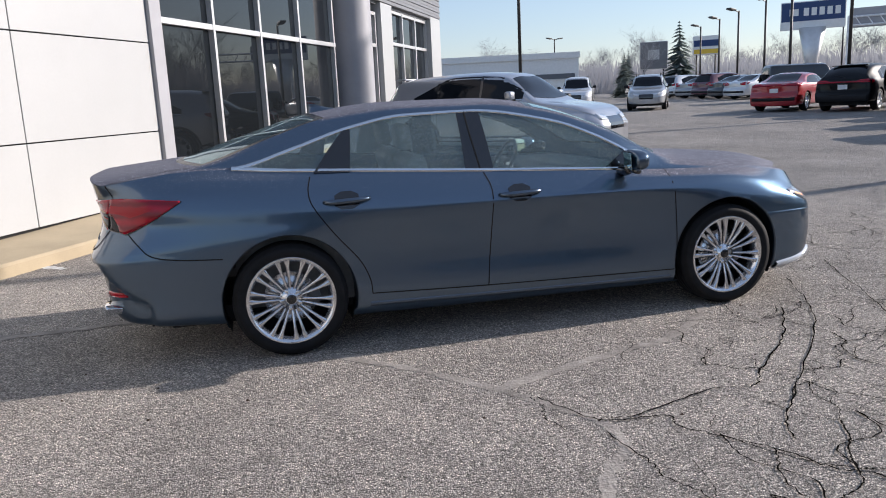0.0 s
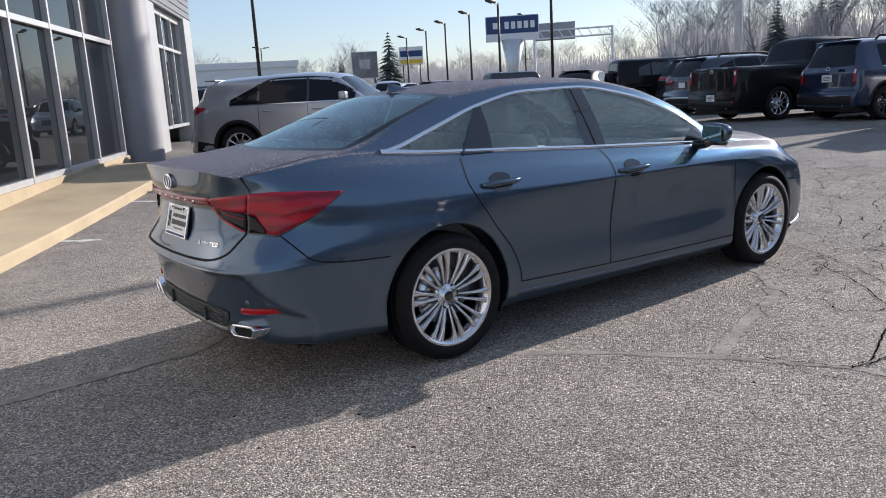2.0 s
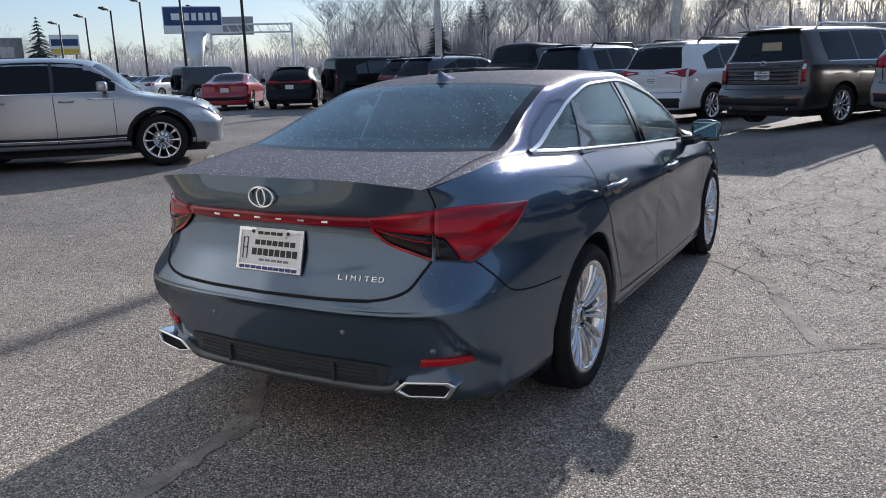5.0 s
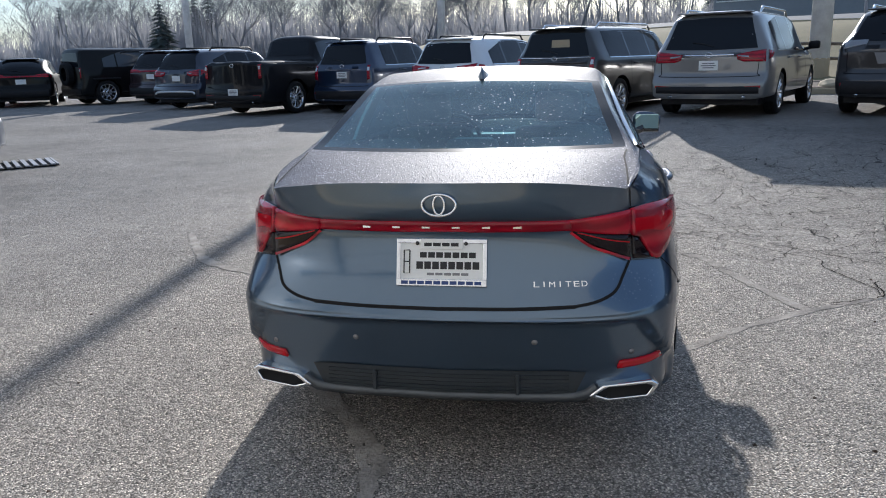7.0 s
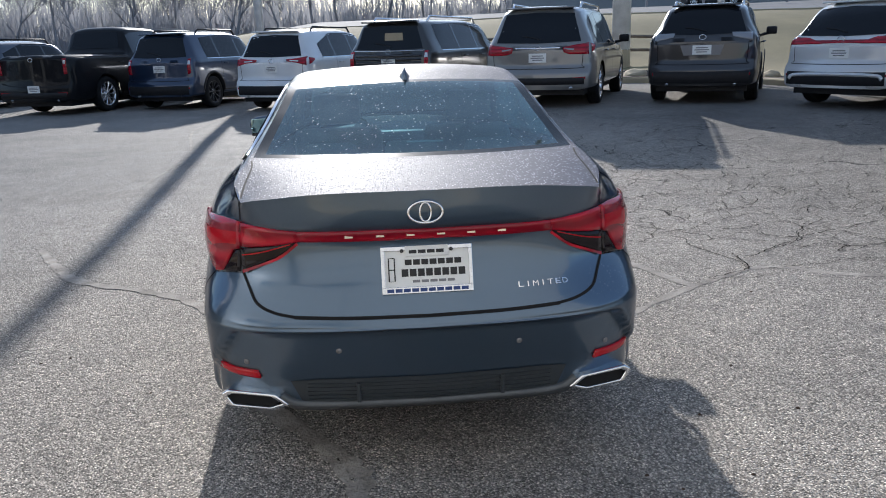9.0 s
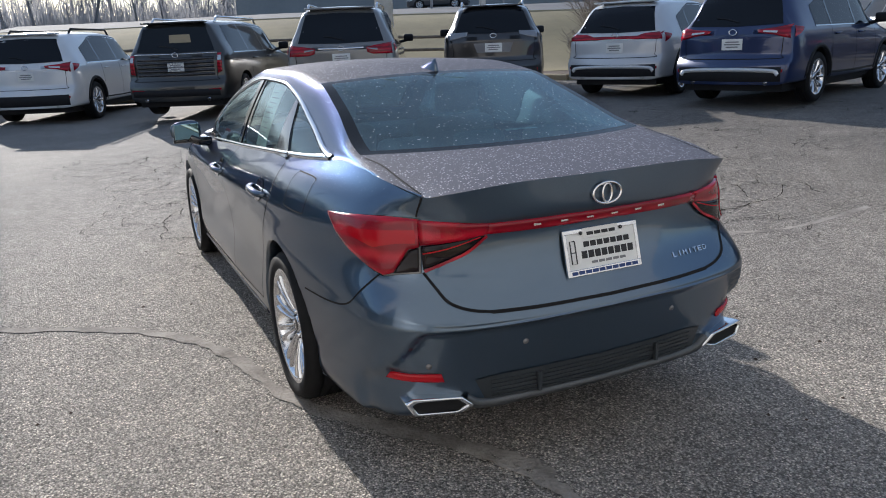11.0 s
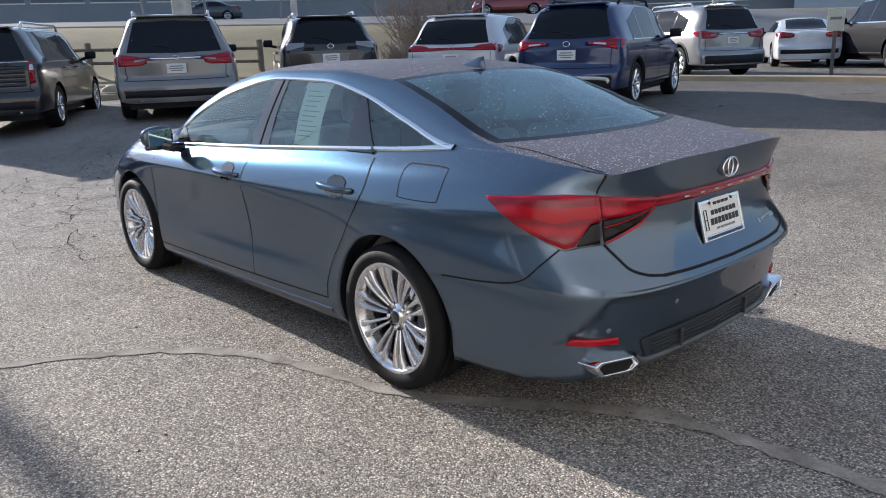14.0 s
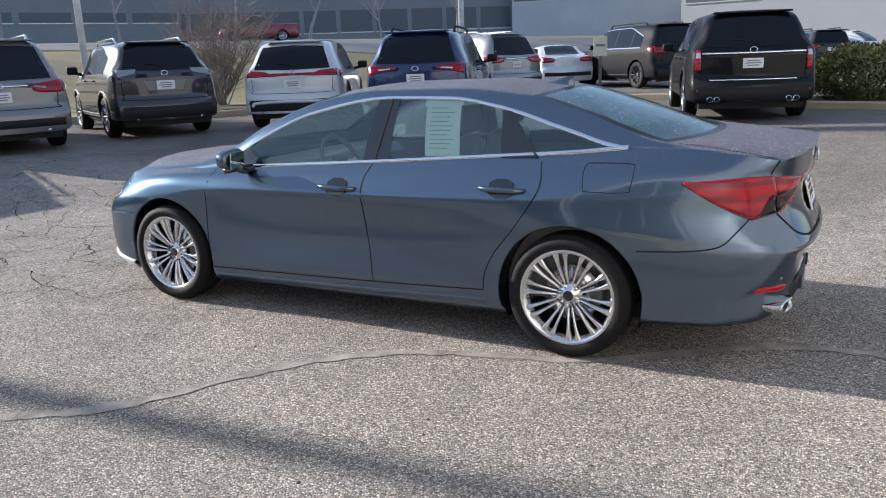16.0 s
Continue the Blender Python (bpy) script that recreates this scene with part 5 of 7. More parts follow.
    for y, x, wd, hh, mt, up in ((.062, 0, .125, .012, M["ink"], .0062), (.026, .022, .20, .019, M["ink"], 0), (-.010, .022, .225, .026, M["ink"], 0), (-.040, .022, .15, .009, M["grey_dark"], 0), (-.070, 0, .285, .012, M["blue_ink"], .0052)):
        n = max(4, int(wd / 0.028))
        for k in range(n):
            a0 = x - wd / 2 + wd * k / n
            o = part("letter_bar", boxed(a0 + .002, y - hh / 2, up, a0 + wd / n - .003, y + hh / 2, up + .0012), mt, plate)
            o.matrix_local = pm
    o = part("plate_mark", tube(bmesh.new(), [(-.122 + .010 * a, .002 + .040 * b, .0015) for a, b in ((1, 1), (-1, 1), (-1, -1), (1, -1), (1, 1))], 0.0022, 6), M["ink"], plate)
    o.matrix_local = pm
    o = part("plate_mark", tube(bmesh.new(), [(-.132, .002, .0015), (-.112, .002, .0015)], 0.0018, 6), M["ink"], plate)
    o.matrix_local = pm
    for x in (-.085, .085):
        o = part("bolt", lathe([(0.001, 0.004), (0.006, 0.003), (0.007, 0)], 10, "Z"), M["ink"], plate)
        o.matrix_local = pm @ Matrix.Translation((x, .066, .006))
    # dark lower insert with fins
    part("diffuser", patch(R0, [(-.46, .318), (0, .314), (.46, .318)], [(-.50, .405), (-.40, .412), (0, .408), (.40, .412), (.50, .405)], 0.004, 24, 5), M["insert"], car, "dark slate lower bumper insert", smooth=True)
    part("bumper_lip", strip(R0, [(-.535, .350), (-.475, .316), (-.30, .309), (0, .307), (.30, .309), (.475, .316), (.535, .350)], 0.026, 0, 6, thick=0.022), M["lip"], car, "grey lower bumper lip", smooth=True)
    for y in (-.26, .26):
        p, nn = low.rear(y, .35, 0)
        part("diffuser_fin", boxed(p.x - 0.022, y - 0.007, .322, p.x + 0.03, y + 0.007, .395, bevel=0.003), M["insert"], car)
    for k in range(5):
        z = .332 + k * 0.015
        part("mesh_bar", strip(R0, [(-.44, z), (0, z - .003), (.44, z)], 0.006, 0, 8, thick=0.009), M["insert"], car)
    # shark fin
    p, nn = deck.top(0.30, 0)
    bm = bmesh.new()
    rows = []
    for x, h, w in ((0.250, .004, .010), (0.258, .064, .007), (0.295, .056, .013), (0.34, .036, .019), (0.385, .018, .021), (0.44, 0.004, .010)):
        z0 = deck.top(max(x, .27), 0)[0].z - 0.006
        rows.append([bm.verts.new(q) for q in ((x, -w * 1.6, z0), (x, -w * 0.8, z0 + h * 0.6), (x, 0, z0 + h), (x, w * 0.8, z0 + h * 0.6), (x, w * 1.6, z0))])
    grid_faces(bm, rows)
    bm.faces.new(rows[0])
    bmesh.ops.recalc_face_normals(bm, faces=bm.faces)
    part("antenna_fin", bm, M["hero_plain"], car, "shark fin antenna", smooth=True)
    make_interior(car, skin)
    return car


def make_interior(car, skin):
    part("floor_pan", boxed(-.80, -.70, .22, 3.45, .70, .30), M["black"], car)
    part("underbody", boxed(-.7, -.60, .17, 3.4, .60, .21), M["black"], car)
    for s in (1, -1):
        part("door_card", boxed(-.25, s * .735 - .012, .28, 2.3, s * .735 + .012, .955), M["cabin"], car)
        part("quarter_trim", prism([(-.30, .30), (.30, .30), (.34, 1.04), (-.30, 1.075)], s * .70, s * .69), M["cabin"], car)
    part("parcel_shelf", boxed(-.62, -.62, 1.0, -.08, .62, 1.03), M["cabin"], car)
    lining = Skin(*[o for o in car.children if o.name.startswith("upper_body")])
    part("headliner", patch(lambda u, v, lift: lining.top(u, v, lift), [(.36, -.52), (1.54, -.52)], [(.36, .52), (1.54, .52)], -0.03, 12, 12), M["paper"], car, "pale headliner", smooth=True)
    part("boot_floor", boxed(-1.0, -.6, .45, -.1, .6, .5), M["cabin"], car)
    part("dashboard", prism([(1.85, .55), (1.85, .90), (1.95, .955), (2.25, .955), (2.45, .93), (2.45, .55)], -.70, .70, bevel=0.02), M["cabin"], car)
    wheel = empty("steering_wheel")
    wheel.parent = car
    wm = Matrix.Translation((1.74, .37, .93)) @ Matrix.Rotation(radians(-65), 4, "Y")
    o = part("wheel_rim", tube(bmesh.new(), [(0.185 * math.cos(q), 0.185 * math.sin(q), 0) for q in np.linspace(0, 2 * math.pi, 33)], 0.015, 10, cap=False), M["cabin"], wheel, smooth=True)
    o.matrix_local = wm
    o = part("wheel_hub", boxed(-.05, -.06, -.03, .05, .06, .02, bevel=0.015), M["cabin"], wheel)
    o.matrix_local = wm
    o = part("wheel_spoke", boxed(-.015, -.18, -.008, .015, .18, .008, bevel=0.004), M["alloy"], wheel)
    o.matrix_local = wm
    for y in (.37, -.37):
        seat = empty("front_seat")
        seat.parent = car
        part("cushion", boxed(0.95, y - .25, .36, 1.50, y + .25, .56, bevel=0.05), M["seat"], seat, smooth=True)
        bm = boxed(-.07, -.25, 0, .07, .25, .62, bevel=0.05)
        bmesh.ops.transform(bm, matrix=Matrix.Translation((0.98, y, .50)) @ Matrix.Rotation(radians(-14), 4, "Y"), verts=bm.verts)
        part("backrest", bm, M["seat"], seat, smooth=True)
        bm = boxed(-.045, -.13, 0, .045, .13, .17, bevel=0.035)
        bmesh.ops.transform(bm, matrix=Matrix.Translation((0.815, y, 1.13)) @ Matrix.Rotation(radians(-8), 4, "Y"), verts=bm.verts)
        part("headrest", bm, M["seat"], seat, smooth=True)
    rs = empty("rear_seat")
    rs.parent = car
    part("cushion", boxed(-.05, -.62, .38, .48, .62, .56, bevel=0.05), M["seat"], rs, smooth=True)
    bm = boxed(-.07, -.62, 0, .07, .62, .55, bevel=0.05)
    bmesh.ops.transform(bm, matrix=Matrix.Translation((0.05, 0, .50)) @ Matrix.Rotation(radians(-22), 4, "Y"), verts=bm.verts)
    part("backrest", bm, M["seat"], rs, smooth=True)
    for y in (-.36, 0, .36):
        part("headrest", boxed(-.22, y - .12, 1.02, -.12, y + .12, 1.14, bevel=0.035), M["seat"], rs, smooth=True)
    # papers on the windows
    L = lambda u, v, lift: skin.side(u, v, 1, lift)
    part("window_sticker", patch(L, [(.875, 1.045), (.655, 1.05)], [(.92, 1.325), (.70, 1.325)], -0.008, 6, 8), M["paper"], car, "pale price sheet inside the rear door window")
    part("sheet_header", patch(L, [(.93, 1.32), (.69, 1.32)], [(.93, 1.348), (.69, 1.346)], -0.007, 6, 2), M["white"], car, "white head of the price sheet")
    for k in range(10):
        z = 1.09 + k * 0.024
        x = .842 + .16 * (z - 1.045)
        part("print_bar", strip(L, [(x, z), (x - .06, z), (x - .11 - .02 * (k % 3), z)], 0.004, -0.006, 2), M["grey_panel"], car)
    Rr = Skin(*[o for o in car.children if o.name.startswith("rear_window")])
    part("rear_sticker", patch(lambda u, v, lift: Rr.top(u, v, lift), [(-.47, .03), (-.47, -.12)], [(-.455, .03), (-.455, -.12)], -0.006, 4, 1), M["paper"], car)


make_hero()


# ---------- parked vehicles ----------
def shell(L, W, H, belt, top, plan, lower=0.22, rail=0.80, sill=0.34, lean=0.08, bumper=0.66):
    """A vehicle skin, rear bumper at x = 0. top: height over x; plan: half width over x."""
    xs = sorted({*np.linspace(0, 0.5, 9).round(3), *np.linspace(0.5, L - 0.5, int((L - 1) / 0.11)).round(3), *np.linspace(L - 0.5, L, 8).round(3)})
    rows = []
    for x in xs:
        hw, zt = plan(x), top(x)
        zb = min(belt(x), zt - 0.05)
        green = smooth01((zt - zb - 0.1) / 0.25)
        yr = hw * (0.93 + (rail - 0.93) * green) * (0.92 + 0.08 * smooth01(x / 0.9))
        zr = zb + (zt - zb) * (0.55 + 0.25 * green)
        ctrl = [(hw * 0.80, lower), (hw * 0.95, lower + 0.03), (hw * 0.985, sill + 0.08), (hw, 0.62), (hw * 0.99, 0.5 * (0.66 + zb)), (hw * 0.955, zb), (0.5 * (hw * 0.945 + yr), zb + (zr - zb) * 0.5), (yr, zr), (yr * 0.86, zt - 0.045 * green - 0.006), (yr * 0.5, zt - 0.006), (0, zt)]
        pts = spline(np.array(ctrl), 3)
        k_rear, k_front = smooth01(1 - x / 0.35), smooth01(1 - (L - x) / 0.5)
        row = []
        for y, z in pts:
            up = smooth01((z - bumper + 0.08) / 0.12)
            row.append((x + lean * up * k_rear - 0.10 * smooth01((z - 0.6) / 0.25) * k_front, max(0.0, y), z))
        rows.append(row)
    bm = bmesh.new()
    vr = [[bm.verts.new(p) for p in r] for r in rows]
    grid_faces(bm, vr)
    for r in (vr[0], vr[-1]):
        c = [bm.verts.new((v.co.x, 0.0, v.co.z)) for v in r[:-1]] + [r[-1]]
        for k in range(len(r) - 1):
            try:
                bm.faces.new((r[k], r[k + 1], c[k + 1], c[k]) if c[k + 1] is not r[k + 1] else (r[k], r[k + 1], c[k]))
            except ValueError:
                pass
    return bm


def vehicle(name, label, pos, heading, color, L=4.7, W=1.86, H=1.68, kind="suv", category="car", wheel_r=0.36, rim=None, spokes=10, base=0.95, wb=2.72, hood=1.02, belt_z=1.02, rear_rake=0.40, lamps="side", plate=True, rails=True, clad=True, privacy=True, detail=2, metal=0.4, rear_paper=False, skid=None, group="", taper=0.55, deep_sill=False, glass_from=None, low_chrome=False, ribs=0, plate_panel=False, bright_frame=False):
    x0, y0 = pos
    z0 = ground_z(x0 + math.cos(radians(heading)) * (base + wb / 2), y0 + math.sin(radians(heading)) * (base + wb / 2))
    root = empty(name, Matrix.Translation((x0, y0, z0)) @ Matrix.Rotation(radians(heading), 4, "Z"))
    tagged(root, label, category, group)
    deep = max(color) < 0.02
    body_m = paint(name + "_paint", [c * 0.5 for c in color] if deep else color, 0.15, rough=0.5 if deep else 0.3, metal=0.0 if deep else metal)
    hw = W / 2
    bz, R = belt_z, rear_rake
    plan = curve((0, hw * 0.90), (0.10, hw * 0.955), (0.45, hw), (L * 0.5, hw), (L - 0.9, hw * 0.985), (L - 0.35, hw * 0.90), (L - 0.1, hw * 0.74), (L, hw * 0.60))
    wt = L * (0.60 if kind != "sedan" else 0.56)
    wbm = L * (0.755 if kind != "sedan" else 0.735)
    if kind == "pickup":
        cab = L * 0.385
        top = curve((0, bz + 0.06), (0.08, bz + 0.10), (cab - 0.12, bz + 0.10), (cab, bz + 0.14), (cab + 0.16, H - 0.08), (cab + 0.45, H), (L * 0.64, H - 0.02), (L * 0.69, H - 0.10), (L * 0.785, bz + 0.12), (L - 0.5, hood + 0.05), (L - 0.12, hood - 0.06), (L, hood - 0.25))
    drop = 0.04 if taper < 0.5 else 0.015
    if kind == "pickup":
        pass
    elif kind == "sedan":
        top = curve((0, bz - 0.02), (0.10, bz + 0.05), (0.55, bz + 0.08), (0.75, bz + 0.10), (1.55, H - 0.04), (2.1, H), (wt, H - 0.05), (wbm, hood + 0.02), (L - 0.5, hood - 0.12), (L - 0.1, hood - 0.26), (L, hood - 0.38))
    elif kind == "jeep":
        top = curve((0, bz + 0.2), (0.03, H - 0.12), (0.12, H - 0.02), (0.4, H), (L * 0.60, H - 0.01), (L * 0.625, H - 0.06), (L * 0.70, hood + 0.06), (L * 0.72, hood + 0.02), (L - 0.35, hood), (L - 0.1, hood - 0.05), (L, hood - 0.25))
    else:
        top = curve((0, bz - 0.06), (0.07, bz + 0.06), (0.10 + R * 0.75, H - 0.10), (0.14 + R, H - 0.03 - drop), (0.5 + R, H - drop * 0.7), (L * 0.45, H), (wt - 0.05, H - 0.05), (wt + 0.12, H - 0.12), (wbm, hood + 0.04), (L - 0.55, hood - 0.05), (L - 0.12, hood - 0.16), (L, hood - 0.32))
    belt = curve((0, bz), (L * 0.3, bz), (L * 0.7, bz - 0.06), (L, hood - 0.3))
    bm = shell(L, W, H, belt, top, plan, rail=0.86 if kind == "jeep" else 0.73, lower=0.30 if kind in ("suv", "jeep", "pickup") else 0.22, lean=0.05 if kind in ("jeep", "pickup") else 0.09)
    hubs = (base, base + wb)
    cut_arches(bm, hubs, wheel_r * 1.17, wheel_r, hw * 0.6)
    mirror_y(bm)
    bmesh.ops.recalc_face_normals(bm, faces=bm.faces)
    body = part("body", bm, body_m, root, smooth=True)
    sk = Skin(body)
    part("underbody", boxed(0.15, -hw * 0.8, 0.20, L - 0.25, hw * 0.8, 0.34), M["black"], root)
    for s in (1, -1):
        S = lambda u, v, lift, s=s: sk.side(u, v, s, lift)
        for hx in hubs:
            bm = bmesh.new()
            rows = []
            for i in range(21):
                a = radians(-18 + 216 * i / 20)
                rows.append([bm.verts.new((hx + wheel_r * r * math.cos(a), s * yy, wheel_r + wheel_r * r * math.sin(a))) for r, yy in ((1.16, hw * 0.955), (1.15, hw * 0.55))])
            grid_faces(bm, rows)
            part("arch_liner", bm, M["black"], root)
            if clad and detail > 1:
                cl = [(hx + wheel_r * 1.24 * math.cos(radians(a)), wheel_r + wheel_r * 1.24 * math.sin(radians(a))) for a in range(-8, 190, 11)]
                part("arch_cladding", strip(S, cl, wheel_r * 0.17, 0, 2, thick=0.012), M["black"], root, smooth=True)
            make_wheel(root, hx, s, wheel_r, hw * 0.985, wheel_r, wheel_r * 0.69, 0.23, spokes, rim, pairs=False)
        if clad:
            part("sill_cladding", strip(S, [(base + wheel_r * 1.2, 0.34), (base + wb / 2, 0.33), (base + wb - wheel_r * 1.2, 0.34)], 0.16, 0, 3, thick=0.012), M["black"], root, smooth=True)
        if deep_sill:
            part("door_cladding", strip(S, [(base + wheel_r * 1.25, 0.40), (base + wb / 2, 0.39), (base + wb - wheel_r * 1.25, 0.40)], 0.20, 0, 3, thick=0.014), M["black"], root, "black door cladding", smooth=True)
            part("sill_strip", strip(S, [(base + wheel_r * 1.3, 0.455), (base + wb / 2, 0.445), (base + wb - wheel_r * 1.3, 0.455)], 0.016, 0, 3, thick=0.022), M["chrome"], root, "bright sill strip", smooth=True)
            part("fender_spear", strip(S, [(L * .60, bz - .075), (L * .645, bz - .072), (L * .70, bz - .078)], 0.022, 0, 3, thick=0.012), M["chrome"], root, "slim chrome fender spear", smooth=True)
            part("bumper_side", strip(S, [(0.16, 0.44), (0.36, 0.40), (base - wheel_r * 1.22, 0.36)], 0.20, 0, 3, thick=0.012), M["black"], root, "black bumper side", smooth=True)
        # side windows: one dark band with posts
        if kind == "pickup":
            wx0, wx1, tail = cab + 0.22, L * 0.675, 0.9
        elif kind == "sedan":
            wx0, wx1, tail = 0.95, L * 0.67, 0.25
        else:
            wx0, wx1, tail = glass_from or 0.52 + R * 0.7, L * 0.685, taper
        wxs = np.linspace(wx0, wx1, 15)

        def zt(x):
            f = min(1.0, tail + (1 - tail) * (x - wx0) / 0.75)
            return max(bz + 0.05, bz + 0.03 + (top(x) - bz) * 0.80 * f)
        part("side_window", patch(S, [(x, bz + 0.03) for x in wxs], [(x, zt(x)) for x in wxs], 0.004, 20, 5), M["sky_grey_glass" if kind in ("jeep", "pickup") else "dark_glass"], root, "dark band of side windows", smooth=True)
        if bright_frame:
            part("window_frame", strip(S, [(x, bz + 0.025) for x in wxs[::2]], 0.03, 0.010, 3), M["chrome"], root, "bright lower window strip", smooth=True)
            part("window_frame", strip(S, [(x, zt(x)) for x in wxs[::2]], 0.03, 0.010, 3), M["chrome"], root, "bright upper window strip", smooth=True)
        posts = [base + 0.42, base + 1.37] if kind != "pickup" else [cab + 1.10]
        for xp in posts:
            if wx0 + 0.2 < xp < wx1 - 0.2:
                part("window_post", strip(S, [(xp, bz + 0.03), (xp - 0.01, 0.5 * (bz + zt(xp))), (xp - 0.03, zt(xp))], 0.05, 0.007, 3), body_m if kind in ("jeep",) else M["gloss_black"], root)
        spans = [(wx0, wx1)]
        if detail > 1:
            part("belt_trim", strip(S, [(spans[0][0], bz + 0.02), (0.5 * (spans[0][0] + spans[-1][1]), bz + 0.018), (spans[-1][1], bz + 0.015)], 0.018, 0, 4, thick=0.008), M["chrome"], root)
            for xd in (base + 0.42, base + 1.37, base + 2.2 if kind != "pickup" else L * 0.70):
                part("panel_joint", strip(S, [(xd, bz), (xd + 0.01, 0.7), (xd, 0.40)], 0.010, 0.002), M["gap"], root)
            for xd in (base + 0.62, base + 1.55):
                p, nn = sk.side(xd, bz - 0.10, s)
                part("door_handle", tube(bmesh.new(), [(xd - 0.10, p.y + s * 0.005, p.z), (xd - 0.07, p.y + s * 0.035, p.z), (xd + 0.07, p.y + s * 0.035, p.z), (xd + 0.10, p.y + s * 0.005, p.z)], 0.013, 6), body_m, root, smooth=True)
        # mirrors
        mx = L * 0.655
        mir = empty("door_mirror")
        mir.parent = root
        bm = boxed(-0.07, -0.10, -0.075, 0.07, 0.10, 0.075, bevel=0.035)
        bmesh.ops.translate(bm, verts=bm.verts, vec=(mx, s * (hw + 0.10), bz + 0.10))
        part("shell", bm, body_m if not privacy else M["black"], mir, smooth=True)
        part("mirror_foot", tube(bmesh.new(), [(mx, s * (hw - 0.08), bz + 0.02), (mx, s * (hw + 0.05), bz + 0.05)], 0.03, 6), M["black"], mir)
        if rails and kind == "suv":
            xr0, xr1 = 0.5 + R, L * 0.58
            zr = [sk.top(x, s * hw * 0.60)[0].z for x in (xr0, xr1)]
            pts = [(xr0, s * hw * 0.62, zr[0] - 0.01), (xr0 + 0.12, s * hw * 0.62, H + 0.03), (xr1 - 0.15, s * hw * 0.62, H + 0.025), (xr1, s * hw * 0.62, zr[1] - 0.01)]
            part("roof_rail", tube(bmesh.new(), pts, 0.022, 8), M["chrome"] if rails == "bright" else M["black"], root, smooth=True)
        # tail lamps
        Rr = lambda u, v, lift, s=s: sk.rear(s * u, v, lift)
        lamp = empty("tail_lamp")
        lamp.parent = root
        if lamps == "upright":
            part("lens", patch(Rr, [(hw * 0.80, bz - 0.32), (hw * 0.885, bz - 0.30)], [(hw * 0.80, bz + 0.02), (hw * 0.87, bz + 0.02)], 0.012, 4, 8, rim=0.03), M["red_lens"], lamp, smooth=True)
            part("reverse_lens", patch(Rr, [(hw * 0.81, bz - 0.10), (hw * 0.87, bz - 0.10)], [(hw * 0.81, bz - 0.02), (hw * 0.865, bz - 0.02)], 0.016, 3, 3), M["clear_lens"], lamp, smooth=True)
        elif lamps == "clear":
            part("lens", patch(Rr, [(hw * 0.52, bz + 0.01), (hw * 0.86, bz - 0.06)], [(hw * 0.50, bz + 0.08), (hw * 0.85, bz + 0.07)], 0.012, 8, 4, rim=0.03), M["headlamp"], lamp, "slim pale tail lamp", smooth=True)
        elif lamps == "bar":
            part("lens", patch(Rr, [(0.0, bz - 0.05), (hw * 0.5, bz - 0.06), (hw * 0.89, bz - 0.07)], [(0.0, bz - 0.01), (hw * 0.45, bz - 0.01), (hw * 0.55, bz + 0.03), (hw * 0.88, bz + 0.05)], 0.012, 12, 4, rim=0.03), M["red_lens"], lamp, "full-width red lamp bar", smooth=True)
        elif lamps in ("wing", "mixed"):
            part("lens", patch(Rr, [(hw * 0.40, bz - 0.045), (hw * 0.66, bz - 0.075), (hw * 0.89, bz - 0.13)], [(hw * 0.38, bz - 0.005), (hw * 0.66, bz + 0.015), (hw * 0.88, bz + 0.05)], 0.012, 8, 5, rim=0.03), M["red_lens"], lamp, smooth=True)
            part("reverse_lens", patch(Rr, [(hw * 0.48, bz - 0.042), (hw * 0.70, bz - 0.06)], [(hw * 0.48, bz - 0.022), (hw * 0.70, bz - 0.032)], 0.016, 5, 2), M["clear_lens"], lamp, smooth=True)
        else:
            part("lens", patch(Rr, [(hw * 0.46, bz - 0.11), (hw * 0.56, bz - 0.145), (hw * 0.89, bz - 0.15)], [(hw * 0.44, bz - 0.03), (hw * 0.62, bz + 0.0), (hw * 0.88, bz + 0.04)], 0.012, 8, 5, rim=0.03), M["red_lens"], lamp, smooth=True)
            part("reverse_lens", patch(Rr, [(hw * 0.47, bz - 0.06), (hw * 0.64, bz - 0.08)], [(hw * 0.47, bz - 0.045), (hw * 0.64, bz - 0.06)], 0.016, 5, 2), M["headlamp"], lamp, smooth=True)
        if lamps in ("side", "wing", "mixed", "bar", "clear"):
            part("side_lens", patch(S, [(0.16, bz - 0.12), (0.36, bz - 0.03)], [(0.20, bz + 0.03), (0.40, bz + 0.01)], 0.010, 5, 3), M["red_lens"] if lamps != "clear" else M["headlamp"], lamp, smooth=True)
        # headlamps
        Fr = lambda u, v, lift, s=s: sk.rear(s * u, v, lift, -1)
        part("headlamp", patch(Fr, [(hw * 0.36, hood - 0.34), (hw * 0.62, hood - 0.33)], [(hw * 0.34, hood - 0.27), (hw * 0.66, hood - 0.22)], 0.012, 6, 3, rim=0.03), M["clear_lens"], root, "clear headlamp", smooth=True)
        part("headlamp_side", patch(S, [(L - 0.52, hood - 0.26), (L - 0.28, hood - 0.34)], [(L - 0.50, hood - 0.20), (L - 0.30, hood - 0.21)], 0.008, 5, 3), M["clear_lens"], root, smooth=True)
        if detail > 1:
            part("bumper_reflector", patch(Rr, [(hw * 0.62, 0.47), (hw * 0.86, 0.48)], [(hw * 0.62, 0.505), (hw * 0.86, 0.52)], 0.012, 4, 2, rim=0.02), M["red_lens"], root)
            part("tailpipe", tube(bmesh.new(), [(0.0, s * hw * 0.60, 0.33), (0.14, s * hw * 0.60, 0.33)], 0.035, 12), M["chrome"], root, smooth=True)
    # rear window, plate, trim
    R0 = lambda u, v, lift: sk.rear(u, v, lift)
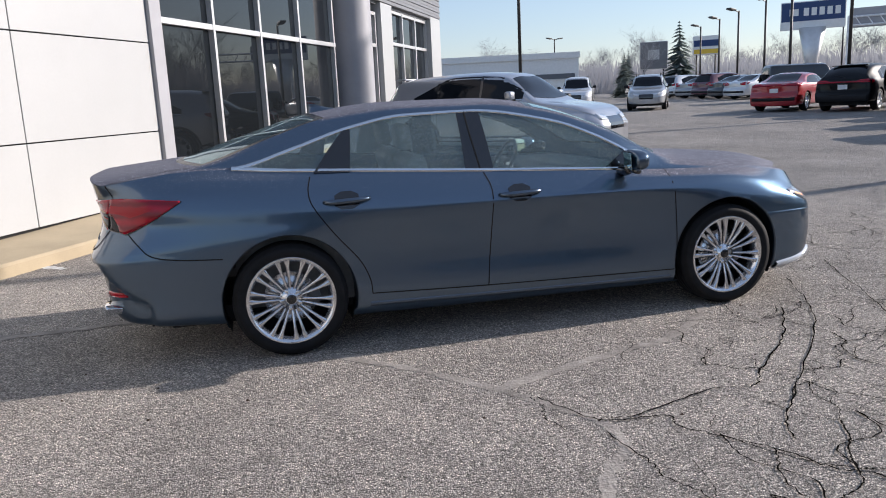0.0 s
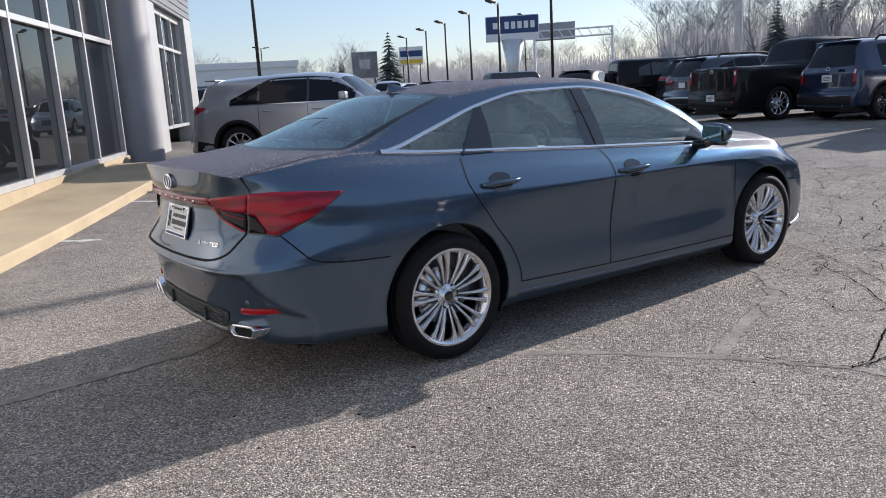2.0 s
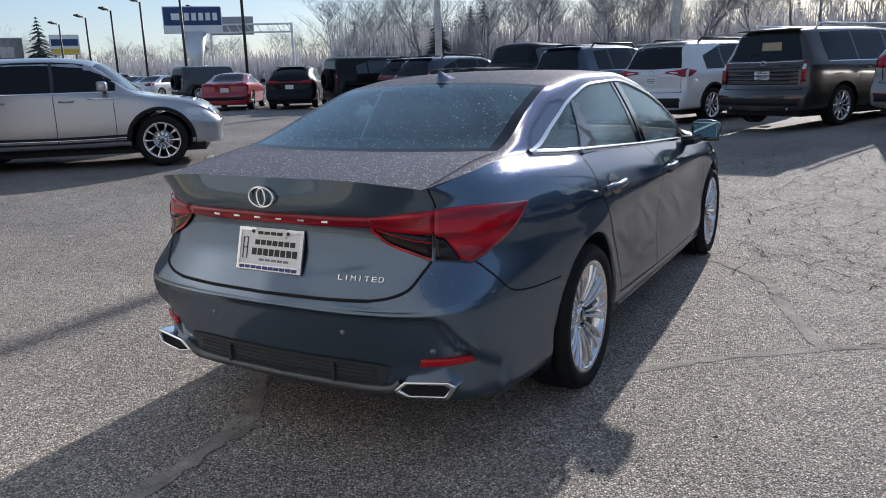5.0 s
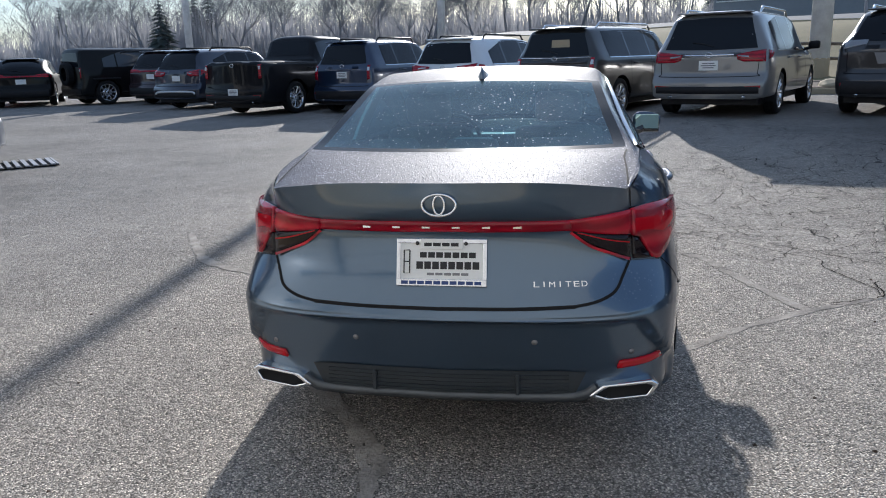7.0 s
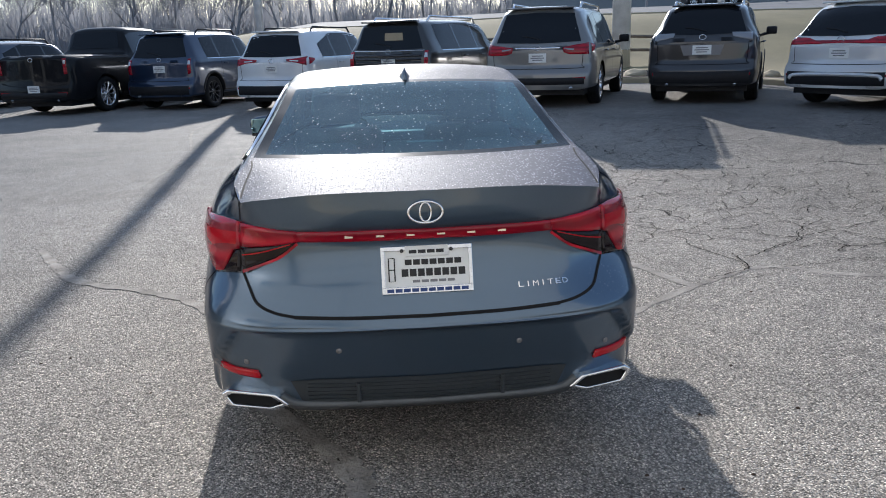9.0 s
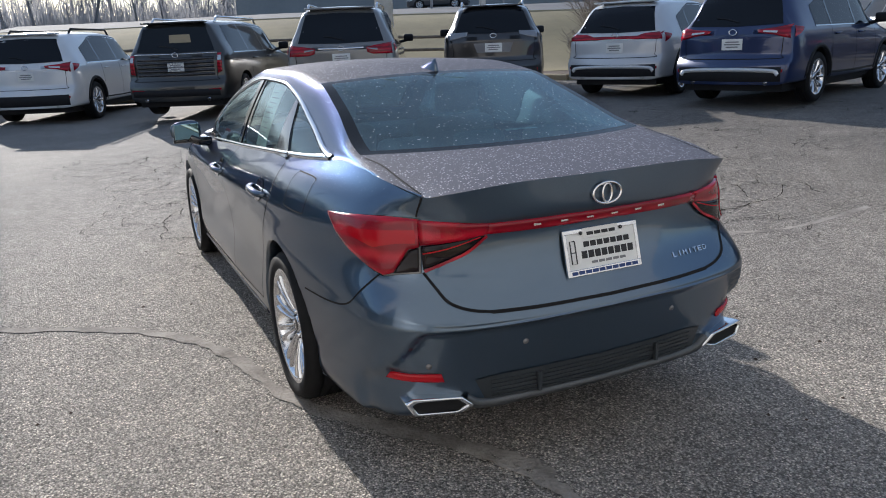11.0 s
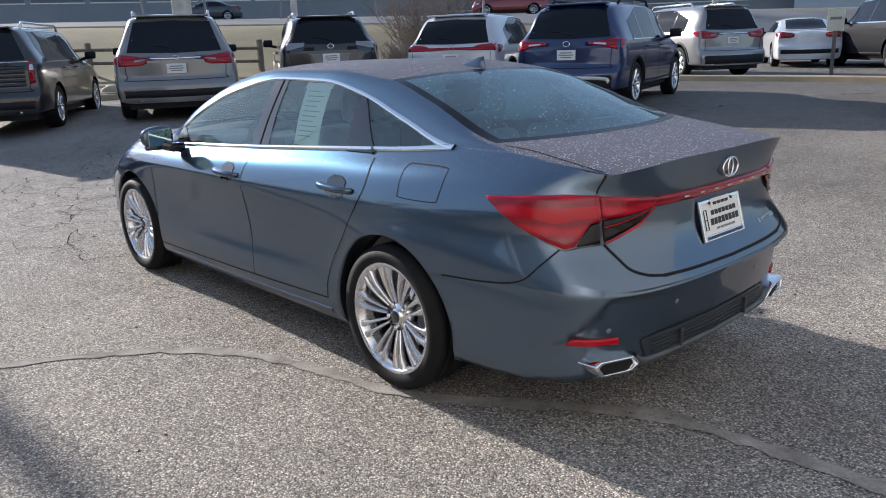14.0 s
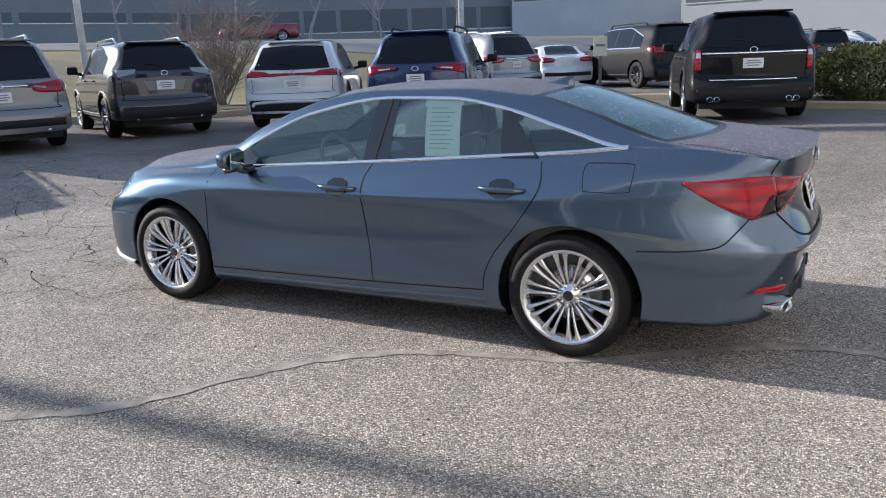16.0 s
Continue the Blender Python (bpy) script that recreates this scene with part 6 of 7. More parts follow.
    if kind == "pickup":
        part("rear_window", patch(R0, [(-hw * 0.66, bz + 0.22), (hw * 0.66, bz + 0.22)], [(-hw * 0.60, H - 0.14), (hw * 0.60, H - 0.14)], 0.006, 8, 5), M["dark_glass"], root, smooth=True)
        part("tailgate_joint", strip(R0, [(-hw * .82, bz + .05), (-hw * .82, .70), (hw * .82, .70), (hw * .82, bz + .05)], 0.010, 0.003, 6), M["gap"], root)
    elif kind == "sedan":
        T = lambda u, v, lift: sk.top(u, v, lift)
        part("rear_window", patch(T, [(0.80, -hw * .62), (0.74, 0), (0.80, hw * .62)], [(1.5, -hw * .55), (1.48, 0), (1.5, hw * .55)], 0.005, 10, 6), M["dark_glass"], root, smooth=True)
    else:
        part("rear_window", patch(R0, [(-hw * 0.75, bz + 0.065), (0, bz + 0.045), (hw * 0.75, bz + 0.065)], [(-hw * 0.60, H - 0.16), (0, H - 0.135), (hw * 0.60, H - 0.16)], 0.006, 10, 7), M["dark_glass"], root, "dark rear window", smooth=True)
        if rear_paper:
            part("window_paper", patch(R0, [(-.30, bz + 0.22), (.10, bz + 0.22)], [(-.28, bz + 0.36), (.10, bz + 0.36)], 0.009, 4, 3), M["concrete"], root, "paper in the rear window")
        part("lid_joint", strip(R0, [(-hw * .80, bz - .08), (-hw * .78, .72), (-hw * .70, .66), (hw * .70, .66), (hw * .78, .72), (hw * .80, bz - .08)], 0.010, 0.003, 6), M["gap"], root)
        if kind == "suv":
            bm = boxed(0.0, -hw * 0.60, 0, 0.22, hw * 0.60, 0.03, bevel=0.012)
            bmesh.ops.translate(bm, verts=bm.verts, vec=(0.02 + R * 0.78, 0, H - 0.075))
            part("spoiler", bm, body_m, root, smooth=True)
            part("wiper", strip(R0, [(-0.05, bz + 0.10), (0.14, bz + 0.15), (0.30, bz + 0.17)], 0.02, 0, 3, thick=0.02), M["black"], root)
    Tw = lambda u, v, lift: sk.top(u, v, lift)
    wa, wb_ = {"pickup": (L * .655, L * .765), "jeep": (L * .628, L * .69), "sedan": (L * .58, L * .70)}.get(kind, (wt + 0.12, wbm - 0.08))
    part("windscreen", patch(Tw, [(wb_ - 0.06, -hw * .74), (wb_, 0), (wb_ - 0.06, hw * .74)], [(wa - 0.03, -hw * .62), (wa, 0), (wa - 0.03, hw * .62)], 0.005, 10, 6), M["dark_glass"], root, "dark windscreen", smooth=True)
    part("grille", patch(lambda u, v, lift: sk.rear(u, v, lift, -1), [(-hw * .34, hood - .50), (hw * .34, hood - .50)], [(-hw * .36, hood - .28), (hw * .36, hood - .28)], 0.006, 6, 4), M["gloss_black"], root)
    pz = {"sedan": bz - 0.22, "pickup": 0.58}.get(kind, bz - 0.20)
    if plate:
        p, nn = sk.rear(0, pz, 0.006)
        o = part("number_plate", boxed(-.008, -.155, -.078, 0.0, .155, .078, bevel=0.002), M["white"], root, "white dealer plate")
        o.matrix_local = Matrix.Translation(p)
        if detail > 1:
            for dz, w2 in ((0.035, .10), (0.0, .12), (-0.035, .09)):
                b = part("plate_bar", boxed(-.012, -w2, dz - .008, -.008, w2, dz + .008), M["grey_dark"], root)
                b.matrix_local = Matrix.Translation(p)
    part("rear_valance", strip(R0, [(-hw * .84, .45), (0, .44), (hw * .84, .45)], 0.20 if clad else 0.12, 0, 6, thick=0.014), M["black"], root, smooth=True)
    if skid:
        part("skid_trim", strip(R0, [(-hw * .80, .44), (-hw * .62, .50), (hw * .62, .50), (hw * .80, .44)], 0.06, 0, 5, thick=0.028), skid, root, "silver bumper trim", smooth=True)
    if (lamps == "side" and rails == "bright") or low_chrome:
        part("hatch_trim", strip(R0, [(-hw * (.78 if low_chrome else .40), bz - .035), (0, bz - .04), (hw * (.78 if low_chrome else .40), bz - .035)], 0.03, 0, 4, thick=0.016), M["chrome"], root, smooth=True)
    if ribs:
        part("window_strip", strip(R0, [(-hw * .80, bz + .03), (0, bz + .022), (hw * .80, bz + .03)], 0.018, 0, 5, thick=0.014), M["chrome"], root, "bright strip below the rear window", smooth=True)
        for k in range(ribs):
            z = bz - .06 - .34 * k / ribs
            part("tailgate_rib", strip(R0, [(-hw * .74, z), (0, z - .004), (hw * .74, z)], 0.05, 0, 5, thick=0.014), M["gloss_black"], root, smooth=True)
    if plate_panel:
        part("plate_recess", patch(R0, [(-.30, bz - .29), (.30, bz - .29)], [(-.36, bz - .12), (.36, bz - .12)], 0.004, 6, 3), M["grey_dark"], root, "grey plate recess", smooth=True)
    if low_chrome:
        part("bumper_strip", strip(R0, [(-hw * .66, .665), (0, .66), (hw * .66, .665)], 0.018, 0, 5, thick=0.012), M["chrome"], root, "thin chrome bumper strip", smooth=True)
        for y in (-hw * .60, hw * .60):
            for dy in (-.055, .055):
                part("tailpipe", tube(bmesh.new(), [(-0.03, y + dy, .36), (0.16, y + dy, .36)], 0.046, 14), M["chrome"], root, smooth=True)
                # thin black disc paints the dark of a hollow pipe
                part("pipe_shade", tube(bmesh.new(), [(-0.032, y + dy, .36), (-0.0305, y + dy, .36)], 0.038, 14), M["gap"], root)
    if detail > 1:
        bm = tube(bmesh.new(), [(0.055 * math.cos(q), 0, 0.04 * math.sin(q)) for q in np.linspace(0, 2 * math.pi, 17)], 0.008, 6, cap=False)
        p, nn = sk.rear(0, bz - (0.0 if lamps not in ("side", "wing", "mixed") else 0.04), 0.018)
        bmesh.ops.transform(bm, matrix=Matrix.Translation(p) @ Matrix.Rotation(math.pi / 2, 4, "Z"), verts=bm.verts)
        part("badge", bm, M["chrome"], root, smooth=True)
    if kind == "jeep":
        bm = lathe(tyre_profile(0.38, 0.22, 0.24), 32)
        bmesh.ops.transform(bm, matrix=Matrix.Translation((-0.08, 0, 1.02)) @ Matrix.Rotation(math.pi / 2, 4, "Z"), verts=bm.verts)
        part("spare_wheel", bm, M["rubber"], root, smooth=True)
        for s in (1, -1):
            part("fender", boxed(base + wb - 0.5, s * hw * .82, .80, base + wb + .5, s * hw * 1.04, .86, bevel=.02), M["black"], root)
            part("fender", boxed(base - 0.48, s * hw * .82, .82, base + .48, s * hw * 1.04, .88, bevel=.02), M["black"], root)
    return root


DARK_RIM = worn("dark_alloy", (0.05, 0.05, 0.055), 0.35, 0.8, scale=20, spread=0.2, bump=0.02)
ROW, FAR = "row of parked cars facing the road", "cars parked across the lot"
vehicle("minivan", "silver minivan with red tail lamps and chrome hatch strip", (9.95, -2.65), -24.3, (0.20, 0.195, 0.19), 5.16, 1.99, 1.74, base=1.02, wb=3.0, belt_z=1.04, hood=1.05, rear_rake=0.30, taper=0.8, rails="bright", clad=False, wheel_r=0.355, lamps="side", group=ROW)
vehicle("compact_suv", "dark grey compact SUV with slim pale tail lamps", (9.46, -5.39), -28.3, (0.032, 0.030, 0.031), 4.62, 1.86, 1.70, base=0.92, lamps="clear", belt_z=1.10, rails="bright", rear_rake=0.42, plate_panel=True, group=ROW)
vehicle("crossover", "white crossover with full-width red lamp bar", (7.86, -6.82), -61.9, (0.60, 0.61, 0.62), 4.55, 1.86, 1.64, base=0.92, lamps="bar", belt_z=1.02, rails=False, rear_rake=0.52, skid=M["mullion"], metal=0.1, group=ROW)
vehicle("blue_suv", "deep blue SUV with silver bumper trim", (5.38, -7.0), -71.6, (0.010, 0.026, 0.095), 4.65, 1.84, 1.70, base=0.95, lamps="mixed", belt_z=1.06, rails=True, rear_rake=0.40, skid=M["mullion"], group=ROW)
vehicle("black_suv", "black three-row SUV with red tail lamps and chrome bar", (0.22, -8.87), -74, (0.010, 0.010, 0.012), 5.04, 2.0, 1.78, base=1.02, wb=2.86, lamps="upright", belt_z=1.12, rear_rake=0.38, wheel_r=0.38, rails=False, low_chrome=True, group=ROW)
vehicle("boxy_wagon", "dark grey boxy wagon with paper in the rear window", (11.63, -0.07), -30, (0.030, 0.029, 0.028), 5.13, 1.93, 1.73, base=1.04, wb=2.99, lamps="upright", belt_z=1.10, rear_rake=0.12, taper=0.95, rear_paper=True, ribs=5, rails="bright", clad=False, group=ROW)
vehicle("white_suv", "white three-row SUV with wide red tail lamps", (13.84, 2.44), -23.9, (0.70, 0.71, 0.72), 4.89, 1.93, 1.75, base=1.0, wb=2.79, lamps="wing", belt_z=1.10, rear_rake=0.36, metal=0.1, wheel_r=0.37, group=ROW)
vehicle("rugged_suv", "dark blue boxy compact SUV with black roof rack", (15.16, 5.17), -20.7, (0.018, 0.035, 0.075), 4.39, 1.89, 1.78, base=0.86, wb=2.67, lamps="upright", belt_z=1.13, rear_rake=0.28, taper=0.9, rim=DARK_RIM, wheel_r=0.37, group=ROW)
vehicle("pickup_truck", "black crew-cab pickup with red upright tail lamps", (14.71, 7.79), -18, (0.011, 0.012, 0.016), 5.89, 2.03, 1.96, kind="pickup", category="pickup truck", base=1.25, wb=3.68, lamps="upright", belt_z=1.22, hood=1.20, wheel_r=0.40, clad=False, group=ROW)
vehicle("luxury_suv", "silver-lilac midsize SUV with black lower trim", (3.16, 11.09), -47, (0.40, 0.415, 0.45), 4.72, 1.93, 1.68, base=1.0, wb=2.84, lamps="bar", belt_z=1.12, hood=1.06, rear_rake=0.30, taper=0.22, glass_from=0.86, metal=0.6, rails=False, privacy=False, deep_sill=True, wheel_r=0.385, spokes=10)


# ---------- more vehicles, farther off ----------
LOT = "cars parked farther off"
far = dict(detail=1, group=LOT)
vehicle("dark_suv", "dark plum SUV parked in the row", (20.0, 13.0), -14, (0.030, 0.014, 0.018), 5.0, 1.96, 1.74, belt_z=1.10, lamps="bar", **far)
vehicle("navy_suv", "dark navy SUV with silver bumper trim", (17.5, 10.8), -18, (0.02, 0.028, 0.05), 4.8, 1.92, 1.70, belt_z=1.08, lamps="side", skid=M["mullion"], **far)
vehicle("off_roader", "black boxy off-roader with spare wheel on the tailgate", (20.6, 16.2), -34, (0.012, 0.012, 0.013), 4.6, 1.88, 1.86, kind="jeep", belt_z=1.20, hood=1.15, wheel_r=0.40, lamps="upright", base=0.85, wb=2.95, **far)
vehicle("black_coupe_suv", "black low coupe-like crossover", (19.6, 17.3), 30, (0.011, 0.011, 0.012), 4.7, 1.9, 1.60, belt_z=1.02, lamps="bar", rear_rake=0.8, rails=False, **far)
vehicle("red_sedan", "bright red sedan parked across the lot", (18.8, 19.8), 33, (0.36, 0.008, 0.016), 4.7, 1.86, 1.42, kind="sedan", belt_z=0.98, hood=0.98, wheel_r=0.34, lamps="bar", clad=False, metal=0.2, **far)
vehicle("off_roader", "dark boxy off-roader beyond the red car", (26.7, 31.0), -20, (0.02, 0.021, 0.023), 4.6, 1.88, 1.86, kind="jeep", belt_z=1.20, hood=1.15, wheel_r=0.40, lamps="upright", base=0.85, wb=2.95, **far)
vehicle("silver_suv", "silver SUV facing the building", (20.4, 31.6), 238, (0.42, 0.43, 0.44), 4.55, 1.84, 1.67, belt_z=1.02, **far)
vehicle("white_off_roader", "white SUV facing the building", (20.6, 41.0), 243, (0.68, 0.69, 0.70), 4.8, 1.9, 1.8, belt_z=1.08, metal=0.1, **far)
vehicle("black_sedan", "black car beside the silver SUV", (4.55, 13.59), -47, (0.012, 0.012, 0.014), 4.55, 1.86, 1.50, kind="sedan", belt_z=1.0, hood=1.0, wheel_r=0.34, clad=False, **far)
vehicle("black_crossover", "black crossover parked facing the building far back", (9.9, 28.8), -115, (0.013, 0.013, 0.015), 4.7, 1.9, 1.72, belt_z=1.08, **far)
vehicle("large_suv", "grey-silver three-row SUV behind the kerb", (7.0, -15.6), -26, (0.27, 0.27, 0.275), 5.05, 1.98, 1.78, belt_z=1.10, wb=2.9, rails="bright", wheel_r=0.38, lamps="side", group=LOT)
vehicle("white_sedan", "white sedan behind the kerb", (7.3, -20.6), -58, (0.72, 0.73, 0.74), 4.7, 1.85, 1.44, kind="sedan", belt_z=0.98, hood=0.95, wheel_r=0.34, clad=False, metal=0.1, **far)
vehicle("black_full_suv", "black full-size SUV with bright window frame", (3.4, -19.6), -44, (0.013, 0.014, 0.017), 5.3, 2.03, 1.92, belt_z=1.18, hood=1.18, wb=3.07, wheel_r=0.40, rim=DARK_RIM, bright_frame=True, **far)
vehicle("dark_hatch", "dark crossover with red lamps far back", (-0.2, -32.5), -70, (0.02, 0.018, 0.02), 4.6, 1.85, 1.66, **far)
vehicle("white_coupe", "white crossover far back", (-1.8, -35.5), -20, (0.70, 0.71, 0.72), 4.7, 1.9, 1.60, rear_rake=0.8, metal=0.1, **far)
for k, (c, knd) in enumerate(((((0.60, 0.61, 0.62)), "sedan"), ((0.05, 0.055, 0.065), "sedan"), ((0.10, 0.03, 0.05), "suv"), ((0.30, 0.31, 0.33), "sedan"), ((0.62, 0.63, 0.65), "suv"), ((0.04, 0.045, 0.06), "sedan"), ((0.25, 0.26, 0.27), "suv"))):
    a = radians(50.5 + 1.35 * k)
    d = 49 + 2.6 * k
    sedan = knd == "sedan"
    vehicle("distant_car", "small car in the far row across the lot", (-3 + d * math.cos(a), -2 + d * math.sin(a)), 12, c, 4.6, 1.83, 1.45 if sedan else 1.66, kind=knd, belt_z=0.98 if sedan else 1.04, hood=0.96 if sedan else 1.05, wheel_r=0.34, rails=False, clad=False, plate=False, **far)
vehicle("road_sedan", "dark sedan on the road beyond the verge", (51.5, -26.5), 57, (0.03, 0.035, 0.045), 4.7, 1.85, 1.45, kind="sedan", belt_z=0.98, hood=0.96, wheel_r=0.34, clad=False, plate=False, **far)
vehicle("red_pickup", "dark red pickup on the road beyond the verge", (35.5, -42.5), 48, (0.20, 0.015, 0.02), 5.6, 1.98, 1.85, kind="pickup", category="pickup truck", base=1.2, wb=3.4, belt_z=1.12, hood=1.10, wheel_r=0.38, clad=False, plate=False, **far)


# ---------- verge, road, kerbs ----------
def sheet(name, outline, lift, material, label, cat, step=2.0, kind="structure"):
    """A thin sheet that follows the ground inside an outline."""
    bm = bmesh.new()
    f = bm.faces.new([bm.verts.new((x, y, 0)) for x, y in outline])
    for axis in (0, 1):
        lo, hi = min(p[axis] for p in outline), max(p[axis] for p in outline)
        q = math.floor(lo) + step
        while q < hi:
            no = Vector((1, 0, 0)) if axis == 0 else Vector((0, 1, 0))
            bmesh.ops.bisect_plane(bm, geom=bm.verts[:] + bm.edges[:] + bm.faces[:], plane_co=no * q, plane_no=no)
            q += step
    bmesh.ops.triangulate(bm, faces=bm.faces)
    for v in bm.verts:
        v.co.z = ground_z(v.co.x, v.co.y) + lift
    ob = link(name, bm, material, smooth=True)
    if ob.data.polygons[0].normal.z < 0:
        ob.data.flip_normals()
    return tagged(ob, label, cat, kind=kind)


sheet("verge", [(21, 9), (19.6, 2.5), (17.6, -3.6), (15.4, -8.4), (13.6, -12.5), (13.8, -17), (15, -29), (20.3, -24), (25.3, -15), (30.3, -4), (37.3, 10), (38, 12)], 0.10, M["grass"], "dry winter grass bank beyond the parked cars", "grass", 1.5)
sheet("road", [(15, -29), (20.3, -24), (25.3, -15), (30.3, -4), (37.3, 10), (88, 62), (110, 40), (68.5, -0.8), (61.5, -14.8), (56.5, -25.8), (51.5, -34.8), (42, -48), (10, -48)], 0.10, M["road"], "grey through road beyond the verge", "road", 2.5)
sheet("far_verge", [(10, -48), (42, -48), (51.5, -34.8), (56.5, -25.8), (61.5, -14.8), (68.5, -0.8), (110, 40), (160, 40), (90, -60), (30, -90)], 0.10, M["grass"], "dry grass beyond the road", "grass", 5.0)
sheet("planting_bed", [(20.5, 9), (19.1, 2.5), (17.1, -3.6), (15.3, -7.6), (17.2, -8.4), (19.3, -4.4), (21.3, 2), (22.6, 9)], 0.15, M["mulch"], "dark mulch strip behind the kerb", "planting bed", 1.0)
sheet("planting_bed", [(15.2, -8.2), (12.6, -9.2), (11.9, -11.4), (13.4, -13), (17, -12), (17.3, -8.6)], 0.09, M["mulch"], "brown mulch planting bed", "planting bed", 1.0)
sheet("planting_bed", [(0.6, -12.2), (-4.5, -10.8), (-6, -13.6), (-3, -16.5), (0.8, -14.6)], 0.08, M["mulch"], "brown mulch bed under the round shrub", "planting bed", 1.0)


def kerb(points, label="worn concrete kerb"):
    bm = bmesh.new()
    line = spline(np.array(points), 8)
    rows = []
    for i, p in enumerate(line):
        d = line[min(i + 1, len(line) - 1)] - line[max(i - 1, 0)]
        n = np.array((-d[1], d[0])) / np.linalg.norm(d)
        z = ground_z(*p)
        row = []
        for q, h in ((-.09, -.05), (-.09, .11), (-.07, .135), (.07, .135), (.09, .11), (.09, -.05)):
            row.append(bm.verts.new((*(p + n * q), z + h)))
        rows.append(row)
    grid_faces(bm, rows)
    bm.faces.new(rows[0])
    bm.faces.new(rows[-1][::-1])
    bmesh.ops.recalc_face_normals(bm, faces=bm.faces)
    tagged(link("kerb", bm, M["concrete"]), label, "kerb", kind="structure")


kerb([(20.4, 9), (19.0, 2.5), (17.0, -3.6), (14.9, -8.0), (12.4, -9.0)])
kerb([(12.4, -9.0), (11.7, -11.4), (13.2, -13.2), (13.6, -17)])
kerb([(15, -29), (20.3, -24), (25.3, -15), (30.3, -4), (37.3, 10)], "pale concrete kerb along the through road")
kerb([(9.2, -14.1), (7.2, -14.4), (5, -14.7), (2.2, -14.7)], "yellowed kerb of a parking island")
kerb([(0.7, -12.1), (-1.8, -11.3), (-4.6, -10.7)])


def rail_fence(points, label="low weathered split-rail timber fence on the verge"):
    """Posts every 2.4 m with two rails."""
    root = empty("rail_fence")
    tagged(root, label, "fence")
    rng = random.Random(21)
    line = spline(np.array(points, float), 6)
    run = np.concatenate([[0], np.cumsum(np.linalg.norm(np.diff(line, axis=0), axis=1))])
    spots = [np.array((np.interp(d, run, line[:, 0]), np.interp(d, run, line[:, 1]))) for d in np.arange(0, run[-1], 2.4)]
    for p in spots:
        z = ground_z(*p)
        part("post", boxed(p[0] - .07, p[1] - .07, z - .1, p[0] + .07, p[1] + .07, z + 1.0 + rng.uniform(-.05, .05), bevel=.012), M["bark"], root)
    for a, b in zip(spots, spots[1:]):
        for h in (.42, .80):
            part("rail", tube(bmesh.new(), [(*a, ground_z(*a) + h + rng.uniform(-.03, .03)), (*((a + b) / 2), ground_z(*((a + b) / 2)) + h - .02), (*b, ground_z(*b) + h + rng.uniform(-.03, .03))], .045, 6), M["bark"], root)


rail_fence([(24.4, 4.0), (23.0, 0.0), (21.4, -4.2), (19.7, -7.6), (18.4, -10.6)])


# ---------- cracks, seams and marks on the ground ----------
def ribbon(bm, pts, width, lift=0.004, jitter=0.0, rng=None, taper=True):
    line = spline(np.array(pts, float), 10)
    rows = []
    n = len(line)
    for i, p in enumerate(line):
        d = line[min(i + 1, n - 1)] - line[max(i - 1, 0)]
        nn = np.array((-d[1], d[0])) / (np.linalg.norm(d) + 1e-9)
        w = width * (0.45 + 0.55 * math.sin(math.pi * i / (n - 1)) if taper else 1.0)
        if rng:
            p = p + nn * rng.uniform(-jitter, jitter)
            w *= rng.uniform(0.5, 1.35)
        z = ground_z(*p) + lift
        rows.append([bm.verts.new((*(p + nn * w / 2), z)), bm.verts.new((*(p - nn * w / 2), z))])
    grid_faces(bm, rows)


CRACKS = (
    ("tar", 0.058, [(0.2, -0.98), (0.62, -1.40), (0.93, -1.82), (1.15, -2.17), (1.25, -2.34), (1.24, -2.6), (1.05, -2.83), (0.9, -3.3), (0.95, -4.2)]),
    ("tar", 0.070, [(0.94, -1.82), (1.36, -1.66), (1.8, -1.51), (2.11, -1.42), (2.57, -1.05), (2.75, -0.7)]),
    ("tar", 0.080, [(2.75, 2.95), (2.21, 2.62), (1.78, 2.3), (1.35, 1.6), (0.96, 1.23), (0.5, 1.04), (0.06, 0.95), (-0.36, 0.75), (-0.95, 0.31), (-1.3, 0.26), (-2.0, 0.2)]),
    ("tar", 0.05, [(-0.2, 0.9), (-0.48, 0.63), (-0.82, 0.44), (-1.25, 0.27), (-1.9, 0.26)]),
    ("tar", 0.10, [(8.4, 15.2), (10.4, 15.3), (14.2, 15.4), (22.5, 18.3)]),
    ("tar", 0.05, [(5.4, 2.9), (6.6, 2.84), (7.7, 2.85), (10.5, 3.4), (13, 3.2)]),
    ("crack", 0.012, [(1.08, -1.99), (1.25, -2.33), (1.54, -2.40), (1.55, -2.52), (1.78, -2.83), (1.87, -3.05), (2.0, -3.2), (2.2, -3.9)]),
    ("crack", 0.010, [(1.22, -2.45), (1.26, -2.77), (1.25, -2.91), (1.32, -3.12), (1.2, -3.6)]),
    ("crack", 0.012, [(3.12, -1.14), (2.71, -1.67), (2.32, -2.02), (2.11, -2.23), (1.91, -2.19), (1.44, -2.34), (1.25, -2.33)]),
    ("crack", 0.008, [(1.05, -1.98), (1.07, -2.1), (1.03, -2.22), (1.07, -2.4)]),
    ("crack", 0.009, [(1.78, -2.83), (1.65, -3.06), (1.62, -3.3)]),
    ("crack", 0.011, [(1.91, -2.79), (2.02, -2.59), (2.33, -2.27), (3.17, -1.37), (3.65, -0.5)]),
    ("crack", 0.012, [(4.3, -0.1), (4.11, -0.47), (3.82, -1.08), (3.63, -1.45), (3.4, -2.1)]),
)


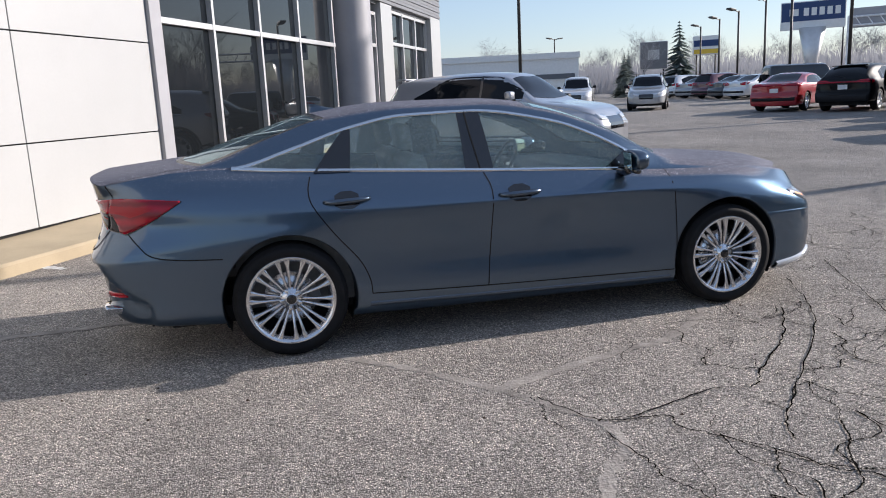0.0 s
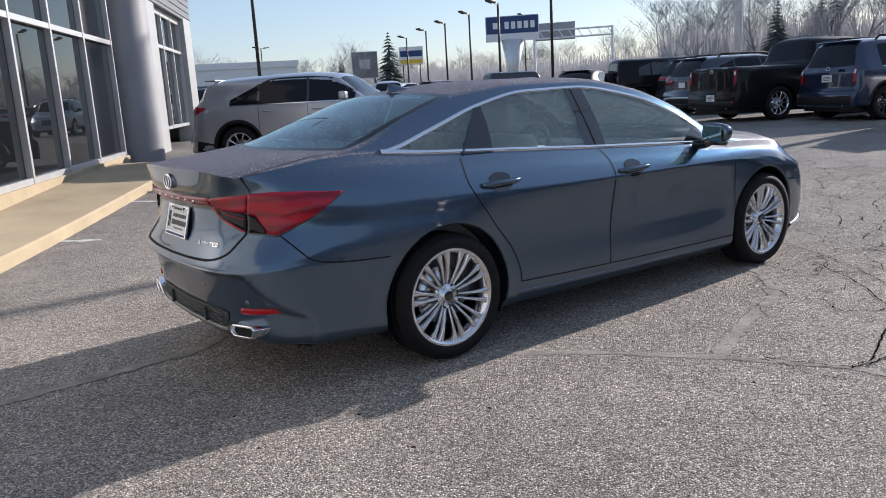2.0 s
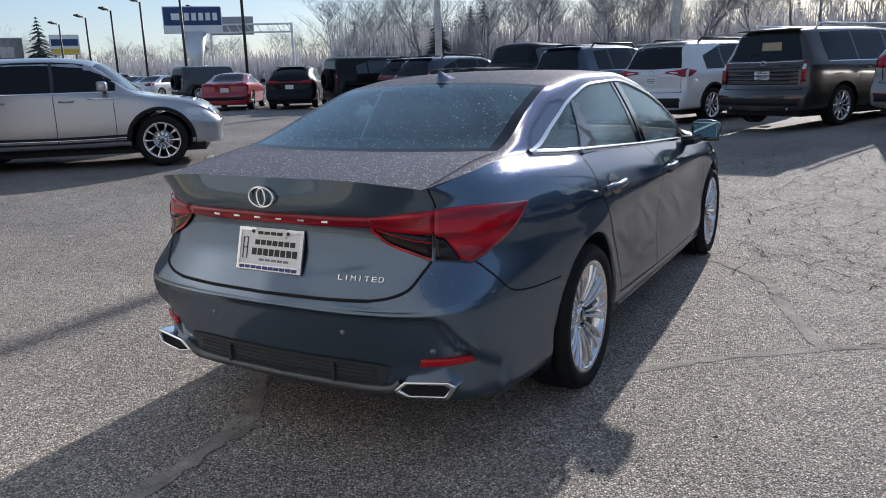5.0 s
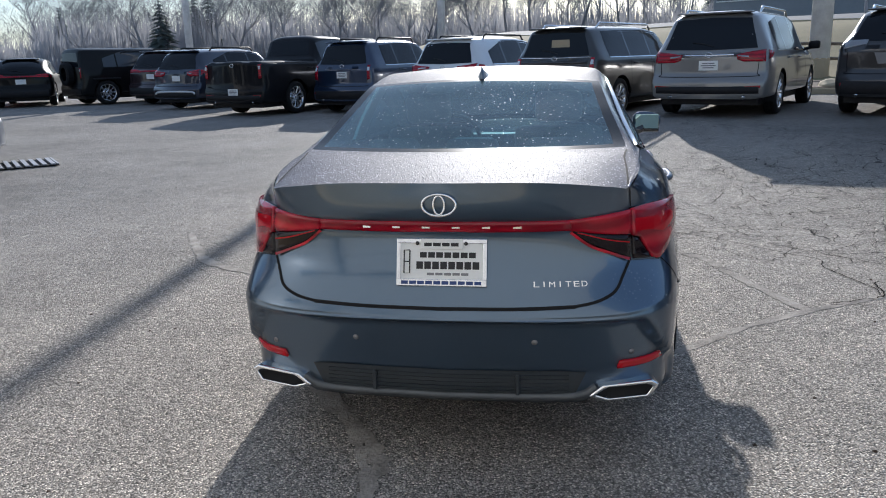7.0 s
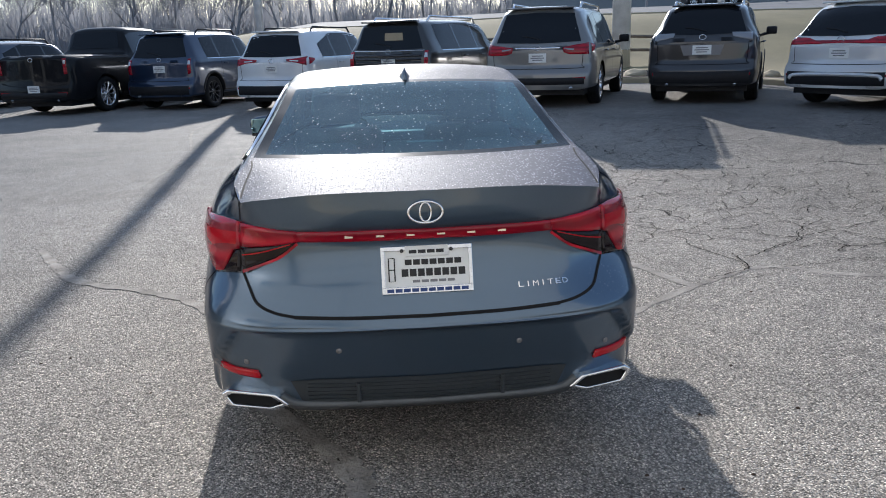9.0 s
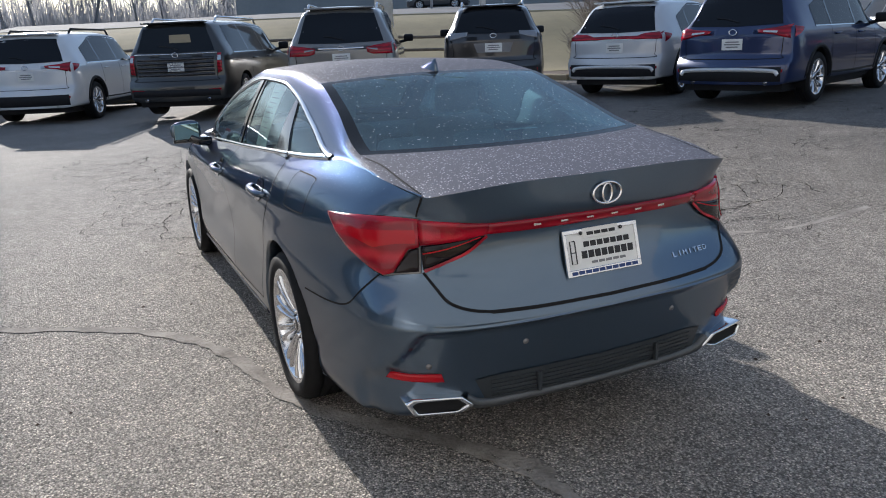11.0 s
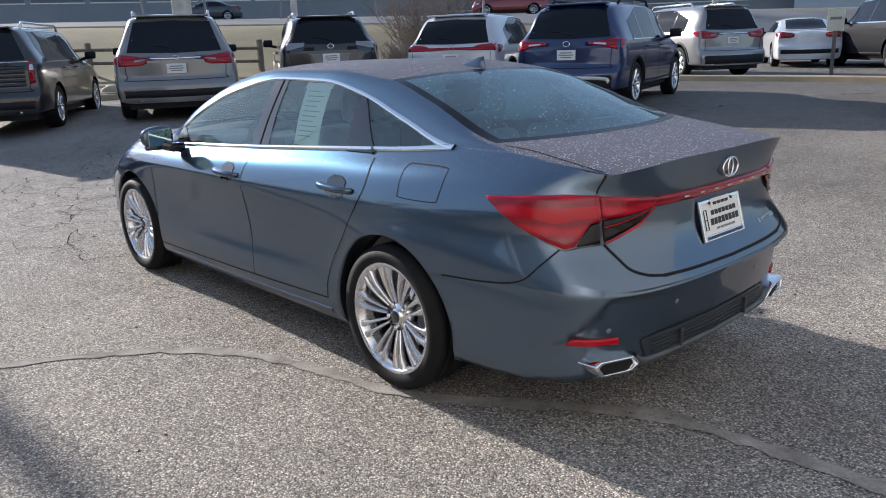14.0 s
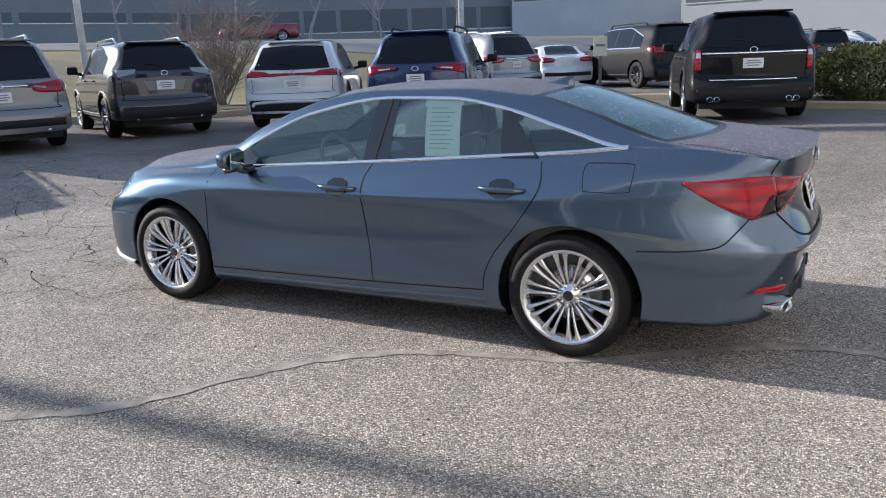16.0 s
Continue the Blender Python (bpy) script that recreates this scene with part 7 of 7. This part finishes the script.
def crazing(bm, rng):
    """Alligator cracking: the broken edges of an uneven net of cells, ahead of the car and to its right."""
    size = 0.40
    nodes = {}

    def at(i, j):
        if (i, j) not in nodes:
            x, y = i * size * 0.75, (j + 0.5 * (i % 2)) * size * 0.87
            nodes[i, j] = (x + rng.uniform(-.17, .17), y + rng.uniform(-.17, .17))
        return nodes[i, j]

    def tired(x, y):
        near = min(math.hypot((x - cx) / rx, (y - cy) / ry) for cx, cy, rx, ry in ((4.2, -1.8, 2.4, 2.6), (6.2, -0.4, 2.6, 2.6), (2.4, -3.6, 1.3, 1.5)))
        return (1.15 - near) * 1.1 + 0.55 * noise.noise(Vector((x * 0.6, y * 0.6, 2.0)))
    for i in range(2, 30):
        for j in range(-17, 14):
            a = at(i, j)
            for di, dj in ((1, 0 if i % 2 == 0 else 1), (1, -1 if i % 2 == 0 else 0), (0, 1)):
                if (i + j + di) % 3 == 0 and dj == 0:
                    continue
                b = at(i + di, j + dj)
                mx, my = (a[0] + b[0]) / 2, (a[1] + b[1]) / 2
                if (-0.6 < mx < 3.9 and abs(my) < 0.9) or rng.random() > tired(mx, my) * 1.5:
                    continue
                n = np.array((a[1] - b[1], b[0] - a[0]))
                pts = [np.array(a) + (np.array(b) - np.array(a)) * q + n * k for q, k in ((0, 0), (.3, rng.uniform(-.16, .16)), (.65, rng.uniform(-.16, .16)), (1, 0))]
                ribbon(bm, pts, rng.uniform(0.003, 0.008), 0.0065, 0.005, rng, taper=False)


def make_cracks():
    rng = random.Random(11)
    by = {"tar": bmesh.new(), "crack": bmesh.new()}
    for k, (mat, w, pts) in enumerate(CRACKS):
        ribbon(by[mat], pts, w if mat == "tar" else w * 0.7, (0.002 + 0.001 * (k % 4)) if mat == "tar" else 0.007, 0.006 if mat == "tar" else 0.010, rng, taper=False)
    crazing(by["crack"], rng)
    for k, lab in (("tar", "brown-grey sealed seams in the asphalt"), ("crack", "fine branching cracks in the asphalt")):
        tagged(link("seam" if k == "tar" else "crack", by[k], M[k]), lab, "ground mark", kind="stuff")
    for a, b, w in (((-2.5, 2.90), (-1.95, 2.50), 0.1), ((-1.1, 5.06), (-0.5, 4.65), 0.1), ((0.4, 7.22), (0.88, 6.78), 0.1), ((1.8, 9.37), (2.25, 9.03), 0.1)):
        bm = bmesh.new()
        ribbon(bm, [a, ((a[0] + b[0]) / 2, (a[1] + b[1]) / 2), b], w, 0.004, 0.004, rng, taper=False)
        tagged(link("bay_line", bm, M["line"]), "faded white parking bay line", "road marking", kind="structure")
    # crumbs and wet spots
    bm = bmesh.new()
    for _ in range(160):
        x, y = rng.uniform(-3.5, 5), rng.uniform(-4.5, 4.5)
        r = rng.uniform(0.004, 0.012)
        z = ground_z(x, y)
        ring = [bm.verts.new((x + r * rng.uniform(.7, 1.3) * math.cos(q), y + r * rng.uniform(.7, 1.3) * math.sin(q), z)) for q in (0, 1.26, 2.5, 3.8, 5.0)]
        tip = bm.verts.new((x, y, z + r * 0.8))
        for i in range(5):
            bm.faces.new((ring[i], ring[(i + 1) % 5], tip))
    tagged(link("debris", bm, M["mulch"]), "dark leaf crumbs and grit on the asphalt", "debris", kind="stuff")


make_cracks()


def make_drain():
    x, y = 6.27, 7.32
    root = empty("drain_grate", Matrix.Translation((x, y, ground_z(x, y) + 0.012)) @ Matrix.Rotation(radians(-48), 4, "Z"))
    tagged(root, "cast iron drain grate set in the asphalt", "drain")
    # no hollow here: a black plate imitates the shade below the bars
    part("pit_shade", boxed(-.45, -.44, -.01, .45, .44, .0), M["gap"], root)
    for q in (-.45, .42):
        part("frame_bar", boxed(q, -.44, 0, q + .03, .44, .02), M["grey_panel"], root)
    for k in range(8):
        part("grate_bar", boxed(-.42 + k * .11, -.44, 0, -.36 + k * .11, .44, .02, bevel=.004), M["grey_panel"], root)


make_drain()


# ---------- lamp posts, signs ----------
def lamp_post(x, y, h, r=0.10, heads=1, material=None, turn=0.0, label="dark steel parking lot lamp post"):
    root = empty("lamp_post", Matrix.Translation((x, y, ground_z(x, y))) @ Matrix.Rotation(radians(turn), 4, "Z"))
    tagged(root, label, "lamp post", "lot lamp posts")
    m = material or M["pole"]
    part("base", lathe([(0.28, -0.1), (0.28, 0.55), (0.25, 0.6), (0.001, 0.6)], 16, "Z"), M["concrete"], root, "concrete base")
    part("pole", tube(bmesh.new(), [(0, 0, 0.5), (0, 0, h)], [r, r * 0.8], 10), m, root, smooth=True)
    for k in range(heads):
        s = 1 if k == 0 else -1
        part("arm", tube(bmesh.new(), [(0, 0, h - 0.1), (s * 0.7, 0, h + 0.05)], 0.04, 6), m, root)
        bm = boxed(-0.36, -0.22, -0.07, 0.36, 0.22, 0.07, bevel=0.03)
        bmesh.ops.transform(bm, matrix=Matrix.Translation((s * 0.95, 0, h + 0.08)) @ Matrix.Rotation(radians(-8 * s), 4, "Y"), verts=bm.verts)
        part("lamp_head", bm, m, root)


GALV = "pale galvanised lamp post"
lamp_post(21.6, 3.65, 11.5, 0.13, 2, M["pole_light"], 90, GALV)
lamp_post(26.8, 14.9, 11.5, 0.16, 2, M["pole_light"], 90, GALV)
lamp_post(15.1, -8.2, 10.5, 0.085, 2, M["pole_light"], 20, GALV)
lamp_post(19.0, -7.0, 13.0, 0.27, 2, M["pole_light"], 20, "thick white sign column beyond the parked cars")
lamp_post(18.7, -35.8, 10.0, 0.16, 2, M["pole_light"], 20, GALV)
for x, y, h, n in ((13.5, 32.3, 11.5, 1), (12.9, 48.1, 8.0, 1), (44.6, 65.3, 6.5, 1), (40.8, 56.4, 6.4, 1), (38.1, 49.8, 6.4, 1), (38.1, 46.5, 6.8, 1), (31.9, 35.7, 6.3, 1), (30.9, 29.8, 11.5, 1), (40, 92, 7.5, 2), (62, 66, 9.0, 1)):
    lamp_post(x, y, h, 0.09, n, turn=200)


def sign_board(name, x, y, face, w, h, z, material, bars, label, legs=2, leg_m=None, thick=0.35):
    root = empty(name, Matrix.Translation((x, y, ground_z(x, y))) @ Matrix.Rotation(radians(face), 4, "Z"))
    tagged(root, label, "sign")
    part("cabinet", boxed(-thick / 2, -w / 2, z, thick / 2, w / 2, z + h, bevel=0.04), M["mullion"], root)
    part("face", boxed(-thick / 2 - 0.02, -w / 2 + .06, z + .06, -thick / 2 - 0.004, w / 2 - .06, z + h - .06), material, root)
    for (a, b, c, d), m in bars:
        part("bar", boxed(-thick / 2 - 0.04, a * w, z + b * h, -thick / 2 - 0.024, c * w, z + d * h), m, root)
    for k in range(legs):
        yy = 0 if legs == 1 else (-w * .35 if k == 0 else w * .35)
        r = 0.45 if legs == 1 else 0.08
        part("leg", tube(bmesh.new(), [(0, yy, -0.3), (0, yy, z * 0.55), (0, yy, z + 0.1)], [r, r, r * (1.9 if legs == 1 else 1)], 12), leg_m or M["pole"], root, smooth=True)


NAVY = worn("sign_navy", (0.012, 0.045, 0.15), 0.4, scale=2, spread=0.1, bump=0)
YELLOW = worn("sign_yellow", (0.75, 0.50, 0.05), 0.4, scale=2, spread=0.1, bump=0)
WHITE = M["white"]
sign_board("pylon_sign", 36.85, 39.95, 48, 3.9, 1.8, 4.2, NAVY, [((-.5, 0, .5, .30), WHITE), ((.22, .50, .36, .74), WHITE), ((-.42, .48, -.34, .76), WHITE), ((-.30, .48, -.22, .76), WHITE), ((-.18, .48, -.10, .76), WHITE), ((-.06, .48, .02, .76), WHITE), ((.06, .48, .14, .76), WHITE)], "tall navy and white pylon sign with plain bars", 1, M["mullion"])
sign_board("shop_sign", 47.8, 69.3, 56, 2.7, 1.95, 3.9, WHITE, [((-.45, .45, .45, .78), NAVY), ((-.45, .06, .45, .30), YELLOW)], "white shop sign with blue and yellow bars", 2)
sign_board("dark_sign", 41.4, 68.8, 60, 2.8, 2.8, 2.6, M["grey_dark"], [((-.2, .35, .2, .7), M["mullion"])], "dark grey monument sign", 2)
for x, y in ((8.3, -15.6), (4.9, -16.2)):
    root = empty("bay_sign", Matrix.Translation((x, y, ground_z(x, y))) @ Matrix.Rotation(radians(108), 4, "Z"))
    tagged(root, "pale parking sign on a brown timber post", "sign")
    part("post", boxed(-.04, -.04, -.1, .04, .04, 1.35, bevel=.005), M["bark"], root)
    part("sign_plate", boxed(.04, -.18, 1.05, .055, .18, 1.55, bevel=.004), M["cream"], root)
    part("print_bar", boxed(.056, -.12, 1.30, .059, .12, 1.36), M["grey_dark"], root)


def make_gantry():
    root = empty("sign_gantry", Matrix.Translation((52, 48.5, 0.7)) @ Matrix.Rotation(radians(132), 4, "Z"))
    tagged(root, "grey steel road sign gantry seen from behind", "gantry")
    for s in (-3.6, 3.6):
        part("upright", tube(bmesh.new(), [(s, 0, 0), (s, 0, 5.7)], 0.13, 8), M["pole_light"], root)
    for z in (4.9, 5.6):
        part("chord", tube(bmesh.new(), [(-3.6, 0, z), (3.6, 0, z)], 0.09, 6), M["pole_light"], root)
    for k in range(8):
        part("brace", tube(bmesh.new(), [(-3.6 + k * .9, 0, 4.9), (-3.15 + k * .9, 0, 5.6)], 0.05, 5), M["pole_light"], root)
    part("sign_back", boxed(-.2, -.15, 4.7, 3.6, -.1, 6.3), M["grey_panel"], root)


make_gantry()


# ---------- far buildings ----------
def office(name, x, y, face, w, d, h, storeys, bays, material, label, band=0.5):
    root = empty(name, Matrix.Translation((x, y, ground_z(x, y))) @ Matrix.Rotation(radians(face), 4, "Z"))
    tagged(root, label, "building")
    part("wall", boxed(0, -w / 2, -0.5, d, w / 2, h), material, root)
    part("parapet", boxed(-.15, -w / 2 - .1, h, d + .1, w / 2 + .1, h + .5), material, root)
    sh = h / storeys
    for i in range(storeys):
        for k in range(bays):
            a = -w / 2 + w * (k + .06) / bays
            b = -w / 2 + w * (k + .94) / bays
            f = empty("window")
            f.parent = root
            part("pane", boxed(-.03, a, i * sh + sh * (1 - band) * .6, -.012, b, i * sh + sh * (1 - band) * .6 + sh * band), M["far_glass"], f)
            part("frame", boxed(-.08, a - .08, i * sh + sh * (1 - band) * .6 - .1, -.004, b + .08, i * sh + sh * (1 - band) * .6 - .0), M["mullion"], f)


FACADE = worn("facade", (0.23, 0.245, 0.265), 0.7, scale=0.3, spread=0.12, fine=4, bump=0.02)
office("office_block", 50, -62, 129 - 180, 60, 16, 12, 3, 16, FACADE, "long grey office block with banded windows across the road", 0.55)
office("low_warehouse", 68, -34, 155.5 - 180, 44, 14, 5.0, 1, 9, FACADE, "long low grey warehouse beyond the road", 0.18)
PALE = worn("pale_facade", (0.50, 0.53, 0.58), 0.7, scale=0.3, spread=0.10, fine=4, bump=0.02)
office("pale_store", 20.7, -77.5, -75, 23, 12, 8.5, 1, 6, PALE, "pale flat-roofed store beyond the road", 0.22)
office("showroom", 3, -66, 262 - 180 + 180, 20, 12, 9, 1, 3, M["panel"], "pale neighbouring showroom with large white panels", 0.3)
office("warehouse", 17.5, 61, 250 - 180, 22, 10, 3.6, 1, 4, M["white"], "low white warehouse across the lot", 0.12)


# ---------- trees ----------
def bare_tree(seed, h, material, twigs=3, spread=0.55):
    rng = random.Random(seed)
    bm = bmesh.new()

    def grow(p, d, length, r, depth):
        pts, rad = [p], [r]
        n = 4 if depth < 2 else 2
        for i in range(n):
            d = (d + Vector((rng.uniform(-.16, .16), rng.uniform(-.16, .16), rng.uniform(-.02, .12)))).normalized()
            p = p + d * (length / n)
            pts.append(p)
            rad.append(max(r * (1 - 0.62 * (i + 1) / n), 0.008))
        tube(bm, pts, rad, 5 if depth == 0 else 3, cap=False)
        if depth < twigs:
            for _ in range((7, 6, 5, 4)[depth]):
                k = rng.randint(2 if depth == 0 else 1, n)
                a = rng.uniform(0, 2 * math.pi)
                side = Vector((math.cos(a), math.sin(a), 0))
                nd = (d * (1 - spread) + side * spread + Vector((0, 0, 0.22))).normalized()
                grow(pts[k], nd, length * rng.uniform(.50, .72), rad[k] * rng.uniform(.45, .62), depth + 1)
    grow(Vector((0, 0, -0.2)), Vector((0, 0, 1)), h * 0.44, h * 0.013, 0)
    me = bpy.data.meshes.new("tree")
    bm.to_mesh(me)
    bm.free()
    me.materials.append(material)
    return me


def conifer_mesh(seed, h):
    rng = random.Random(seed)
    bm = bmesh.new()
    tube(bm, [(0, 0, 0), (0, 0, h * .95)], [h * .025, 0.02], 6)
    tiers = 22
    for t in range(tiers):
        z = h * (0.08 + 0.90 * t / tiers)
        reach = h * 0.34 * (1 - t / tiers) ** 0.9 + 0.08
        for k in range(13):
            a = rng.uniform(0, 2 * math.pi)
            L = reach * rng.uniform(.65, 1.12)
            tip = Vector((math.cos(a) * L, math.sin(a) * L, z - L * rng.uniform(.15, .4)))
            root_p = Vector((0, 0, z + 0.02 * h))
            side = Vector((-math.sin(a), math.cos(a), 0)) * L * 0.22
            mid = root_p.lerp(tip, .55) + Vector((0, 0, .06 * L))
            for s in (1, -1):
                vs = [bm.verts.new(q) for q in (root_p, mid + side * s + Vector((0, 0, -.08 * L)), tip, mid)]
                bm.faces.new(vs)
    me = bpy.data.meshes.new("crown")
    bm.to_mesh(me)
    bm.free()
    me.materials.append(M["hazy_conifer"])
    return me


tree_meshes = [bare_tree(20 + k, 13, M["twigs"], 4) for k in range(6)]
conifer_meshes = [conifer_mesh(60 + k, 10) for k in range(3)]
wood_rng = random.Random(8)


def plant(mesh, x, y, scale, name, label, cat="tree", group="trees along the skyline"):
    root = empty(name, Matrix.Translation((x, y, ground_z(x, y))) @ Matrix.Rotation(wood_rng.uniform(0, 6.28), 4, "Z") @ Matrix.Scale(scale, 4))
    tagged(root, label, cat, group)
    o = new("crown", mesh)
    o.parent = root


for k in range(120):
    b = radians(-24 + 60 * (k / 119) + wood_rng.uniform(-1, 1))
    d = wood_rng.uniform(88, 150)
    if wood_rng.random() < 0.08:
        plant(wood_rng.choice(conifer_meshes), d * math.cos(b), d * math.sin(b), wood_rng.uniform(.8, 1.3), "conifer", "dark conifer among bare winter trees")
    else:
        plant(wood_rng.choice(tree_meshes), d * math.cos(b), d * math.sin(b), wood_rng.uniform(.85, 1.4), "bare_tree", "bare winter tree with fine twigs paled for distance haze")
for k in range(40):
    b = radians(36 + 34 * (k / 39) + wood_rng.uniform(-1, 1))
    d = wood_rng.uniform(130, 190)
    plant(wood_rng.choice(tree_meshes), d * math.cos(b), d * math.sin(b), wood_rng.uniform(.6, .95), "bare_tree", "bare winter tree with fine twigs paled for distance haze")
for k in range(30):
    b = radians(-28 - 75 * (k / 29) + wood_rng.uniform(-1, 1))
    d = wood_rng.uniform(95, 130)
    plant(wood_rng.choice(tree_meshes), d * math.cos(b), d * math.sin(b), wood_rng.uniform(.7, 1.1), "bare_tree", "bare winter tree with fine twigs paled for distance haze")
for x, y, s in ((41.0, 63.3, .72), (33.5, 60, .42), (36, 64, .45)):
    plant(wood_rng.choice(conifer_meshes), x, y, s, "conifer", "dark green spruce beyond the lot")
for k in range(9):
    b = radians(-62 + 5.2 * k + wood_rng.uniform(-1.5, 1.5))
    d = wood_rng.uniform(44, 56)
    plant(wood_rng.choice(tree_meshes), d * math.cos(b), d * math.sin(b), wood_rng.uniform(.45, .7), "bare_tree", "slender bare street tree before the office block")
plant(tree_meshes[0], 24, 66, .5, "bare_tree", "small bare tree by the warehouse")
plant(tree_meshes[2], 38, 66, .55, "bare_tree", "small bare tree by the warehouse")


def thicket():
    """Undergrowth that closes the foot of the woods."""
    rng = random.Random(3)
    verts, faces = [], []
    for _ in range(90000):
        b = radians(rng.uniform(-110, 75))
        if -24 < math.degrees(b) < 37:
            d, h = rng.uniform(98, 160), rng.uniform(3.0, 8.5)
        else:
            d, h = rng.uniform(120, 190), rng.uniform(2, 6)
        x, y = d * math.cos(b), d * math.sin(b)
        w = rng.uniform(.03, .10)
        dx, dy = -math.sin(b) * w, math.cos(b) * w
        lx, ly = rng.uniform(-1, 1), rng.uniform(-1, 1)
        n = len(verts)
        verts += [(x - dx, y - dy, 0.2), (x + dx, y + dy, 0.2), (x + lx + dx * .3, y + ly + dy * .3, h), (x + lx - dx * .3, y + ly - dy * .3, h)]
        faces.append((n, n + 1, n + 2, n + 3))
    me = bpy.data.meshes.new("thicket")
    me.from_pydata(verts, [], faces)
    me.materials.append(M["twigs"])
    tagged(new("thicket", me), "leafless thicket below the trees, coloured pale for distance haze", "woods", kind="stuff")


thicket()


def leafy_shrub(x, y, r, h):
    rng = random.Random(5)
    root = empty("round_shrub", Matrix.Translation((x, y, ground_z(x, y))))
    tagged(root, "clipped round evergreen shrub in a mulch bed", "shrub")
    stems = bmesh.new()
    for _ in range(14):
        a = rng.uniform(0, 6.28)
        tube(stems, [(0, 0, 0), (math.cos(a) * r * .3, math.sin(a) * r * .3, h * .4), (math.cos(a) * r * .6, math.sin(a) * r * .6, h * .75)], [.03, .02, .008], 5)
    part("stems", stems, M["bark"], root)
    verts, faces = [], []
    for _ in range(5200):
        u, v = rng.uniform(-1, 1), rng.uniform(0, 6.28)
        q = math.sqrt(1 - u * u)
        k = rng.uniform(.72, 1.03) * (1 + .08 * math.sin(5 * v) * q + .06 * math.sin(7 * u + 3 * v))
        c = Vector((q * math.cos(v) * r * k, q * math.sin(v) * r * k, h * .5 + u * h * .5 * k))
        if c.z < 0.02:
            continue
        a = Vector((rng.uniform(-1, 1), rng.uniform(-1, 1), rng.uniform(-1, 1))).normalized() * .055
        b = a.orthogonal().normalized() * .022
        n = len(verts)
        verts += [c - a, c + b, c + a, c - b]
        faces.append((n, n + 1, n + 2, n + 3))
    me = bpy.data.meshes.new("leaves")
    me.from_pydata(verts, [], faces)
    me.materials.append(M["leaf"])
    o = new("leaves", me)
    o.parent = root
    o["kind"] = "stuff"


leafy_shrub(-1.35, -13.1, 1.0, 1.15)


def bare_shrub(x, y, h, seed):
    rng = random.Random(seed)
    bm = bmesh.new()
    for _ in range(46):
        a, t = rng.uniform(0, 6.28), rng.uniform(.1, .75)
        p = Vector((rng.uniform(-.15, .15), rng.uniform(-.15, .15), 0))
        d = Vector((math.cos(a) * t, math.sin(a) * t, 1)).normalized()
        L = h * rng.uniform(.6, 1.0)
        pts = [p + d * L * q + Vector((rng.uniform(-.05, .05), rng.uniform(-.05, .05), 0)) * q for q in (0, .35, .7, 1)]
        tube(bm, pts, [.018, .012, .008, .003], 4, cap=False)
        for _ in range(30):
            q = rng.uniform(.2, 1)
            s = p + d * L * q
            e = Vector((rng.uniform(-1, 1), rng.uniform(-1, 1), rng.uniform(.1, 1))).normalized()
            tube(bm, [s, s + e * h * .14, s + e * h * .24 + Vector((0, 0, .05))], [.006, .004, .002], 3, cap=False)
    ob = link("bare_shrub", bm, M["shrub"])
    ob.location = (x, y, ground_z(x, y))
    tagged(ob, "leafless brown shrub in the planting bed", "shrub")


bare_shrub(14.5, -11.9, 3.3, 1)
bare_shrub(13.6, -10.4, 1.2, 2)


def boulder(x, y, r, seed):
    bm = bmesh.new()
    bmesh.ops.create_icosphere(bm, subdivisions=3, radius=r)
    for v in bm.verts:
        k = 1 + .28 * noise.noise(v.co * (1.6 / r) + Vector((seed, 0, 0)))
        v.co = Vector((v.co.x * k * 1.3, v.co.y * k, v.co.z * k * .7))
    ob = link("boulder", bm, M["concrete"], smooth=True)
    ob.location = (x, y, ground_z(x, y) + r * .35)
    tagged(ob, "buff landscaping boulder in the planting bed", "rock")


for k, (x, y, r) in enumerate(((15.3, -8.9, .32), (14.9, -9.5, .22), (13.2, -10.2, .26), (16.4, -6.6, .3), (17.0, -5.5, .24), (17.6, -4.3, .3), (18.1, -2.4, .26), (18.7, -0.9, .3), (15.9, -7.7, .2))):
    boulder(x, y, r, k)
